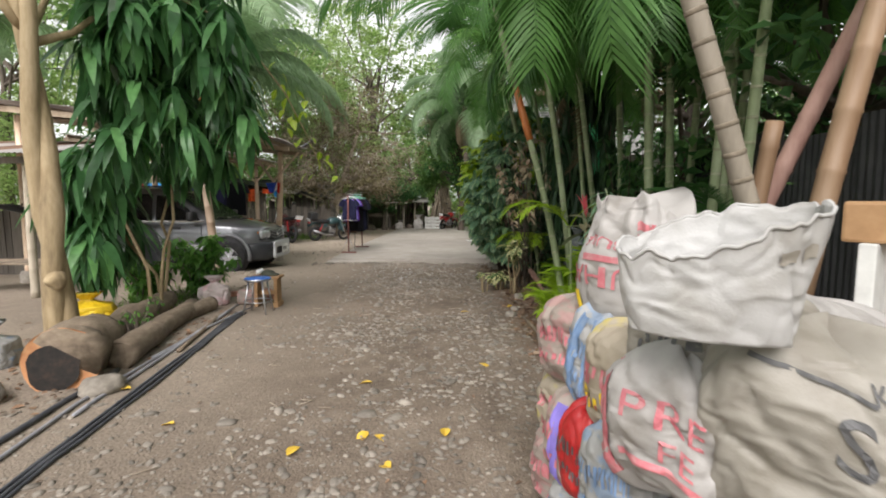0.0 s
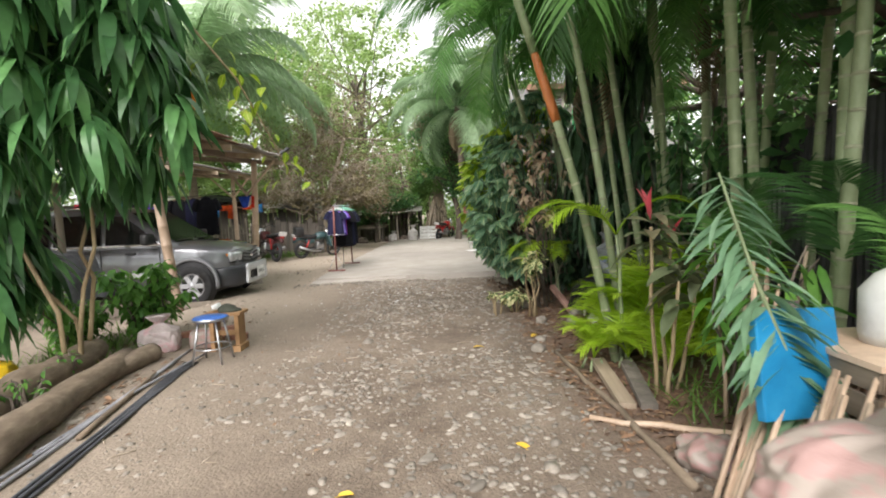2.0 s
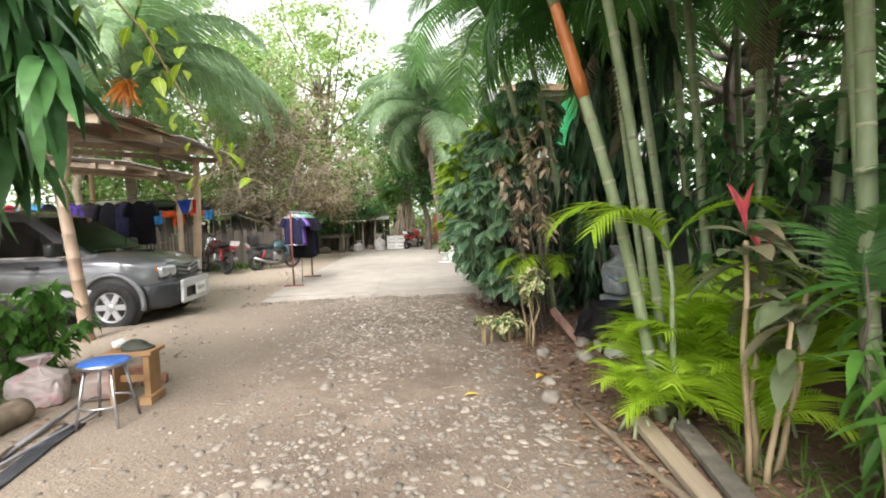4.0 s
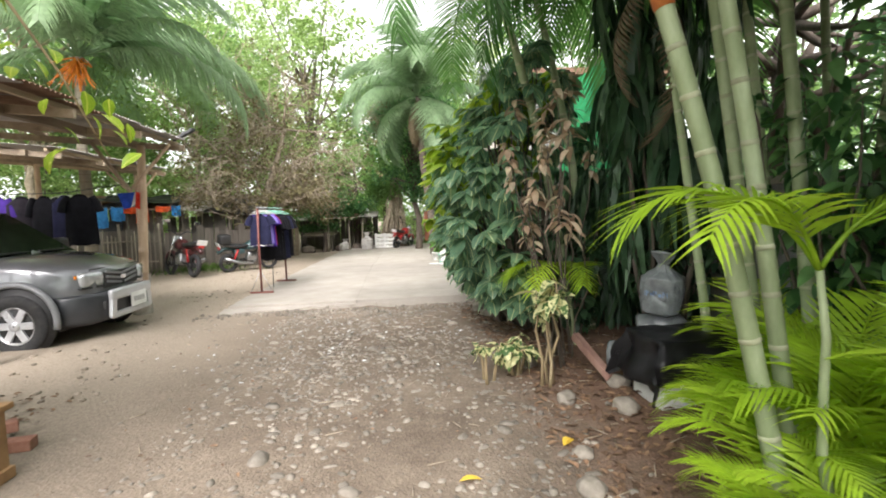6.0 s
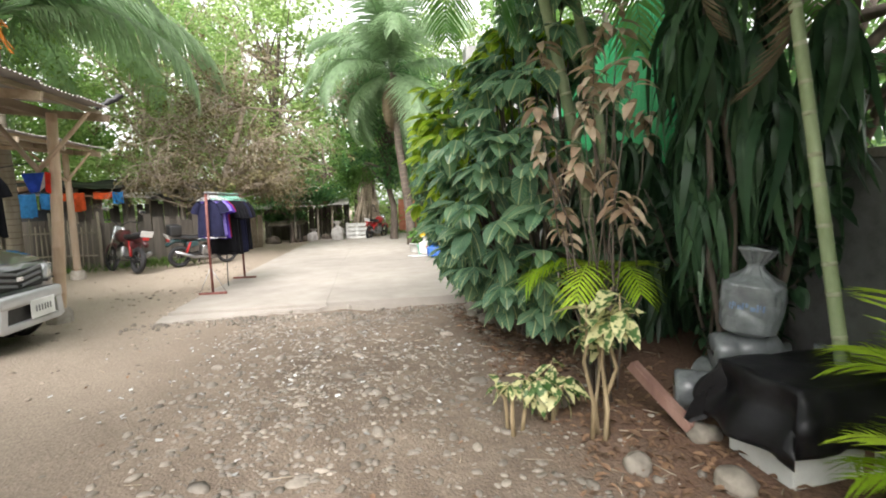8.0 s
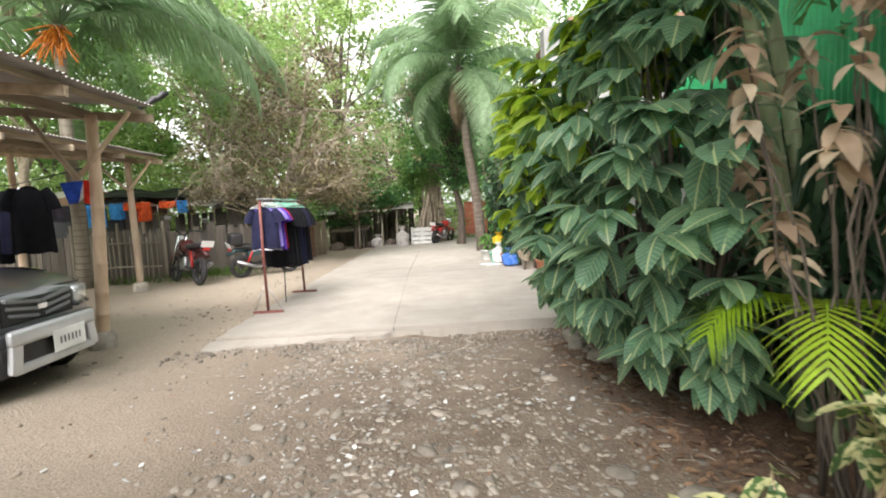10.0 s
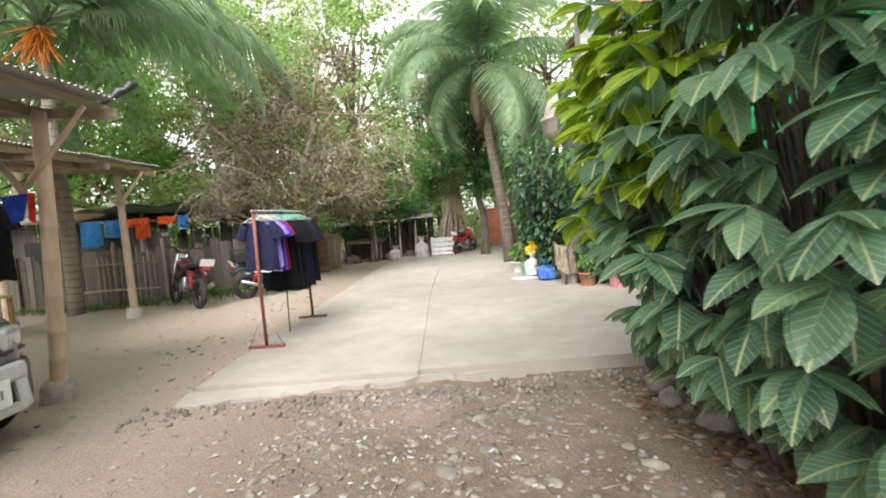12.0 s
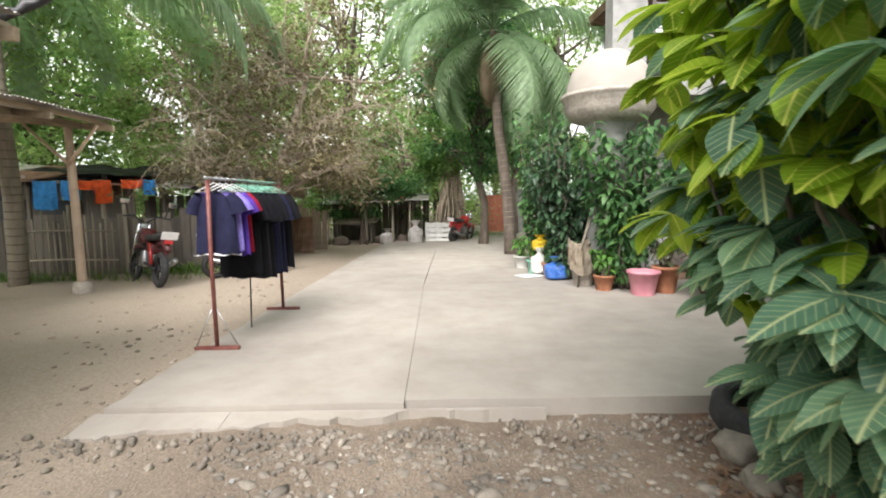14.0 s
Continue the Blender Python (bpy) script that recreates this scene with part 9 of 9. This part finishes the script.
def fallen_leaves():
    v, f, u = blade(0.13, 0.07, 5, 0.2, 0.35, 0.45)
    me = bpy.data.meshes.new("fallen_leaf")
    me.from_pydata(v, [], f)
    bm = bmesh.new()
    bm.from_mesh(me)
    bmesh.ops.solidify(bm, geom=bm.faces[:], thickness=0.002)
    bm.to_mesh(me)
    bm.free()
    me.materials.append(YELLOW_LEAF)
    for k, (x, y) in enumerate(((-0.45, 3.15), (-0.5, 3.2), (0.02, 3.12), (-1.85, 3.3), (-1.5, 2.35), (0.35, 4.6), (-0.6, 4.1), (-0.95, 2.9), (-0.3, 2.75), (-2.55, 3.95), (0.25, 7.0), (1.05, 7.4))):
        ob = new("fallen_leaf", me)
        ob.matrix_basis = pose(x, y, ground_z(x, y) + 0.015, rnd.uniform(-15, 15), rnd.uniform(-15, 15), rnd.uniform(0, 360))
        tagged(ob, "yellow fallen leaf lying on the earth", "leaf", "fallen yellow leaves")


fallen_leaves()


def grass_patch(at, size, n, label, seed, h=0.3):
    r = random.Random(seed)
    v, f, u = blade(1.0, 0.045, 4, 0.5, 0.3, 0.3)
    mats = []
    for _ in range(n):
        x, y = at[0] + r.gauss(0, size[0] / 2), at[1] + r.gauss(0, size[1] / 2)
        w = r.uniform(0, 6.28)
        mats.append(aim((x, y, ground_z(x, y) - 0.01), (math.cos(w) * 0.5, math.sin(w) * 0.5, 1.0), r.uniform(-1, 1), h * r.uniform(0.5, 1.2)))
    tagged(link_mesh("grass", scatter("grass", v, f, mats, u), L_GRASS), label, "grass", kind="stuff")


grass_patch((1.0, 29.6), (1.6, 1.4), 1500, "patch of green grass at the end of the drive", 211)
grass_patch((1.8, 5.0), (0.35, 0.6), 130, "thin grass tufts under the palms", 212, 0.28)
grass_patch((-9.0, 19.4), (3.5, 0.25), 700, "weeds along the foot of the slat fence", 213, 0.35)
grass_patch((-6.0, 20.3), (1.2, 0.5), 500, "weeds along the foot of the slat fence", 214, 0.35)
grass_patch((-4.1, 7.2), (0.5, 0.7), 420, "weeds under the dracaena", 215, 0.3)


# ---- distant woodland that closes the view ----
def woodland():
    r = random.Random(301)
    mats = []
    for i in range(900):
        a = r.uniform(0, 6.283)
        d = r.uniform(36, 50)
        c = Vector((math.cos(a) * d - 3, math.sin(a) * d + 10, r.uniform(0.3, 13) * (0.7 + 0.3 * math.sin(a * 9))))
        mats += leaves_at(r, c, 1.9, 110, 0.42)
    ob = link_mesh("woodland", scatter("woodland", *SMALL_LEAF, mats), L_TREE2)
    tagged(ob, "distant woodland edge of mixed green trees", "woodland", kind="stuff")
    for side, x0, x1, y0, y1 in ((0, -21, -12.5, 12, 30), (1, 4.5, 12, 13, 34), (2, -12, 5, 30.5, 37), (3, -19, -4.5, 25.5, 33)):
        m2 = []
        high = 3.6 if side < 3 else 5.5
        for i in range(140 if side < 3 else 220):
            c = Vector((r.uniform(x0, x1), r.uniform(y0, y1), 0.3 + high * r.random() ** 1.2))
            m2 += leaves_at(r, c, 0.95, 95, 0.2 if side < 3 else 0.23)
        ob = link_mesh("undergrowth", scatter("undergrowth", *SMALL_LEAF, m2), L_TREE if side != 1 else L_DARK)
        tagged(ob, "dense green undergrowth behind the yard", "undergrowth", kind="stuff")


woodland()
